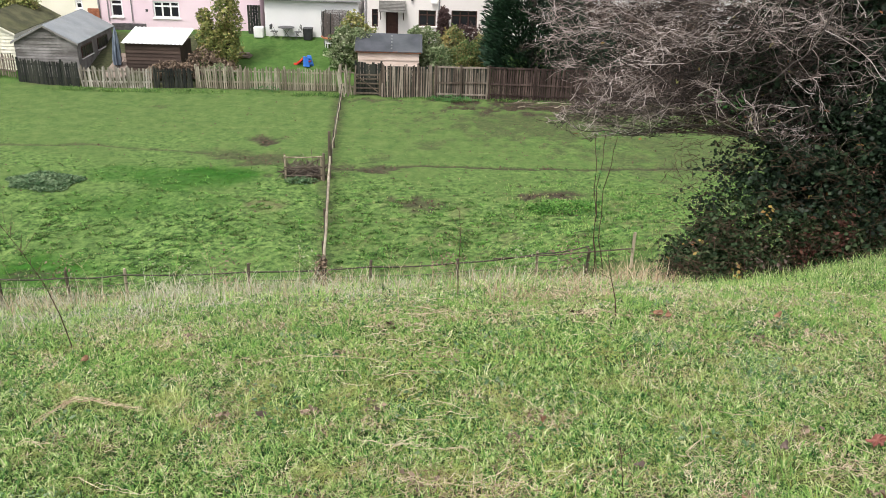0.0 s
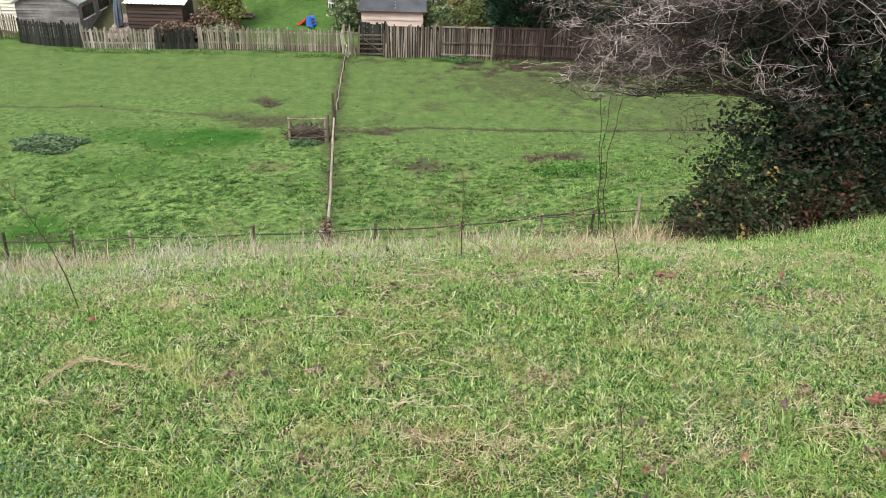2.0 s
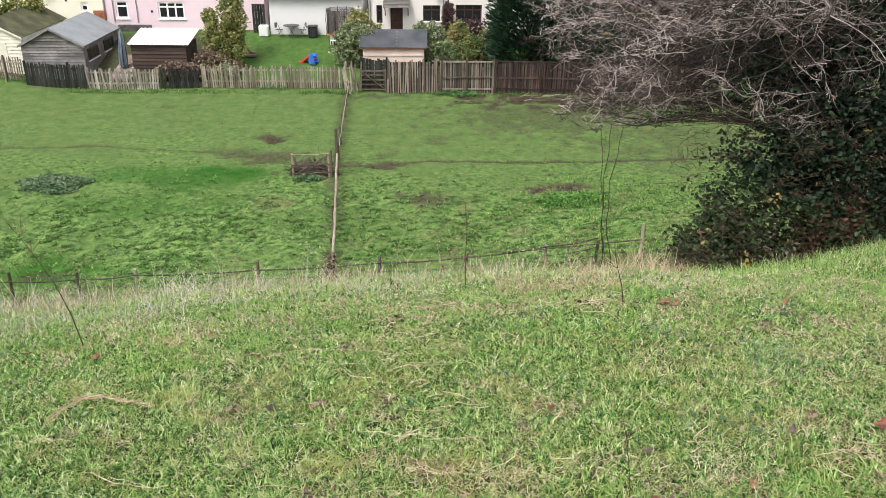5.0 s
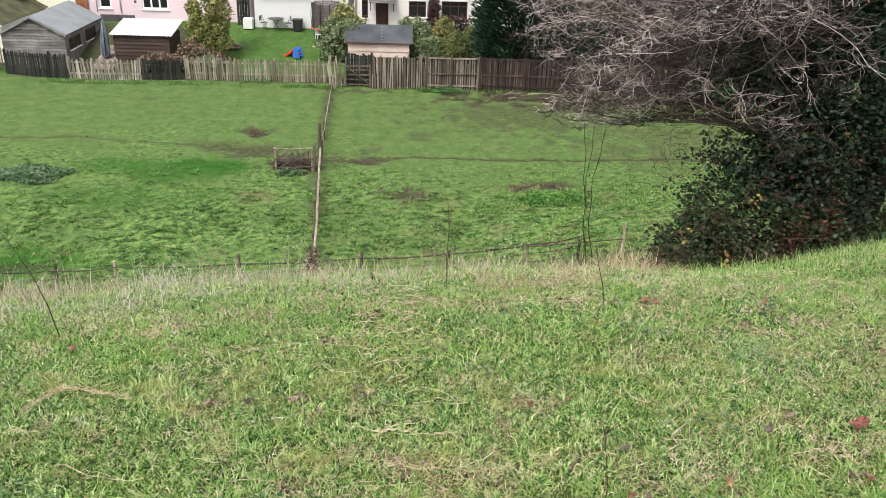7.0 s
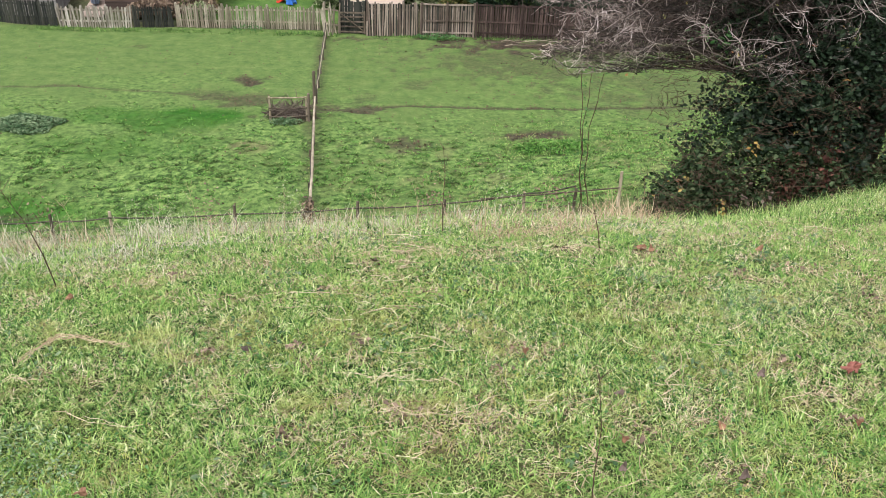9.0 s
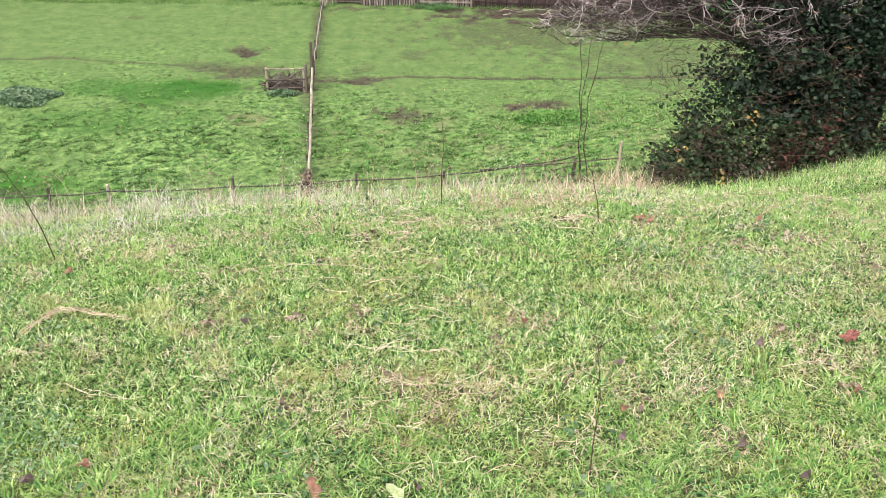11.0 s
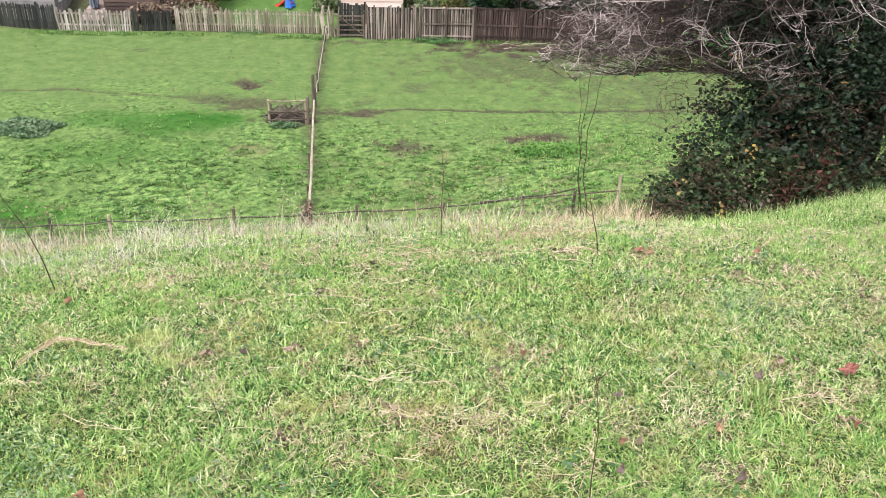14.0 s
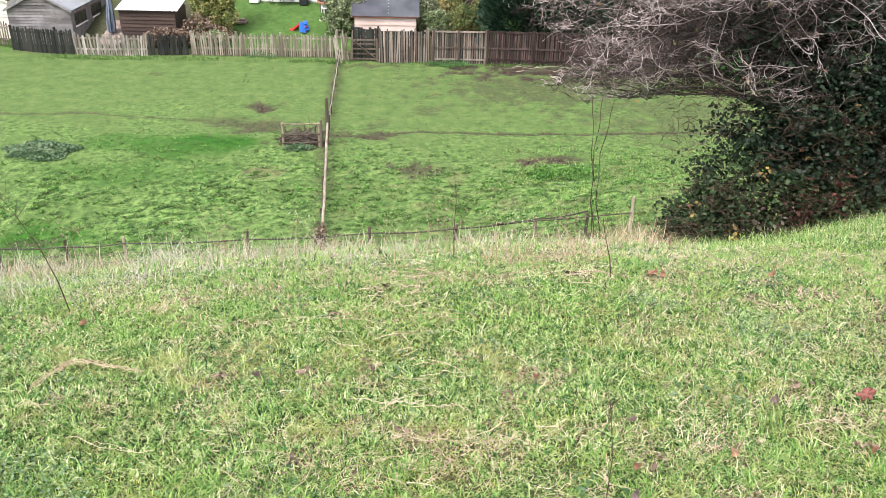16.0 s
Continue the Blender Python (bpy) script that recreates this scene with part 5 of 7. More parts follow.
def board_fence(x0, y0, x1, y1, height, width, gap, mat, label, seed, pointed=True, jitter=0.04, lean=1.5, rails=(0.3, 0.8), rail_side=-1, post_step=2.4, group="far fence", tall_posts=0.05, uneven=0.05,
                skip=0.0, backing=False):
    length = math.hypot(x1 - x0, y1 - y0)
    rz = math.degrees(math.atan2(y1 - y0, x1 - x0))
    ob = thing("wooden_fence", pose(x0, y0, gz((x0 + x1) / 2, (y0 + y1) / 2), 0, 0, rz), label, "fence", group)
    rng = np.random.default_rng(seed)
    kinds = [picket_mesh("picket", height, width, 0.02, pointed, seed + k) for k in range(4)]
    for me in kinds:
        me.materials.append(mat)
    u = width / 2
    while u < length:
        if rng.uniform() > skip:
            s = 1 + rng.uniform(-uneven, uneven)
            m = pose(u, rng.uniform(-0.008, 0.008), rng.uniform(-jitter, jitter * 0.3), rng.normal() * 0.6, rng.normal() * lean, 0) @ Matrix.Diagonal((1, 1, s, 1))
            part("picket", kinds[rng.integers(4)], mat, ob, m=m)
        u += width + gap * rng.uniform(0.5, 1.5)
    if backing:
        # near-black second row of boards, put behind the gaps as their shade
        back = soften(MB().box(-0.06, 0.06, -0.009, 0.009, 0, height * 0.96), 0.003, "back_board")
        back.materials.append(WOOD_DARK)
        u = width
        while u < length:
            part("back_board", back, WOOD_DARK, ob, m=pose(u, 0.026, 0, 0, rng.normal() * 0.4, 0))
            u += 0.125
    for r in rails:
        mb = MB()
        n = max(2, int(length / 1.2))
        side = 0.035 * rail_side
        vs, fs = [], []
        for i in range(n + 1):
            a = length * i / n
            za = height * r + 0.015 * math.sin(a * 1.3 + r * 9)
            vs += [(a, side - 0.018, za - 0.04), (a, side + 0.018, za - 0.04), (a, side + 0.018, za + 0.04), (a, side - 0.018, za + 0.04)]
        for i in range(n):
            fs += [(4 * i + s, 4 * i + (s + 1) % 4, 4 * i + 4 + (s + 1) % 4, 4 * i + 4 + s) for s in range(4)]
        mb.add(vs, fs + [(0, 1, 2, 3), (4 * n + 3, 4 * n + 2, 4 * n + 1, 4 * n)])
        part("rail", mb, mat, ob)
    u = 0.05
    pm = soften(MB().box(-0.05, 0.05, -0.05, 0.05, -0.3, height * (1 + tall_posts)), 0.008, "post")
    pm.materials.append(mat)
    while u < length + 0.1:
        part("post", pm, mat, ob, m=pose(u, 0.085 * rail_side, 0, rng.normal(), rng.normal(), 0))
        u += post_step
    return ob


def far_fences():
    board_fence(-27.5, 47.6, -21.75, 45.75, 1.25, 0.08, 0.07, WOOD_BROWN, "old brown picket fence by the cream shed", 101, rails=(0.25, 0.75))
    board_fence(-21.7, 45.7, -18.25, 45.2, 1.3, 0.11, 0.015, WOOD_DARK, "dark green-black close picket fence", 102, lean=0.8, rails=(0.3, 0.8), rail_side=1)
    board_fence(-18.1, 45.15, -14.4, 45.25, 1.14, 0.085, 0.035, WOOD_PALE, "weathered pale leaning picket fence", 103, lean=4, uneven=0.07, rail_side=1)
    board_fence(-14.3, 45.3, -12.2, 45.5, 1.1, 0.09, 0.02, WOOD_DARK, "dark mossy gappy picket fence", 104, lean=2, rail_side=1, skip=0.12)
    board_fence(-12.1, 45.5, -4.45, 45.5, 1.2, 0.08, 0.034, WOOD_TAN, "weathered grey-green picket fence along the garden", 105, lean=2.0, uneven=0.06, rail_side=1)
    board_fence(-4.3, 45.3, -3.45, 44.9, 1.5, 0.085, 0.05, WOOD_TAN, "leaning loose fence pickets beside the gate", 106, lean=9, uneven=0.12, rail_side=1, post_step=5)
    board_fence(-3.4, 45.05, -1.95, 44.95, 1.74, 0.15, 0.004, WOOD_DARK, "dark stained close boards behind the gate", 109, pointed=False, lean=0.2, rails=(0.2, 0.8), rail_side=1, post_step=1.4, uneven=0.03)
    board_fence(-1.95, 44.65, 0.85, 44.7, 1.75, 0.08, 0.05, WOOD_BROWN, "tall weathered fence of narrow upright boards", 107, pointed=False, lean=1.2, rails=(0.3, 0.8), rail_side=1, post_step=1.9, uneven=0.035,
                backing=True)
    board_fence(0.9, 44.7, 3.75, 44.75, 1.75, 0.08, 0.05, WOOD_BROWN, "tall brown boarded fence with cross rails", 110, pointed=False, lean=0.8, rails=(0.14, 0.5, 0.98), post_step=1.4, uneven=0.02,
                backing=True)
    board_fence(3.85, 44.75, 16.5, 44.0, 1.75, 0.09, 0.035, WOOD_RED, "tall dark red-brown boarded fence with cross rails", 108, pointed=False, lean=0.6, rails=(0.14, 0.48, 0.98), post_step=2.4, uneven=0.02)
    # cut branches lying at the foot of the dark fence
    ob = thing("brushwood_heap", Matrix.Translation((6.6, 43.5, gz(6.6, 43.5))), "pale cut branches lying at the foot of the fence", "branches")
    rng = np.random.default_rng(112)
    for k in range(34):
        x, y = rng.uniform(-2.0, 3.4), rng.uniform(-0.5, 0.6)
        z = gz(6.6 + x, 43.5 + y) - gz(6.6, 43.5)
        a, ln = rng.normal() * 0.5, rng.uniform(0.4, 1.3)
        pts = [Vector((x + ln * u * math.cos(a) + rng.normal() * 0.05, y + ln * u * math.sin(a) * 0.4, z + 0.05 + rng.uniform(0, 0.25) * u)) for u in (0, 0.35, 0.7, 1)]
        part("stick", MB().tube(pts, [0.022, 0.018, 0.014, 0.008], 5), (PALE_RAIL, POST_DARK, BRUSH)[k % 3], ob)


def field_gate():
    ob = thing("field_gate", pose(-3.4, 44.75, gz(-2.7, 44.7), 0, 0, 0), "dark wooden barred gate in the fence", "gate")
    for k, z in enumerate((0.15, 0.42, 0.68, 0.93, 1.15)):
        part("bar", soften(MB().box(0, 1.4, -0.02, 0.02, z - 0.04, z + 0.04), 0.006, "bar"), POST_DARK, ob)
    for x in (0.04, 1.36):
        part("stile", soften(MB().box(x - 0.05, x + 0.05, -0.045, -0.022, 0.05, 1.25), 0.006, "stile"), POST_DARK, ob)
    mb = MB()
    mb.tube([(0.1, -0.035, 1.1), (1.3, -0.035, 0.2)], 0.03, 4)
    part("brace", mb, POST_DARK, ob)
    for x, tilt, h in ((-4.12, -9, 1.35), (-3.93, -13, 1.3), (-3.72, -7, 1.42)):
        solid("loose_board", soften(MB().box(-0.045, 0.045, -0.012, 0.012, -0.02, h), 0.004, "loose_board"), WOOD_TAN, "loose weathered board leaning beside the gate", "board", "leaning boards",
              m=pose(x, 44.5, gz(x, 44.5), -6, tilt, 0))


def wire_fence(name, rows, label, tops, group, wires=(0.35, 0.62, 0.9), mats=None, r=0.045, end=None):
    """Posts at (x, y, height above ground, radius) with wires from post to post."""
    ob = thing(name, Matrix.Translation((rows[0][0], rows[0][1], gz(rows[0][0], rows[0][1]))), label, "fence", group)
    o = ob.matrix_world.translation
    rng = np.random.default_rng(len(rows))
    heads = []
    for i, (x, y, h, rad) in enumerate(rows):
        z = gz(x, y)
        lx, ly = rng.normal() * 0.03, rng.normal() * 0.03
        mb = MB()
        mb.tube([(0, 0, -0.3), (lx * 0.5, ly * 0.5, h * 0.5), (lx, ly, h - 0.02), (lx, ly, h)], [rad * 1.05, rad, rad * 0.97, rad * 0.8], 7)
        mat = (mats or {}).get(i, POST_WOOD)
        part("post", mb, mat, ob, m=Matrix.Translation(Vector((x, y, z)) - o))
        heads.append((Vector((x, y, z)) - o, h))
    heads = heads[:end]
    for f in wires:
        mb = MB()
        pts = []
        for (p, h), (q, g) in zip(heads[:-1], heads[1:]):
            for u in (0, 0.25, 0.5, 0.75):
                a = p.lerp(q, u)
                pts.append(a + Vector((0, -0.05, tops * f - 0.05 * math.sin(u * math.pi))))
        pts.append(heads[-1][0] + Vector((0, -0.05, tops * f)))
        mb.tube(pts, 0.01 if f < 0.95 else 0.02, 4)
        part("wire", mb, WIRE, ob)
    return ob


def paddock_fences():
    near = [(-14.8, 21.3, 0.95, 0.045)]
    for x, top in ((-11.7, 0.66), (-9.77, 0.66), (-8.15, 0.76), (-4.68, 1.02), (-1.27, 1.16), (1.2, 1.25), (3.47, 1.5), (4.89, 1.63)):
        near.append((x, 21.3, max(0.7, top - gz(x, 21.3)), 0.045))
    near.append((6.13, 21.2, 2.2 - gz(6.13, 21.2), 0.045))
    near.append((8.6, 21.0, 1.3, 0.06))
    wire_fence("wire_fence", near, "old wire fence on wooden posts below the bank", 0.95, "paddock fences", wires=(0.4, 0.68, 0.97), mats={i: POST_DARK for i in (0, 1, 2, 4, 5, 6, 8, 10)}, end=-2)
    a = Vector((2.2, 21.22, gz(2.2, 21.22) + 0.98))
    mb = MB()
    mb.tube([a, a + Vector((1.8, 0, 0.17)), Vector((6.1, 21.15, gz(6.1, 21.15) + 0.62))], 0.02, 6)
    solid("fence_rail", mb, POST_DARK, "dark wooden rail along the wire fence", "rail")
    cross = []
    for y in (23.4, 26.0, 28.7, 33.2, 35.4, 37.6, 39.8, 42.0, 44.0):
        x = float(np.interp(y, [21.4, 31.5, 44.6], [-2.62, -3.44, -4.05]))
        cross.append((x, y, 0.85 if y < 31 else 0.8, 0.045 if y < 31 else 0.035))
    wire_fence("dividing_fence", cross, "wooden posts and wire dividing the paddock", 0.8, "paddock fences", wires=(0.3, 0.6, 0.95), mats={i: POST_DARK for i in range(0, 9)})
    rngf = np.random.default_rng(8)
    ys = [21.6, 24.6, 27.8, 31.2]
    for a, b in zip(ys[:-1], ys[1:]):
        mb = MB()
        pts = [Vector((float(np.interp(y, [21.4, 31.5], [-2.62, -3.44])) + 0.008 * rngf.normal() + 0.05, y, gz(-3, y) + 0.86 + 0.008 * rngf.normal())) for y in np.linspace(a, b + 0.12, 6)]
        mb.tube(pts, [0.045, 0.045, 0.043, 0.041, 0.04, 0.038], 7)
        solid("fence_rail", mb, PALE_RAIL, "pale weathered pole rail on the dividing fence", "rail", "dividing rails")
    for a, b in zip((33.0, 37.0, 41.0), (37.0, 41.0, 44.4)):
        mb = MB()
        pts = [Vector((float(np.interp(y, [31.5, 44.6], [-3.44, -4.05])) + 0.008 * rngf.normal() + 0.05, y, gz(-3.8, y) + 0.72 + 0.012 * rngf.normal())) for y in np.linspace(a, b + 0.1, 6)]
        mb.tube(pts, 0.02, 6)
        solid("fence_rail", mb, PALE_RAIL, "thin pale pole rail on the dividing fence", "rail", "dividing rails")
    for x, y, h, r, mat, label in ((-3.41, 31.35, 1.9, 0.06, POST_DARK, "tall dark wooden post in the dividing fence"),
                                   (-3.62, 31.1, 1.1, 0.055, POST_DARK, "short dark wooden post beside the hurdle"),
                                   (-2.6, 21.5, 1.15, 0.07, POST_DARK, "dark broken corner post with dead growth")):
        mb = MB()
        mb.tube([(0, 0, -0.3), (0.01, 0, h * 0.5), (0.02, 0.01, h - 0.03), (0.02, 0.01, h)], [r * 1.05, r, r, r * 0.75], 8)
        solid("fence_post", mb, mat, label, "post", "", m=Matrix.Translation((x, y, gz(x, y))))
    leaves("dead_growth", np.random.default_rng(6).normal(size=(260, 3)) * np.array([0.09, 0.09, 0.2]) + np.array([-2.65, 21.4, gz(-2.65, 21.4) + 0.75]), 0.07, DRY_BROWN,
           "clump of brown dead growth on the corner post", "weeds", 7)
    # old hurdle filled with brushwood
    ob = thing("hurdle", pose(-5.12, 31.2, gz(-4.4, 31.2), 0, 0, 3), "old broken wooden hurdle with brushwood behind it", "hurdle")
    for x in (0.0, 1.4):
        part("stake", MB().tube([(x, 0, -0.2), (x + 0.01, 0, 0.5), (x - 0.01, 0, 0.97)], [0.045, 0.042, 0.035], 7), POST_WOOD, ob)
    for z0, z1 in ((0.92, 0.95), (0.5, 0.52), (0.16, 0.2)):
        part("bar", MB().tube([(-0.05, -0.04, z0), (0.7, -0.05, (z0 + z1) / 2 - 0.02), (1.5, -0.04, z1)], 0.028, 5), POST_WOOD if z0 > 0.9 else POST_DARK, ob)
    part("brace", MB().tube([(0.15, -0.05, 0.15), (1.35, -0.05, 0.88)], 0.025, 5), POST_DARK, ob)
    mb = MB()
    rng = np.random.default_rng(111)
    for k in range(150):
        p = Vector((rng.uniform(-0.1, 1.5), rng.uniform(0.05, 0.7), rng.uniform(0.02, 0.36)))
        d = Vector((rng.normal(), rng.normal() * 0.5, rng.normal() * 0.6)).normalized() * rng.uniform(0.25, 0.6)
        p.z = max(p.z, abs(d.z) + 0.03)
        mb.tube([p - d, p, p + d], [0.012, 0.014, 0.006], 4)
    part("brushwood", mb, BRUSH, ob, "tangled dead brushwood", "stuff")


# ---------------------------------------------------------------- sheds
def boards_on(ob, x0, x1, z0, ztop, y, mat, step=0.16, name="board"):
    """Overlapping weatherboards on a wall that faces -y; ztop(x) bounds them above."""
    z = z0
    while True:
        top = z + step
        xs = [x for x in np.linspace(x0, x1, 41) if ztop(x) > z + 0.03]
        if not xs:
            break
        a, b = xs[0], xs[-1]
        mb = MB()
        za, zb = min(top, max(ztop(a), z + 0.03)), min(top, max(ztop(b), z + 0.03))
        xt0, xt1 = a, b
        for x in xs:
            if ztop(x) >= top:
                xt0 = x
                break
        for x in reversed(xs):
            if ztop(x) >= top:
                xt1 = x
                break
        zt = min(top, max(ztop(x) for x in xs))
        mb.add([(a, y - 0.05, z), (b, y - 0.05, z), (b, y, z), (a, y, z), (xt0, y - 0.008, zt), (xt1, y - 0.008, zt), (xt1, y, zt), (xt0, y, zt)],
               [(0, 3, 2, 1), (4, 5, 6, 7), (0, 1, 5, 4), (2, 3, 7, 6), (0, 4, 7, 3), (1, 2, 6, 5)])
        part(name, mb, mat, ob)
        z = top
        if z > 6:
            break


def gable_shed(x, y, half, depth, eave, ridge, wall, roof, label, rz=0.0, windows=(), roof_over=0.14, step=0.16, ridge_caps=0):
    z0 = gz(x, y)
    ob = thing("shed", pose(x, y, z0, 0, 0, rz), label, "shed")
    e, r = eave - z0, ridge - z0
    part("body", MB().prism([(-half, -0.3), (half, -0.3), (half, e), (0, r), (-half, e)], 0.03, depth), wall, ob)
    boards_on(ob, -half, half, 0.02, lambda u: e + (r - e) * (1 - abs(u) / half), 0.028, wall, step)
    slope = math.hypot(half, r - e)
    for s in (-1, 1):
        dx, dz = half / slope, (r - e) / slope
        o = roof_over
        a, b = Vector((0, 0, r + 0.035)), Vector((s * (half + o * dx), 0, e - o * dz + 0.035))
        nrm = Vector((s * dz, 0, dx)) * 0.035
        ys = (-0.12, depth + 0.1)
        mb = MB().add([(a.x, ys[0], a.z), (b.x, ys[0], b.z), (b.x, ys[1], b.z), (a.x, ys[1], a.z)] +
                      [(p.x, yy, p.z) for p, yy in ((a + nrm, ys[0]), (b + nrm, ys[0]), (b + nrm, ys[1]), (a + nrm, ys[1]))],
                      [(0, 1, 2, 3), (7, 6, 5, 4), (0, 4, 5, 1), (1, 5, 6, 2), (2, 6, 7, 3), (3, 7, 4, 0)])
        part("roof", mb, roof, ob)
        part("bargeboard", MB().add([(a.x, -0.15, a.z - 0.09), (b.x, -0.15, b.z - 0.09), (b.x, -0.15, b.z + 0.01), (a.x, -0.15, a.z + 0.01),
                                     (a.x, -0.125, a.z - 0.09), (b.x, -0.125, b.z - 0.09), (b.x, -0.125, b.z + 0.01), (a.x, -0.125, a.z + 0.01)],
                                    [(0, 1, 2, 3), (7, 6, 5, 4), (0, 4, 5, 1), (2, 6, 7, 3), (1, 5, 6, 2), (0, 3, 7, 4)]), wall, ob)
    for y0, y1, za, zb in windows:
        w = part("window", soften(MB().box(half + 0.005, half + 0.05, y0, y1, za, zb), 0.006, "window"), BROWN_PAINT, ob, "brown window frame")
        n = 3
        for i in range(n):
            a, b = y0 + 0.05 + i * (y1 - y0 - 0.05) / n, y0 + (i + 1) * (y1 - y0 - 0.05) / n
            part("pane", MB().box(half + 0.045, half + 0.056, a, b, za + 0.06, zb - 0.06), GLASS, w)
        part("sill", MB().box(half + 0.004, half + 0.10, y0 - 0.04, y1 + 0.04, za - 0.05, za - 0.002), WHITE_PAINT, w)
    return ob


def sheds():
    cream = gable_shed(-23.75, 46.95, 1.6, 6.2, 2.45, 3.3, CREAM_BOARD, MOSS_ROOF, "cream weatherboarded shed with a mossy dark felt roof", step=0.19)
    part("door", soften(MB().box(-0.55, 0.75, -0.03, 0.0, 0.05, 1.75), 0.006, "door"), CREAM_BOARD, cream, "plain cream door")
    gable_shed(-20.25, 46.35, 1.68, 5.6, 2.12, 3.0, GREY_BOARD, GREY_FELT, "grey boarded shed with a smooth grey felt roof",
               windows=((0.5, 2.1, 0.95, 1.6), (3.0, 4.6, 0.95, 1.6)))
    # peach shed with black felt roof, ridge along x
    x0, x1, y, z0 = -3.43, 0.13, 46.8, gz(-1.6, 46.8)
    ob = thing("shed", pose(x0, y, z0, 0, 0, 0.5), "low peach-painted timber shed with a black felt roof", "shed")
    w, e, r = x1 - x0, 2.05 - z0, 2.66 - z0
    part("body", MB().add([(0.08, 0.03, -0.4), (w - 0.08, 0.03, -0.4), (w - 0.08, 3.3, -0.4), (0.08, 3.3, -0.4), (0.08, 0.03, e), (w - 0.08, 0.03, e), (w - 0.08, 3.3, e), (0.08, 3.3, e),
                           (0.08, 1.7, r), (w - 0.08, 1.7, r)],
                          [(0, 1, 2, 3), (0, 4, 5, 1), (2, 6, 7, 3), (0, 3, 7, 8, 4), (1, 5, 9, 6, 2), (4, 8, 9, 5), (6, 9, 8, 7)]), PINK_BOARD, ob)
    boards_on(ob, 0.08, w - 0.08, -0.05, lambda u: e - 0.02, 0.028, PINK_BOARD, 0.62)
    part("fascia", soften(MB().box(-0.04, w + 0.04, -0.13, -0.10, e - 0.08, e + 0.02), 0.004, "fascia"), BRICK, ob, "reddish fascia board")
    for s, (ya, za, yb, zb) in ((1, (-0.15, e - 0.03, 1.7, r + 0.03)), (2, (3.5, e - 0.03, 1.7, r + 0.03))):
        part("roof", MB().add([(-0.1, ya, za), (w + 0.1, ya, za), (w + 0.1, yb, zb), (-0.1, yb, zb), (-0.1, ya, za + 0.04), (w + 0.1, ya, za + 0.04), (w + 0.1, yb, zb + 0.04), (-0.1, yb, zb + 0.04)],
                              [(0, 1, 2, 3), (7, 6, 5, 4), (0, 4, 5, 1), (1, 5, 6, 2), (2, 6, 7, 3), (3, 7, 4, 0)]), BLACK_FELT, ob)
    for k in range(5):
        u = (k + 0.6) / 5.4
        part("felt_patch", MB().box(w * 0.535, w * 0.555, -0.1 + 1.75 * u, -0.02 + 1.75 * u, e + (r - e) * (u + 0.03) + 0.03, e + (r - e) * (u + 0.03) + 0.075), FLAT_FELT, ob, "pale lap mark")
    # dark hut with a white corrugated roof
    x0, y = -16.3, 47.1
    z0 = gz(x0 + 1.5, y)
    ob = thing("hut", pose(x0, y, z0, 0, 0, -1), "dark brown timber hut with a white corrugated roof", "shed")
    part("body", MB().box(0.05, 3.1, 0.03, 2.2, -0.4, 2.02 - z0), BROWN_BOARD, ob)
    boards_on(ob, 0.05, 3.1, -0.1, lambda u: 2.0 - z0, 0.028, BROWN_BOARD, 0.2)
    mb = MB()
    n = 60
    vs, fs = [], []
    for i in range(n + 1):
        u = -0.1 + 3.4 * i / n
        h = 0.02 * math.sin(i * 1.57)
        for yy, zz in ((-0.15, 2.07 - z0), (2.45, 2.52 - z0)):
            vs += [(u, yy, zz + h), (u, yy, zz + h + 0.015)]
    for i in range(n):
        a, b = 4 * i, 4 * i + 4
        fs += [(a + 1, b + 1, b + 3, a + 3), (a, a + 2, b + 2, b), (a, b, b + 1, a + 1), (a + 2, a + 3, b + 3, b + 2)]
    mb.add(vs, fs + [(0, 1, 3, 2), (4 * n, 4 * n + 2, 4 * n + 3, 4 * n + 1)])
    part("roof", mb, WHITE_SHEET, ob, "white corrugated roof sheet")


# ---------------------------------------------------------------- houses
def holed_wall(x0, x1, z0, z1, y0, y1, holes):
    """A wall from y0 to y1 with oblong openings (xa, xb, za, zb)."""
    xs = sorted({x0, x1, *[h[0] for h in holes], *[h[1] for h in holes]})
    zs = sorted({z0, z1, *[h[2] for h in holes], *[h[3] for h in holes]})
    def is_open(i, k):
        if not (0 <= i < len(xs) - 1 and 0 <= k < len(zs) - 1):
            return True
        cx, cz = (xs[i] + xs[i + 1]) / 2, (zs[k] + zs[k + 1]) / 2
        return any(a < cx < b and c < cz < d for a, b, c, d in holes)
    mb = MB()
    for i in range(len(xs) - 1):
        for k in range(len(zs) - 1):
            if is_open(i, k):
                continue
            a, b, c, d = xs[i], xs[i + 1], zs[k], zs[k + 1]
            mb.add([(a, y0, c), (b, y0, c), (b, y0, d), (a, y0, d)], [(0, 1, 2, 3)])
            mb.add([(a, y1, c), (b, y1, c), (b, y1, d), (a, y1, d)], [(3, 2, 1, 0)])
            for (ii, kk, q) in ((i - 1, k, [(a, y0, c), (a, y0, d), (a, y1, d), (a, y1, c)]), (i + 1, k, [(b, y0, c), (b, y1, c), (b, y1, d), (b, y0, d)]),
                                (i, k - 1, [(a, y0, c), (a, y1, c), (b, y1, c), (b, y0, c)]), (i, k + 1, [(a, y0, d), (b, y0, d), (b, y1, d), (a, y1, d)])):
                if is_open(ii, kk):
                    mb.add(q, [(0, 1, 2, 3)])
    me = bpy.data.meshes.new("front_wall")
    me.from_pydata(mb.v, [], mb.f)
    return me


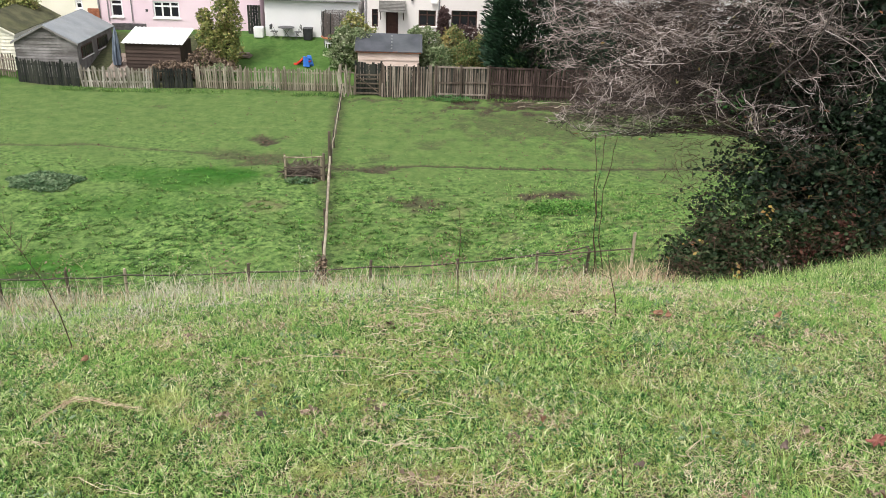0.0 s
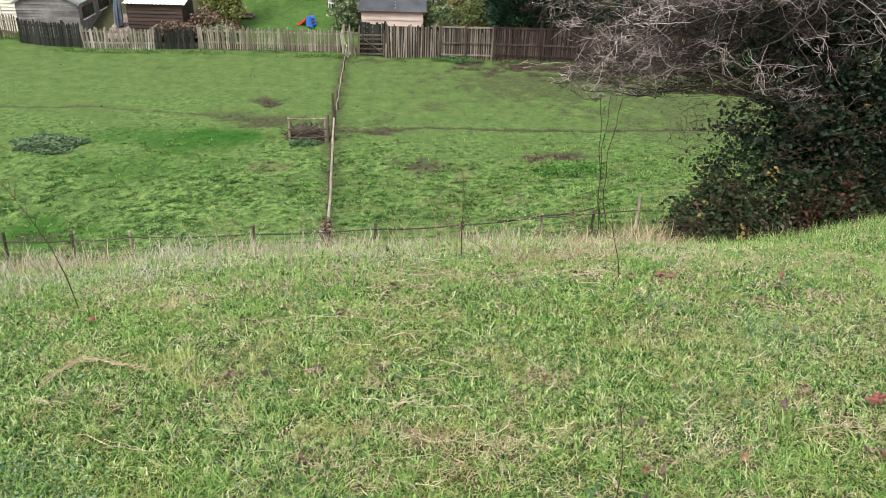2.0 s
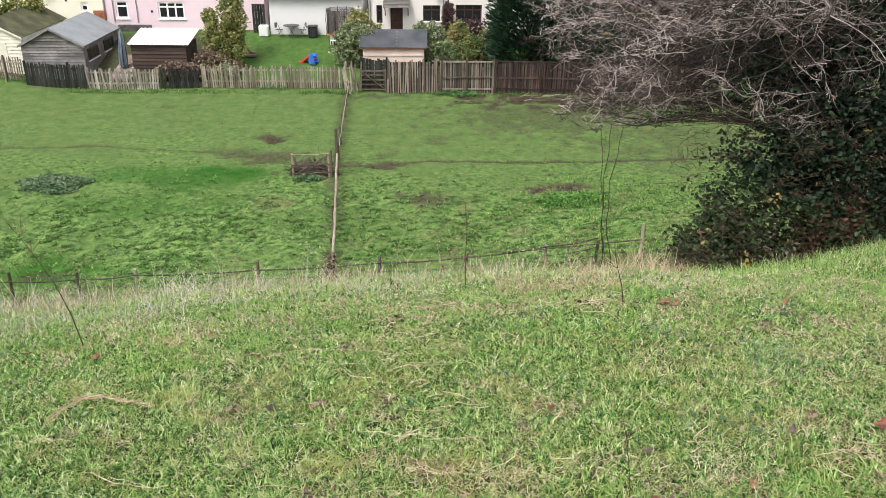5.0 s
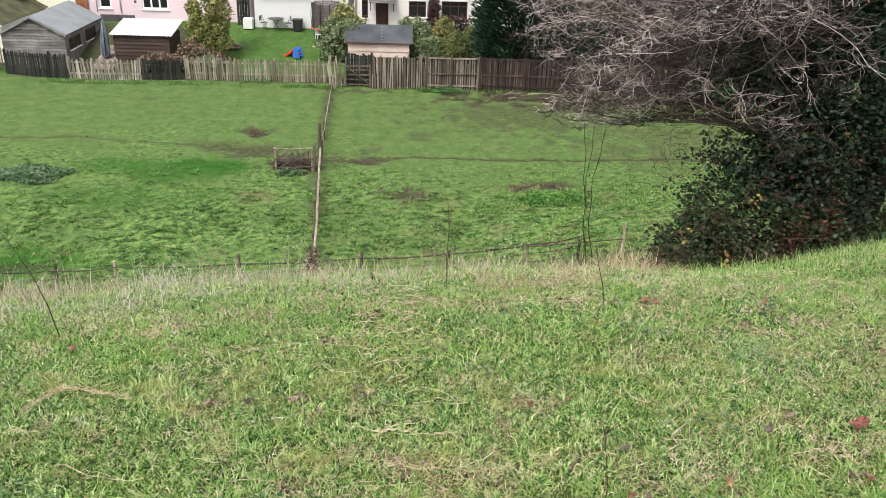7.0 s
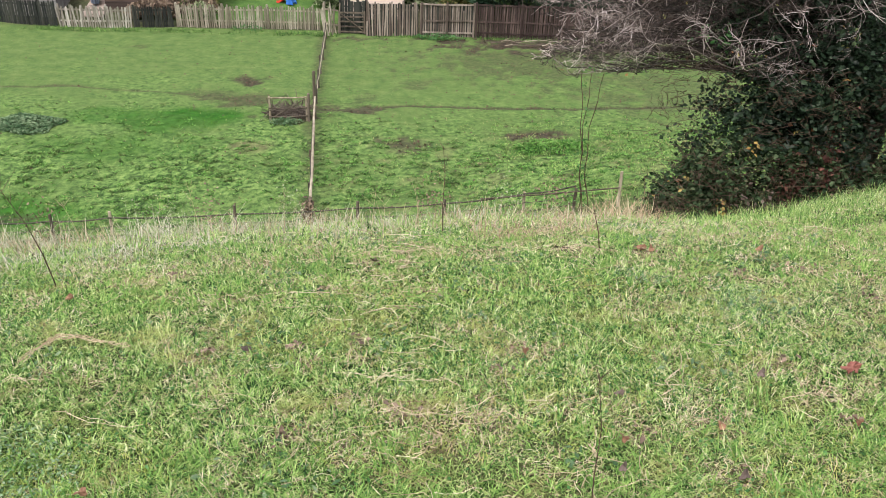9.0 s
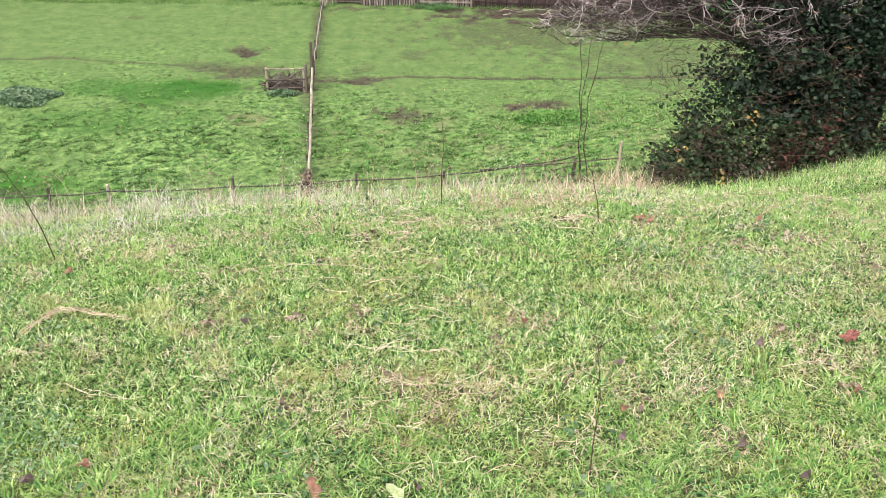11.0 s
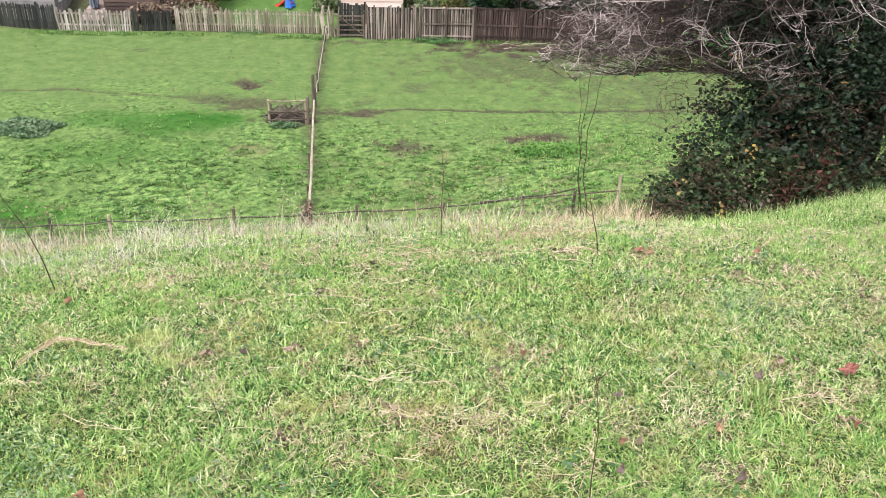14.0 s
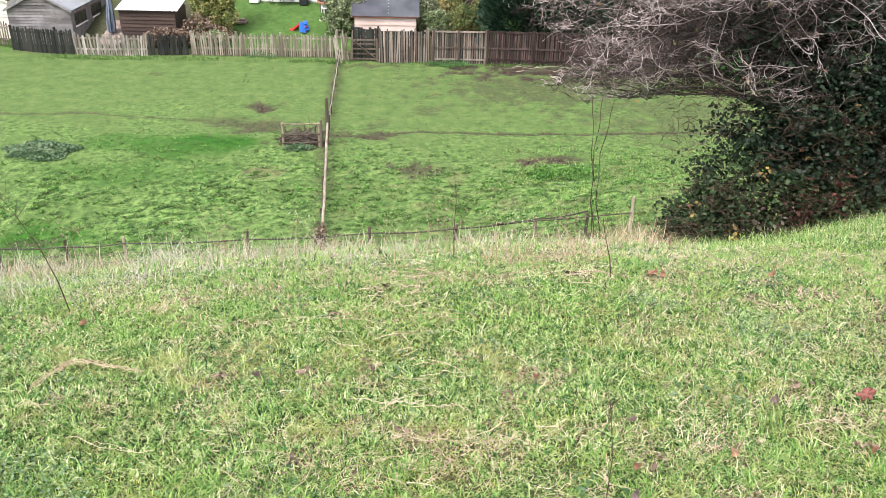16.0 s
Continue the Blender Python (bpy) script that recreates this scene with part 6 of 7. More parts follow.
def window(ob, xa, xb, za, zb, y, mat, lights=3, label="", top_row=True, curtain=0.0):
    t = 0.1 if mat is WHITE_PAINT else 0.065
    mb = MB()
    mb.box(xa, xb, y + 0.06, y + 0.13, za, za + t).box(xa, xb, y + 0.06, y + 0.13, zb - t, zb)
    n = lights
    for i in range(n + 1):
        c = xa + t / 2 + (xb - xa - t) * i / n
        mb.box(c - t / 2, c + t / 2, y + 0.062, y + 0.128, za + t, zb - t)
    zm = za + (zb - za) * 0.7
    if top_row:
        for i in range(n):
            a, b = xa + t / 2 + (xb - xa - t) * i / n + t / 2, xa + t / 2 + (xb - xa - t) * (i + 1) / n - t / 2
            mb.box(a, b, y + 0.064, y + 0.126, zm - t / 2, zm + t / 2)
    w = part("window", mb, mat, ob, label)
    for i in range(n):
        a, b = xa + t / 2 + (xb - xa - t) * i / n + t / 2, xa + t / 2 + (xb - xa - t) * (i + 1) / n - t / 2
        part("pane", MB().box(a - 0.01, b + 0.01, y + 0.09, y + 0.10, za + 0.05, zb - 0.05), GLASS, w)
    part("sill", soften(MB().box(xa - 0.06, xb + 0.06, y - 0.07, y + 0.055, za - 0.07, za - 0.005), 0.006, "sill"), mat if mat is WHITE_PAINT else BLUSH_WALL, w)
    if curtain:
        part("curtain", MB().box(xa + 0.1, xa + 0.1 + (xb - xa) * curtain, y + 0.2, y + 0.23, za + 0.05, zb - 0.05), CURTAIN, w, "pale curtain")


def house(x0, x1, y, depth, z0, eave, ridge, wall, label, windows=(), doors=(), roof=SLATE):
    ob = thing("house", pose((x0 + x1) / 2, y, z0, 0, 0, 0), label, "house", "row of houses")
    ox, oz = (x0 + x1) / 2, z0
    holes = [(a - ox, b - ox, c - oz, d - oz) for a, b, c, d, *_ in windows] + [(a - ox, b - ox, c - oz, d - oz) for a, b, c, d in doors]
    hw, e, r = (x1 - x0) / 2, eave - z0, ridge - z0
    part("front_wall", holed_wall(-hw, hw, -0.5, e, 0, 0.3, holes), wall, ob)
    part("side_wall", MB().box(-hw, -hw + 0.3, 0.305, depth, -0.5, e), wall, ob)
    part("side_wall", MB().box(hw - 0.3, hw, 0.305, depth, -0.5, e), wall, ob)
    part("back_wall", MB().box(-hw + 0.305, hw - 0.305, depth - 0.3, depth, -0.5, e), wall, ob)
    part("inner_floor", MB().box(-hw + 0.31, hw - 0.31, 0.31, depth - 0.31, 2.35, 2.5), BROWN_BOARD, ob)
    part("inner_wall", MB().box(-hw + 0.31, hw - 0.31, 2.2, 2.3, -0.4, 2.34), DARK_STONE, ob)
    part("inner_wall", MB().box(-hw + 0.31, hw - 0.31, 2.2, 2.3, 2.51, e), DARK_STONE, ob)
    for ya, yb in ((-0.35, depth / 2), (depth + 0.35, depth / 2)):
        za = e - 0.1
        part("roof", MB().add([(-hw, ya, za), (hw, ya, za), (hw, yb, r), (-hw, yb, r), (-hw, ya, za + 0.12), (hw, ya, za + 0.12), (hw, yb, r + 0.12), (-hw, yb, r + 0.12)],
                              [(0, 1, 2, 3), (7, 6, 5, 4), (0, 4, 5, 1), (1, 5, 6, 2), (2, 6, 7, 3), (3, 7, 4, 0)]), roof, ob)
    for a, b, c, d, mat, lights, lab, cur in windows:
        window(ob, a - ox, b - ox, c - oz, d - oz, 0, mat, lights, lab, curtain=cur)
    for a, b, c, d in doors:
        dr = part("door", soften(MB().box(a - ox + 0.005, b - ox - 0.005, 0.08, 0.13, c - oz + 0.005, d - oz - 0.005), 0.006, "door"), BROWN_PAINT, ob, "dark brown front door")
        w2 = (b - a) / 2
        for zz in (0.25, 1.15):
            part("door_panel", soften(MB().box(a - ox + 0.12, b - ox - 0.12, 0.062, 0.083, c - oz + zz, c - oz + zz + 0.7), 0.008, "door_panel"), BROWN_PAINT, dr)
        part("handle", MB().tube([(b - ox - 0.12, 0.03, c - oz + 1.0), (b - ox - 0.12, 0.08, c - oz + 1.0)], 0.02, 6), GREY_METAL, dr, "small metal handle")
    return ob


def pipe(ob, x, y, z0, z1, r=0.04, label="grey drainpipe"):
    return part("drainpipe", MB().tube([(x, y, z0), (x, y, (z0 + z1) / 2), (x, y, z1)], r, 8), GREY_PIPE, ob, label)


def houses():
    # right-hand blush house, front at y = 52
    h = house(-3.3, 8.6, 52.0, 8.0, 1.55, 6.4, 9.0, BLUSH_WALL, "blush-white rendered house with dark brown windows",
              [(-2.43, -0.9, 5.03, 6.05, BROWN_PAINT, 3, "dark brown window", 0), (-0.01, 1.04, 5.06, 6.05, BROWN_PAINT, 2, "dark brown window", 0),
               (2.0, 3.53, 5.03, 6.05, BROWN_PAINT, 3, "dark brown window", 0), (-0.01, 1.03, 2.62, 3.56, BROWN_PAINT, 2, "dark brown window", 0.2),
               (1.98, 3.55, 2.6, 3.6, BROWN_PAINT, 3, "dark brown window", 0.15), (-2.84, -2.48, 2.5, 3.55, BROWN_PAINT, 1, "narrow dark brown window", 0)],
              [(-2.0, -1.25, 1.56, 3.48)])
    ox, oz = 2.65, 1.55
    porch = MB().add([(-2.4, -0.75, 3.5), (-0.82, -0.75, 3.5), (-0.82, -0.02, 3.98), (-2.4, -0.02, 3.98), (-2.4, -0.75, 3.58), (-0.82, -0.75, 3.58), (-0.82, -0.02, 4.06), (-2.4, -0.02, 4.06)],
                     [(0, 3, 2, 1), (4, 5, 6, 7), (0, 1, 5, 4), (1, 2, 6, 5), (2, 3, 7, 6), (3, 0, 4, 7)])
    porch.v = [(x - ox, y, z - oz) for x, y, z in porch.v]
    pr = part("porch_roof", porch, LEAD_TILE, h, "small grey tiled porch canopy")
    for x in (-2.3, -0.92):
        part("bracket", MB().tube([(x - ox, -0.03, 2.95 - oz), (x - ox, -0.3, 3.2 - oz), (x - ox, -0.65, 3.48 - oz)], 0.035, 5), BROWN_PAINT, pr)
    for k in range(7):
        u = (k + 0.5) / 7
        part("tile_course", MB().box(-2.41 - ox, -0.81 - ox, -0.75 + 0.73 * u - 0.05, -0.75 + 0.73 * u, 3.6 + 0.48 * u - oz, 3.62 + 0.48 * u - oz), LEAD_TILE, pr)
    pipe(h, 1.22 - ox, -0.06, 2.0 - oz, 6.3 - oz, 0.045, "white drainpipe")
    pipe(h, -3.22 - ox, -0.06, 1.6 - oz, 6.3 - oz, 0.05)
    part("wall_lamp", soften(MB().box(-0.48 - ox, -0.36 - ox, -0.14, -0.005, 4.1 - oz, 4.34 - oz), 0.02, "wall_lamp"), BLACK_PLASTIC, h, "small black wall lamp")
    fl = part("flood_lamp", soften(MB().box(0.75 - ox, 1.1 - ox, -0.2, -0.05, 3.98 - oz, 4.1 - oz), 0.02, "flood_lamp"), WHITE_PAINT, h, "white outside lamp")
    # white house with flat-roofed extension
    house(-9.9, -3.35, 57.2, 7.0, 1.65, 7.0, 9.6, WHITE_WALL, "white rendered house behind a flat-roofed extension",
          [(-8.6, -7.2, 5.2, 6.3, WHITE_PAINT, 2, "white window", 0.0)])
    ex = thing("extension", pose(-9.4, 52.5, 1.62, 0, 0, 0), "white rendered flat-roofed extension of the white house", "house")
    part("front_wall", MB().box(0, 5.7, 0, 0.3, -0.4, 2.3), WHITE_WALL, ex)
    part("side_wall", MB().box(0, 0.3, 0.305, 4.69, -0.4, 2.3), WHITE_WALL, ex)
    part("side_wall", MB().box(5.4, 5.7, 0.305, 4.69, -0.4, 2.3), WHITE_WALL, ex)
    roof = part("roof", MB().add([(-0.15, -0.2, 2.3), (5.85, -0.2, 2.3), (5.85, 4.69, 2.36), (-0.15, 4.69, 2.36), (-0.15, -0.2, 2.42), (5.85, -0.2, 2.42), (5.85, 4.69, 2.48), (-0.15, 4.69, 2.48)],
                                 [(0, 3, 2, 1), (4, 5, 6, 7), (0, 1, 5, 4), (1, 2, 6, 5), (2, 3, 7, 6), (3, 0, 4, 7)]), FLAT_FELT, ex, "grey felted flat roof")
    part("gutter", soften(MB().box(-0.2, 5.9, -0.3, -0.205, 2.24, 2.34), 0.015, "gutter"), GREY_PIPE, roof, "grey gutter")
    sk = part("skylight", soften(MB().box(4.0, 5.1, 1.3, 2.6, 2.45, 2.62), 0.02, "skylight"), GREY_METAL, roof, "raised rooflight")
    part("pane", MB().box(4.08, 5.02, 1.38, 2.52, 2.615, 2.63), GLASS, sk)
    part("roof_strip", MB().tube([(0.5, 4.3, 2.5), (2.0, 4.1, 2.52), (2.9, 3.7, 2.5), (5.6, 4.4, 2.53)], 0.05, 5), DARK_STONE, roof, "loose dark roofing strip")
    dish = MB()
    rings = [(0.0, 0.0), (0.16, 0.02), (0.30, 0.07), (0.38, 0.12)]
    vs, fs = [], []
    for r, d in rings:
        for s in range(14):
            a = s * 2 * math.pi / 14
            vs.append((r * math.cos(a), -d, r * math.sin(a) * 1.1))
    for i in range(3):
        for s in range(14):
            fs.append((i * 14 + s, i * 14 + (s + 1) % 14, (i + 1) * 14 + (s + 1) % 14, (i + 1) * 14 + s))
    vs += [(x, y + 0.02, z) for x, y, z in vs]
    fs += [tuple(i + 56 for i in reversed(f)) for f in fs] + [(42 + s, 98 + s, 98 + (s + 1) % 14, 42 + (s + 1) % 14) for s in range(14)]
    dish.add(vs, fs)
    sd = thing("satellite_dish", pose(-3.75, 52.25, 4.55, 12, 0, 25) @ Matrix.Scale(0.6, 4), "grey satellite dish on a bracket at the roof edge", "satellite dish")
    part("dish", dish, GREY_PIPE, sd, smooth=True)
    part("arm", MB().tube([(0, 0.03, -0.2), (0, -0.35, -0.25), (0, -0.42, 0.0)], 0.018, 5), GREY_METAL, sd)
    part("bracket", MB().tube([(0, 0.03, 0), (0, 0.2, -0.1), (0, 0.2, -0.56)], 0.03, 6), GREY_METAL, sd)
    # pink and cream houses, front at y = 54
    p = house(-19.85, -9.95, 54.0, 8.0, 1.6, 6.6, 9.2, PINK_WALL, "pink rendered house with white window frames",
              [(-19.2, -18.45, 2.34, 3.4, WHITE_PAINT, 1, "small white-framed window", 0), (-16.58, -14.95, 2.34, 3.36, WHITE_PAINT, 3, "white-framed window", 0.3),
               (-16.6, -14.95, 4.85, 5.9, WHITE_PAINT, 3, "white-framed window", 0)])
    ox = -14.9
    for x in (-19.35, -17.9):
        pipe(p, x - ox, -0.05, 0.5, 4.9, 0.03, "thin grey pipe")
    pipe(p, -19.9 - ox, -0.06, 0.0, 4.9, 0.05)
    part("wall_vent", soften(MB().box(-17.05 - ox, -16.9 - ox, -0.03, -0.004, 1.1, 1.25), 0.01, "wall_vent"), DARK_STONE, p, "small dark vent")
    part("wall_vent", soften(MB().box(-16.95 - ox, -16.8 - ox, -0.03, -0.004, 2.55, 2.7), 0.01, "wall_vent"), DARK_STONE, p, "small dark vent")
    c = house(-27.6, -19.95, 54.0, 8.0, 1.6, 6.6, 9.2, CREAM_WALL, "cream rendered house with white window frames",
              [(-22.75, -20.9, 3.95, 5.1, WHITE_PAINT, 3, "white-framed window", 0.3), (-21.35, -20.9, 2.75, 3.3, WHITE_PAINT, 1, "small white-framed window", 0)])
    part("wall_vent", soften(MB().box(1.5, 1.65, -0.03, -0.004, 1.75, 1.9), 0.01, "wall_vent"), DARK_STONE, c, "small dark vent")
    vine = MB()
    rng = np.random.default_rng(9)
    pts = [(-2.3 + u * 2.9, -0.06, 2.55 + 0.3 * math.sin(u * 5) - 0.4 * u * (1 - u)) for u in np.linspace(0, 1, 14)]
    vine.tube(pts, 0.03, 5)
    vine.tube([(-2.3, -0.06, 0), (-2.35, -0.06, 1.5), (-2.25, -0.06, 3.0)], 0.035, 5)
    cl = thing("climber", pose(-23.77, 54, 1.6, 0, 0, 0), "bare brown climbing plant trained on the cream wall", "climbing plant")
    part("stems", vine, BARK, cl)
    leaves("leaves", np.repeat(np.array(pts), 12, 0) + rng.normal(size=(len(pts) * 12, 3)) * np.array([0.1, 0.03, 0.12]) + np.array([0, -0.1, 0]), 0.12, VARIEGATED, "", seed=10, parent=cl)
    house(-40, -27.7, 54.0, 8.0, 1.6, 6.6, 9.2, WHITE_WALL, "grey-white rendered house at the end of the row",
          [(-29.2, -28.1, 2.4, 3.7, WHITE_PAINT, 2, "white-framed window", 0), (-29.2, -28.1, 4.7, 5.8, WHITE_PAINT, 2, "white-framed window", 0)])
    house(8.75, 22, 52.3, 8.0, 1.6, 6.4, 9.0, WHITE_WALL, "white house glimpsed through the bare tree",
          [(10.5, 12, 2.6, 3.6, WHITE_PAINT, 3, "white-framed window", 0), (14.5, 16, 2.6, 3.6, WHITE_PAINT, 3, "white-framed window", 0), (12.5, 14, 5.0, 6.0, WHITE_PAINT, 3, "white-framed window", 0)])


# ---------------------------------------------------------------- things in the gardens
def gardens():
    z = gz(-17.6, 52.8)
    w = thing("garden_wall", pose(-19.2, 53.2, gz(-18, 53.2), 0, 0, 0), "low dark stone wall in front of the pink house", "wall")
    rng = np.random.default_rng(3)
    blk = [soften(MB().box(-0.2, 0.2, 0, 0.22, 0, 0.19), 0.012, "stone") for _ in range(2)]
    for b in blk:
        b.materials.append(DARK_STONE)
    for k in range(2):
        for i in range(5):
            part("stone", blk[(i + k) % 2], DARK_STONE, w, m=pose(0.25 + i * 0.41 + 0.2 * (k % 2), rng.uniform(-0.01, 0.01), k * 0.195))
    b = thing("brick_pier", pose(-19.75, 52.6, gz(-19.7, 52.6), 0, 0, 0), "terracotta brick pier beside the grey shed", "pier")
    bm_ = soften(MB().box(-0.11, 0.11, -0.05, 0.05, 0, 0.068), 0.005, "brick")
    bm_.materials.append(BRICK)
    for k in range(18):
        for i in range(3):
            part("brick", bm_, BRICK, b, m=pose(-0.24 + i * 0.23 + 0.02 * (k % 2), 0, k * 0.075))
    # closed parasol
    x, y = -16.95, 47.6
    p = thing("parasol", pose(x, y, gz(x, y), 0, 2, 0), "closed blue-grey garden parasol", "parasol")
    mb = MB()
    n = 14
    vs, fs = [], []
    prof = [(0.18, 0.17), (0.5, 0.21), (1.0, 0.19), (1.5, 0.14), (2.0, 0.085), (2.25, 0.02)]
    for z_, r in prof:
        for s in range(n):
            rr = r * (0.85 + 0.4 * (s % 2) + 0.1 * math.sin(z_ * 5 + s))
            vs.append((rr * math.cos(s * 2 * math.pi / n), rr * math.sin(s * 2 * math.pi / n), z_))
    for i in range(len(prof) - 1):
        for s in range(n):
            fs.append((i * n + s, i * n + (s + 1) % n, (i + 1) * n + (s + 1) % n, (i + 1) * n + s))
    fs += [tuple(range(n - 1, -1, -1)), tuple(range(len(vs) - n, len(vs)))]
    part("canopy", mb.add(vs, fs), BLUE_CLOTH, p)
    part("pole", MB().tube([(0, 0, 0), (0, 0, 2.2)], 0.022, 8), GREY_METAL, p)
    part("base", MB().tube([(0, 0, 0), (0, 0, 0.08)], 0.22, 12), DARK_STONE, p)
    pt = thing("patio", pose(-16.8, 46.6, gz(-16.8, 47.2) - 0.02, 0, 0, 0), "small patio of pale paving slabs", "patio")
    sl = soften(MB().box(-0.29, 0.29, -0.29, 0.29, -0.02, 0.05), 0.006, "slab")
    sl.materials.append(PAVING)
    for i in range(2):
        for k in range(5):
            part("slab", sl, PAVING, pt, m=pose(-0.3 + i * 0.6, k * 0.6, 0.144 * k - 0.08, math.degrees(math.atan(0.24)), 0, 0))
    # garden table with chairs
    x, y = -8.05, 52.0
    t = thing("garden_table", pose(x, y, gz(x, y), 0, 0, 5), "grey metal garden table", "table")
    mb = MB()
    mb.tube([(0, 0, 0.70), (0, 0, 0.725)], 0.5, 20)
    part("tabletop", mb, GREY_METAL, t)
    for s in (-1, 1):
        part("leg", MB().tube([(s * 0.28, -0.2, 0), (0, 0, 0.35), (s * 0.25, 0.2, 0.70)], 0.018, 6), GREY_METAL, t)
    for dx, rz in ((-0.75, 80), (0.7, -75)):
        ch = thing("garden_chair", pose(x + dx, y + 0.05, gz(x + dx, y + 0.05), 0, 0, rz), "grey metal folding garden chair", "chair", "garden chairs")
        part("seat", soften(MB().box(-0.2, 0.2, -0.2, 0.2, 0.43, 0.45), 0.006, "seat"), GREY_METAL, ch)
        part("backrest", soften(MB().box(-0.2, 0.2, 0.19, 0.21, 0.55, 0.85), 0.006, "backrest"), GREY_METAL, ch)
        for lx in (-0.18, 0.18):
            part("leg", MB().tube([(lx, -0.18, 0), (lx, 0.2, 0.85)], 0.012, 5), GREY_METAL, ch)
            part("leg", MB().tube([(lx, 0.2, 0), (lx, -0.18, 0.44)], 0.012, 5), GREY_METAL, ch)
    # compost bin
    x, y = -6.75, 52.05
    bn = thing("garden_bin", pose(x, y, gz(x, y), 0, 0, 0), "black plastic garden storage bin", "bin")
    part("body", soften(MB().add([(-0.24, -0.24, 0), (0.24, -0.24, 0), (0.24, 0.24, 0), (-0.24, 0.24, 0), (-0.28, -0.28, 0.62), (0.28, -0.28, 0.62), (0.28, 0.28, 0.62), (-0.28, 0.28, 0.62)],
                                 [(0, 3, 2, 1), (4, 5, 6, 7), (0, 1, 5, 4), (1, 2, 6, 5), (2, 3, 7, 6), (3, 0, 4, 7)]), 0.02, "body"), BLACK_PLASTIC, bn)
    part("lid", soften(MB().box(-0.3, 0.3, -0.3, 0.3, 0.625, 0.69), 0.02, "lid"), BLACK_PLASTIC, bn)
    # trampoline with safety net
    x, y = -4.95, 51.5
    tr = thing("trampoline", pose(x, y, gz(x, y), 0, 0, 0), "small trampoline with a dark safety net", "trampoline")
    n = 10
    for i in range(n):
        a = i * 2 * math.pi / n
        cx, sx = 0.88 * math.cos(a), 0.88 * math.sin(a)
        if i % 2 == 0:
            part("leg", MB().tube([(cx, sx, 0), (cx, sx, 0.42)], 0.025, 6), GREY_METAL, tr)
        part("pole", MB().tube([(cx, sx, 0.42), (cx * 1.05, sx * 1.05, 1.2), (cx * 0.98, sx * 0.98, 1.95)], 0.02, 6), BLACK_PLASTIC, tr)
        b2 = (i + 1) * 2 * math.pi / n
        mb = MB()
        for k in range(15):
            u = k / 14
            mb.tube([(0.86 * math.cos(a + (b2 - a) * u), 0.86 * math.sin(a + (b2 - a) * u), 0.45), (0.84 * math.cos(a + (b2 - a) * u), 0.84 * math.sin(a + (b2 - a) * u), 1.9)], 0.012, 3)
        for k in range(10):
            z_ = 0.5 + k * 0.155
            mb.tube([(0.855 * math.cos(a), 0.855 * math.sin(a), z_), (0.855 * math.cos(b2), 0.855 * math.sin(b2), z_)], 0.012, 3)
        part("net_panel", mb, NET, tr)
        part("pad", MB().tube([(0.9 * math.cos(a), 0.9 * math.sin(a), 0.44), (0.9 * math.cos(b2), 0.9 * math.sin(b2), 0.44)], 0.06, 6), BRICK, tr)
    part("mat", MB().tube([(0, 0, 0.41), (0, 0, 0.43)], 0.85, 20), BLACK_PLASTIC, tr)
    # red and blue plastic slide
    x, y = -6.55, 48.5
    sd = thing("toy_slide", pose(x, y, gz(x, y), 0, 0, -25) @ Matrix.Scale(0.8, 4), "red and blue plastic toddler slide", "toy")
    mb = MB()
    pts = [(-0.75, 0.06), (-0.5, 0.1), (-0.2, 0.34), (0.05, 0.56)]
    vs, fs = [], []
    for px, pz in pts:
        vs += [(px, -0.25, pz + 0.1), (px, -0.2, pz), (px, 0.2, pz), (px, 0.25, pz + 0.1), (px, 0.25, pz - 0.06), (px, -0.25, pz - 0.06)]
    for i in range(3):
        for s in range(6):
            fs.append((i * 6 + s, i * 6 + (s + 1) % 6, (i + 1) * 6 + (s + 1) % 6, (i + 1) * 6 + s))
    fs += [tuple(range(5, -1, -1)), tuple(range(18, 24))]
    part("chute", mb.add(vs, fs), RED_PLASTIC, sd, "red chute")
    for s in (-0.26, 0.26):
        part("side", soften(MB().prism([(0.06, 0.0), (0.62, 0.0), (0.40, 0.72), (0.08, 0.72)], s - 0.03, s + 0.03), 0.01, "side"), BLUE_PLASTIC, sd, "blue side panel")
    for k in range(3):
        part("step", soften(MB().box(0.42 - 0.1 * k, 0.56 - 0.1 * k, -0.225, 0.225, 0.12 + 0.2 * k, 0.17 + 0.2 * k), 0.008, "step"), RED_PLASTIC if k == 1 else BLUE_PLASTIC, sd)
    # white plastic chair, stone heap, bits
    x, y = -5.35, 50.9
    ch = thing("plastic_chair", pose(x, y, gz(x, y), 0, 0, 30), "small white plastic chair on the lawn", "chair")
    part("seat", soften(MB().box(-0.2, 0.2, -0.2, 0.2, 0.28, 0.31), 0.01, "seat"), WHITE_PAINT, ch)
    part("backrest", soften(MB().box(-0.2, 0.2, 0.18, 0.21, 0.315, 0.62), 0.01, "backrest"), WHITE_PAINT, ch)
    for lx in (-0.17, 0.17):
        for ly in (-0.17, 0.17):
            part("leg", MB().box(lx - 0.02, lx + 0.02, ly - 0.02, ly + 0.02, 0, 0.28), WHITE_PAINT, ch)
    x, y = -10.3, 49.4
    st = thing("stone_trough", pose(x, y, gz(x, y), 0, 0, -8), "pale grey stone slab trough on the lawn edge", "trough")
    part("slab", soften(MB().box(-0.55, 0.55, -0.3, 0.3, 0, 0.14), 0.03, "slab"), PAVING, st)
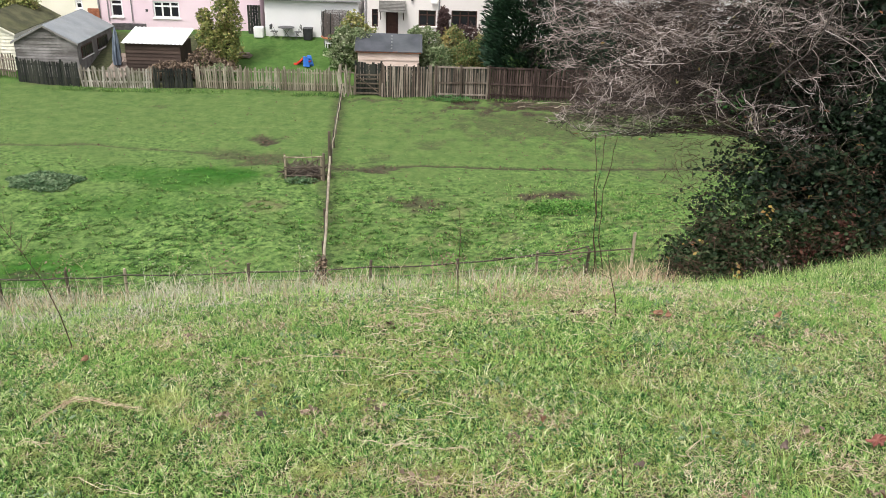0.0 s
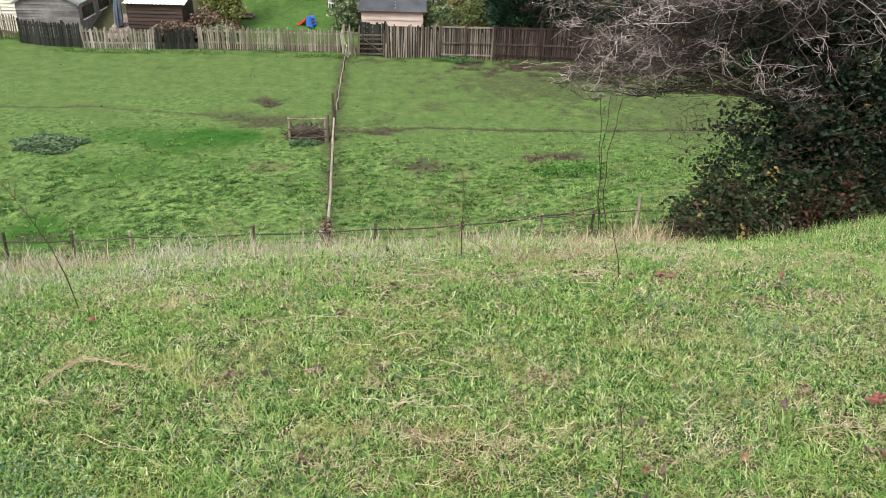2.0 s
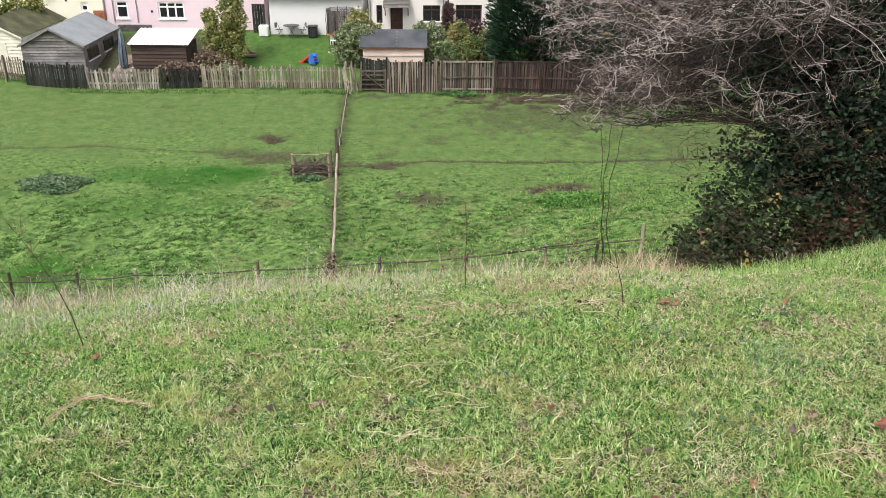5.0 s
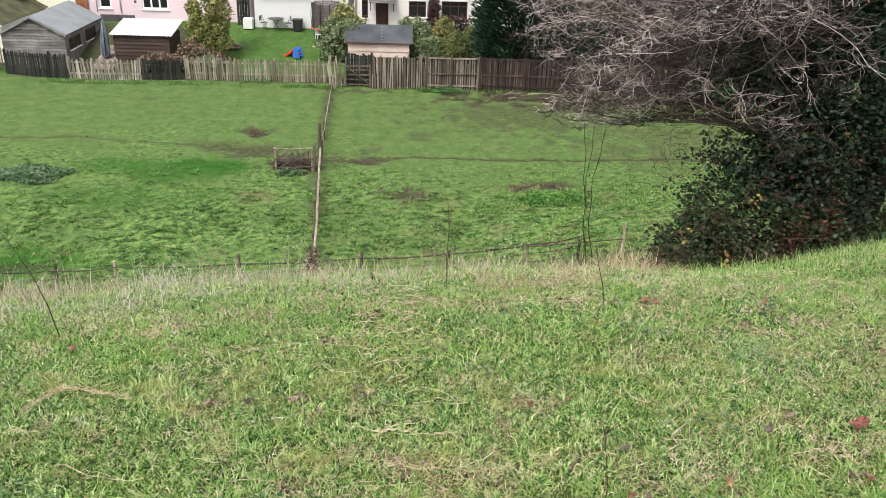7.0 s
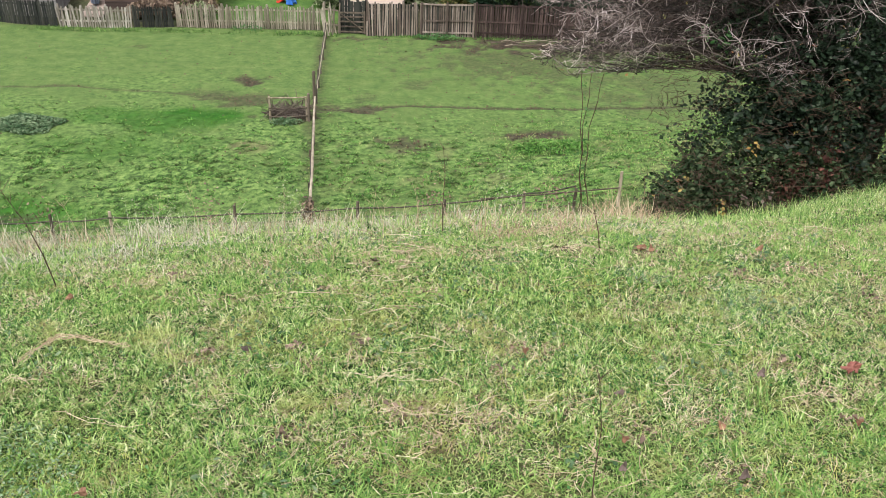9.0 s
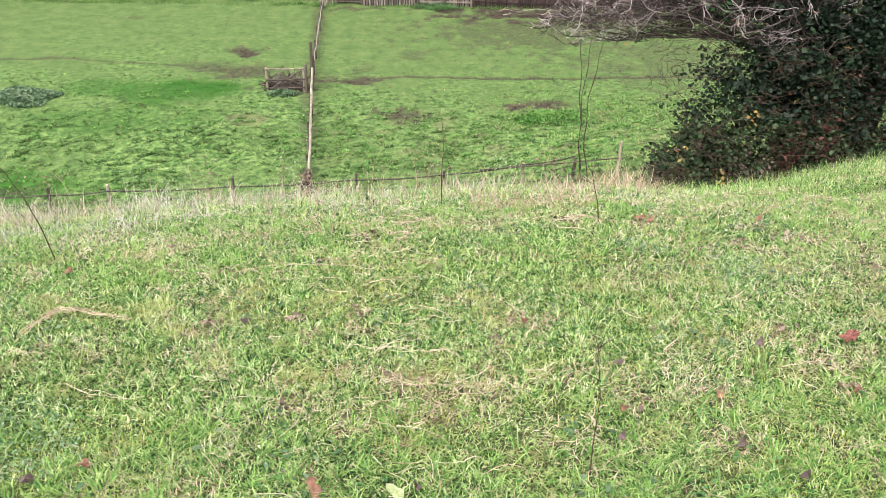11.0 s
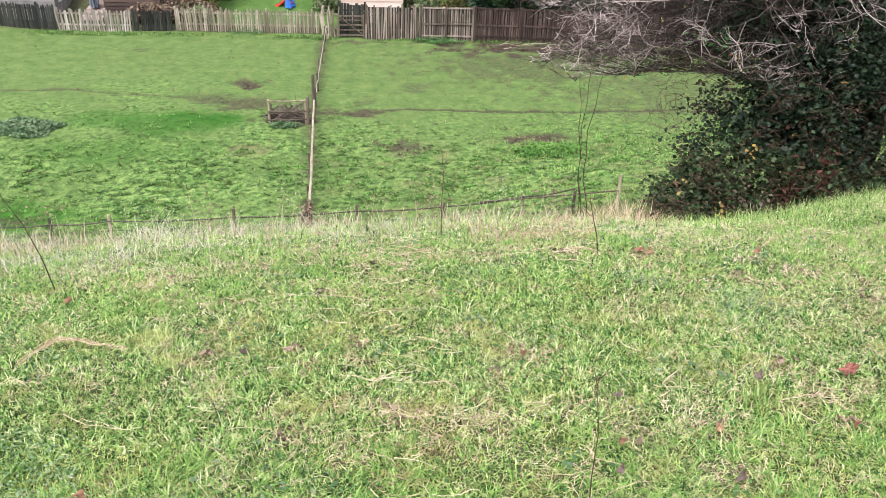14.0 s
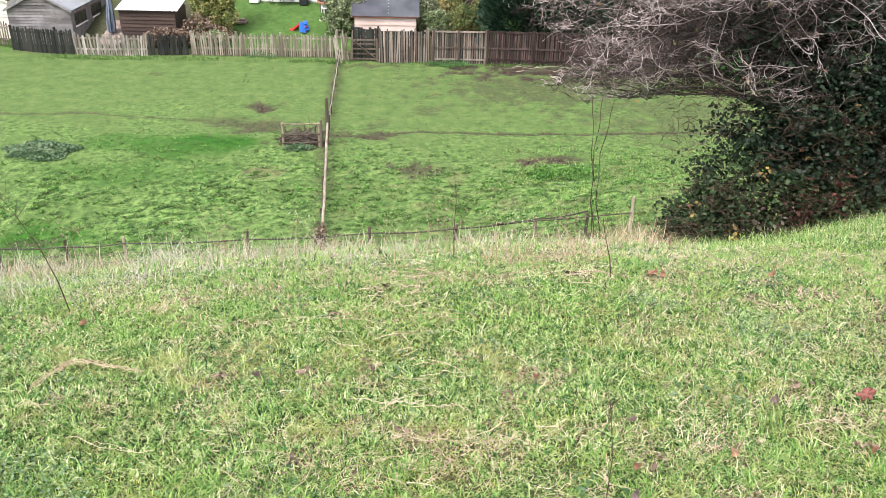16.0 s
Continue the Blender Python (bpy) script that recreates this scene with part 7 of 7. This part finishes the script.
    for i in range(3):
        part("stone", soften(MB().box(-0.16, 0.16, -0.12, 0.12, 0.142, 0.28), 0.04, "stone"), PAVING, st, m=pose(-0.35 + i * 0.34, 0.05 * (i % 2), 0, 0, 0, 20 * i))
    x, y = -10.15, 53.0
    gt = thing("side_gate", pose(x, y, gz(x, y), 0, 0, 0), "tall black boarded side gate", "gate")
    for i in range(5):
        part("board", soften(MB().box(-0.4 + i * 0.16, -0.25 + i * 0.16, -0.012, 0.012, 0.02, 1.75), 0.004, "board"), WOOD_DARK, gt)
    for zz in (0.4, 1.3):
        part("rail", MB().box(-0.4, 0.39, 0.014, 0.05, zz, zz + 0.1), WOOD_DARK, gt)
    x, y = -9.75, 52.2
    wb = thing("white_box", pose(x, y, gz(x, y), 0, 0, 0), "white appliance box beside the extension", "box")
    part("body", soften(MB().box(-0.28, 0.28, -0.25, 0.25, 0, 0.62), 0.015, "body"), WHITE_PAINT, wb)
    part("door", soften(MB().box(-0.26, 0.26, -0.275, -0.252, 0.03, 0.6), 0.008, "door"), WHITE_PAINT, wb)
    # shrubs
    shrub("tall_shrub", -10.95, 47.9, ((0.15, 0, 1.3, 0.85, 0.8, 1.3), (0.25, 0.1, 3.0, 0.75, 0.7, 1.5), (0.35, 0.2, 4.9, 0.6, 0.6, 1.5), (-0.75, -0.1, 1.5, 0.7, 0.6, 1.2), (-1.0, 0.2, 2.7, 0.45, 0.4, 0.6)), VARIEGATED,
          "tall yellow-green variegated evergreen shrub", 201, 0.15, 1500)
    shrub("low_shrub", -11.9, 47.0, ((0, 0, 0.7, 0.9, 0.6, 0.8), (1.0, 0.1, 0.4, 0.7, 0.5, 0.5)), DRY_BROWN, "brownish leafy shrub in front of the tall evergreen", 203, 0.13, 1700)
    shrub("shrub", -4.2, 48.2, ((0, 0, 0.8, 0.95, 0.8, 0.9), (0.0, 0.1, 1.6, 0.75, 0.7, 0.8), (0.75, 0.2, 1.5, 0.8, 0.7, 0.8)), GREYGREEN, "grey-green flowering shrub beside the peach shed", 205, 0.14, 2300)
    shrub("shrub", -3.9, 49.6, ((0.1, 0, 1.5, 0.7, 0.6, 1.2), (0.8, 0.2, 1.2, 0.7, 0.6, 0.8)), VARIEGATED, "yellowish shrub behind the grey-green one", 207, 0.14, 1800)
    shrub("shrub", 0.5, 50.6, ((0, 0, 0.7, 0.9, 0.7, 0.8), (-0.6, 0.3, 0.9, 0.6, 0.5, 0.6)), GREYGREEN, "grey-green shrub under the brown window", 209, 0.13, 2000)
    shrub("shrub", 1.3, 48.6, ((0, 0, 0.6, 0.9, 0.6, 0.7), (-0.8, 0.2, 0.5, 0.5, 0.5, 0.6)), GREYGREEN, "green leafy shrub beside the peach shed", 211, 0.12, 2000)
    shrub("shrub", 2.8, 48.6, ((0, 0, 0.8, 0.9, 0.6, 0.8), (0.8, 0, 1.0, 0.6, 0.5, 1.0)), GARDEN_MIX, "yellowing autumn shrub in the garden border", 213, 0.12, 2000)
    shrub("shrub", 2.1, 50.4, ((0, 0, 0.9, 0.7, 0.6, 0.8),), GARDEN_MIX, "orange-tinted autumn shrub in the border", 215, 0.12, 2000)
    shrub("shrub", 2.9, 51.2, ((0, 0, 0.8, 1.0, 0.5, 0.7),), PURPLE, "dark red low shrub under the window", 217, 0.12, 2200)
    shrub("columnar_shrub", 1.5, 51.4, ((0, 0, 1.0, 0.38, 0.35, 1.1), (0, 0, 1.9, 0.36, 0.33, 0.5)), PURPLE, "narrow dark red columnar shrub", 219, 0.1, 5000)
    shrub("shrub", -25.6, 51.3, ((0, 0, 1.2, 1.2, 0.8, 1.0), (-1.2, 0.2, 1.6, 0.9, 0.7, 1.0), (1.3, 0.3, 1.6, 0.9, 0.6, 0.8), (2.2, 0.8, 1.9, 0.6, 0.5, 0.5)), VARIEGATED,
          "yellowing bush behind the cream shed", 221, 0.15, 1800)
    shrub("low_shrub", -13.6, 46.2, ((0, 0, 0.7, 0.9, 0.4, 0.42), (0.9, 0.1, 0.55, 0.7, 0.4, 0.45), (-0.9, 0.1, 0.4, 0.5, 0.3, 0.4)), DRY_BROWN, "dry brown shrub before the dark hut", 223, 0.12, 1900)
    shrub("low_shrub", -10.9, 46.2, ((0, 0, 0.5, 0.8, 0.4, 0.5),), GREYGREEN, "green weeds behind the picket fence", 225, 0.12, 1600)


# ---------------------------------------------------------------- small things on the bank
def stalk(x, y, pts, r, mat, label, side=0.0, seed=1):
    z0 = gz(x, y)
    rng = np.random.default_rng(seed)
    ob = thing("dead_stalk", Matrix.Translation((x, y, z0)), label, "stalk", "dead stalks")
    mb = MB()
    mb.tube([(0, 0, -0.05)] + list(pts), [r] + [r * (1 - 0.75 * (i + 1) / len(pts)) for i in range(len(pts))], 5)
    part("stem", mb, mat, ob)
    if side:
        mb = MB()
        for k in range(int(side)):
            u = rng.uniform(0.35, 0.98) * (len(pts) - 1)
            i = min(int(u), len(pts) - 2)
            a = Vector(pts[i]).lerp(Vector(pts[i + 1]), u - i)
            d = Vector((rng.normal() * 0.7, rng.normal() * 0.7, 0.8)).normalized() * rng.uniform(0.05, 0.16)
            mb.tube([a, a + d], [r * 0.4, r * 0.2], 3)
        part("side_stem_tuft", mb, mat, ob, "", "stuff")
    return ob


def fallen_leaf(name, x, y, size, mat, label, rz, lobes=5):
    mb = MB()
    n = lobes * 4
    rng = np.random.default_rng(int(1000 * abs(x) + 77 * y))
    vs = [(0, 0, 0.004)]
    for i in range(n):
        a = i * 2 * math.pi / n
        r = size * (0.62 + 0.38 * (0.5 + 0.5 * math.cos(lobes * a))) * (1.15 if abs(math.cos(a)) > 0.7 else 0.85)
        vs.append((r * math.cos(a), r * math.sin(a) * 0.8, 0.012 * math.sin(2 * a) + 0.05 * r * r / size + rng.normal() * 0.11 * size))
    low = [(x_, y_, z_ - 0.003) for x_, y_, z_ in vs]
    fs = [(0, i + 1, (i + 1) % n + 1) for i in range(n)]
    k = len(vs)
    fs2 = [(k, k + (i + 1) % n + 1, k + i + 1) for i in range(n)] + [(i + 1, k + i + 1, k + (i + 1) % n + 1, (i + 1) % n + 1) for i in range(n)]
    mb.add(vs + low, fs + fs2)
    m = pose(x, y, gz(x, y) + 0.05, 0, 0, 0) @ pose(0, 0, 0, 24, 5, 0) @ pose(0, 0, 0, 0, 0, rz)
    return solid(name, mb, mat, label, "leaf", "fallen leaves", m=m)


def bank_things():
    stalk(-2.1, 4.5, [(-0.05, 0, 0.24), (-0.12, 0.02, 0.44), (-0.22, 0.03, 0.64), (-0.34, 0.04, 0.85)], 0.0045, DARK_STEM, "tall dark leaning dead dock stalk on the bank", 14, 1)
    stalk(0.32, 5.6, [(-0.01, 0, 0.25), (0.0, 0, 0.5), (-0.02, 0, 0.72)], 0.0045, DARK_STEM, "thin upright dark dead stalk", 8, 2)
    stalk(1.28, 4.64, [(-0.03, 0, 0.15), (-0.08, 0, 0.32), (-0.11, 0, 0.46)], 0.0045, DARK_STEM, "thin dark leaning dead stalk", 4, 3)
    stalk(0.61, 1.9, [(0, 0.03, 0.12), (0.01, 0.06, 0.28), (-0.01, 0.1, 0.46)], 0.003, DARK_STEM, "short dark dead stalk in the grass", 14, 4)
    stalk(-0.26, 3.5, [(-0.04, 0.02, 0.1), (-0.11, 0.04, 0.25)], 0.003, CLOVER, "thin green leaning stalk", 0, 5)
    for i, (x, y, dx, h) in enumerate(((-1.4, 5.68, -0.05, 0.25), (-0.13, 5.23, 0.02, 0.33), (0.5, 4.86, 0.01, 0.16), (-2.49, 5.94, -0.14, 0.42), (-3.13, 5.85, -0.24, 0.49), (-0.43, 4.56, 0.05, 0.26), (0.8, 5.29, 0.11, 0.24), (-0.97, 6.26, 0.01, 0.37), (0.15, 5.89, -0.04, 0.38), (-11.41, 21.73, -0.45, 1.65), (-1.97, 6.08, 0.05, 0.35), (-1.7, 6.41, -0.07, 0.45), (-0.64, 5.67, 0.04, 0.25), (0.61, 5.31, -0.02, 0.29), (1.05, 5.14, 0.07, 0.2), (-9.43, 21.52, -0.4, 1.4), (-0.24, 5.98, 0.04, 0.35), (1.37, 4.99, -0.08, 0.19), (0.04, 4.63, 0.04, 0.17), (-0.86, 5.12, -0.05, 0.2))):
        stalk(x, y, [(dx * 0.4, 0, h * 0.5), (dx, 0.03, h)], 0.0026, STRAW, "thin pale dead grass stalk", 5, 20 + i)
    # an arched wisp of long straw lying on the grass, and shorter ones
    for i, (way, n, r) in enumerate((([(-1.73, 3.22), (-1.73, 3.4), (-1.66, 3.53), (-1.55, 3.52), (-1.42, 3.45), (-1.27, 3.41)], 20, 0.0017),
                                     ([(-1.78, 3.07), (-1.68, 3.12), (-1.58, 3.08)], 5, 0.0018), ([(-0.85, 4.0), (-0.6, 4.03), (-0.3, 3.93), (-0.12, 3.9)], 3, 0.0016),
                                     ([(1.07, 2.72), (1.13, 2.86), (1.24, 3.05), (1.27, 3.16)], 2, 0.003), ([(1.5, 2.62), (1.62, 2.6), (1.72, 2.5)], 3, 0.002),
                                     ([(0.02, 2.3), (0.1, 2.4), (0.13, 2.52)], 4, 0.002), ([(0.95, 4.75), (1.15, 4.8), (1.35, 4.66)], 7, 0.0025), ([(-0.1, 2.7), (0.05, 2.62), (0.2, 2.6)], 2, 0.0018),
                                     ([(-0.28, 3.02), (-0.1, 2.95), (0.05, 3.0)], 4, 0.002), ([(0.62, 2.1), (0.68, 2.2), (0.7, 2.32)], 4, 0.002), ([(-1.4, 2.82), (-1.2, 2.7), (-1.0, 2.66)], 2, 0.0018))):
        x, y = way[0]
        mb, rng = MB(), np.random.default_rng(300 + i)
        for k in range(n):
            u0, u1 = sorted(rng.uniform(0, 1, 2)) if k else (0, 1)
            u1 = max(u1, u0 + 0.35)
            pts, ox, oy = [], rng.normal() * 0.012, rng.normal() * 0.012
            for u in np.linspace(u0, min(u1, 1), 9):
                q = u * (len(way) - 1)
                a = min(int(q), len(way) - 2)
                wx = way[a][0] + (way[a + 1][0] - way[a][0]) * (q - a) + ox + rng.normal() * 0.011
                wy = way[a][1] - 0.1 + (way[a + 1][1] - way[a][1]) * (q - a) + oy + rng.normal() * 0.011
                pts.append((wx - x, wy - y, gz(wx, wy) - gz(x, y) + 0.042 + 0.015 * math.sin(u * 3.1) + rng.normal() * 0.006))
            mb.tube(pts, r * rng.uniform(0.5, 0.9), 3)
        solid("straw_wisp", mb, THATCH if i else STRAW, "wisp of pale dead grass lying on the turf", "straw", "", "stuff", m=Matrix.Translation((x, y, gz(x, y))))
    fallen_leaf("fallen_leaf", 1.84, 2.69, 0.042, RED_LEAF, "bright red-brown fallen leaf on the grass", 20)
    fallen_leaf("fallen_leaf", 0.75, 2.07, 0.02, GREY_LEAF, "dark shrivelled fallen leaf on the grass", 60, 3)
    fallen_leaf("fallen_leaf", -0.26, 1.88, 0.034, DEAD_LEAF, "orange-brown fallen leaf on the grass", 115, 2)
    fallen_leaf("fallen_leaf", -0.01, 1.84, 0.032, PALE_LEAF, "pale green fallen leaf on the grass", 140, 2)
    fallen_leaf("fallen_leaf", 0.88, 2.63, 0.02, GREY_LEAF, "dark shrivelled fallen leaf on the grass", 10, 2)
    rng = np.random.default_rng(77)
    for i, (x, y) in enumerate(((-1.05, 2.14), (0.06, 1.9), (0.57, 3.15), (-1.22, 2.08), (1.18, 2.38), (1.13, 2.04), (1.66, 2.34), (-0.71, 3.25), (-1.9, 4.2), (1.49, 2.76), (0.8, 2.3), (1.25, 1.85))):
        fallen_leaf("fallen_leaf", x, y - 0.04, rng.uniform(0.014, 0.021) * (1 + 0.1 * y), (DEAD_LEAF, GREY_LEAF)[i % 2], ("small brown fallen leaf on the grass", "dark shrivelled fallen leaf on the grass")[i % 2],
                    rng.uniform(0, 360), 3)
    fallen_leaf("fallen_leaf", 1.53, 4.63, 0.034, DEAD_LEAF, "russet dead dock leaf on the bank", 10, 3)
    fallen_leaf("fallen_leaf", 1.59, 4.6, 0.03, DEAD_LEAF, "russet dead dock leaf on the bank", 80, 3)
    fallen_leaf("fallen_leaf", 2.24, 4.5, 0.03, DEAD_LEAF, "russet dead dock leaf on the bank", 40, 3)


def back_hedge():
    shrub("hedge", 9.6, 47.2, ((0, 0, 1.3, 1.6, 0.8, 1.5), (1.6, 0.2, 1.6, 1.5, 0.8, 1.7), (-1.0, 0.4, 2.4, 1.2, 0.7, 1.3)), CONIFER, "dark evergreen hedge behind the fence", 231, 0.15, 2600)
    shrub("hedge", 13.2, 47.0, ((0, 0, 1.4, 1.7, 0.8, 1.6), (1.8, 0.2, 1.9, 1.6, 0.8, 1.9), (-1.2, 0.4, 2.6, 1.2, 0.7, 1.3)), DRY_DARK, "dark brown half-bare hedge behind the fence", 233, 0.15, 2400)
    shrub("hedge", 17.0, 47.0, ((0, 0, 1.5, 1.8, 0.8, 1.7), (1.8, 0.2, 2.0, 1.6, 0.8, 2.0)), CONIFER, "dark evergreen hedge behind the fence", 235, 0.15, 2400)
    shrub("hedge", 10.2, 49.2, ((0, 0, 2.2, 1.8, 0.8, 2.2), (2.6, 0, 2.0, 1.8, 0.8, 2.1), (5.2, 0.2, 2.3, 1.9, 0.8, 2.3)), DRY_DARK, "dark brown half-bare shrubs before the white house", 237, 0.16, 1700)


houses()
sheds()
far_fences()
field_gate()
paddock_fences()
conifer()
back_hedge()
bare_tree()
thicket()
gardens()
bank_things()
weeds()
paddock_grass()
long_dead_grass()
turf_litter()
bank_grass()
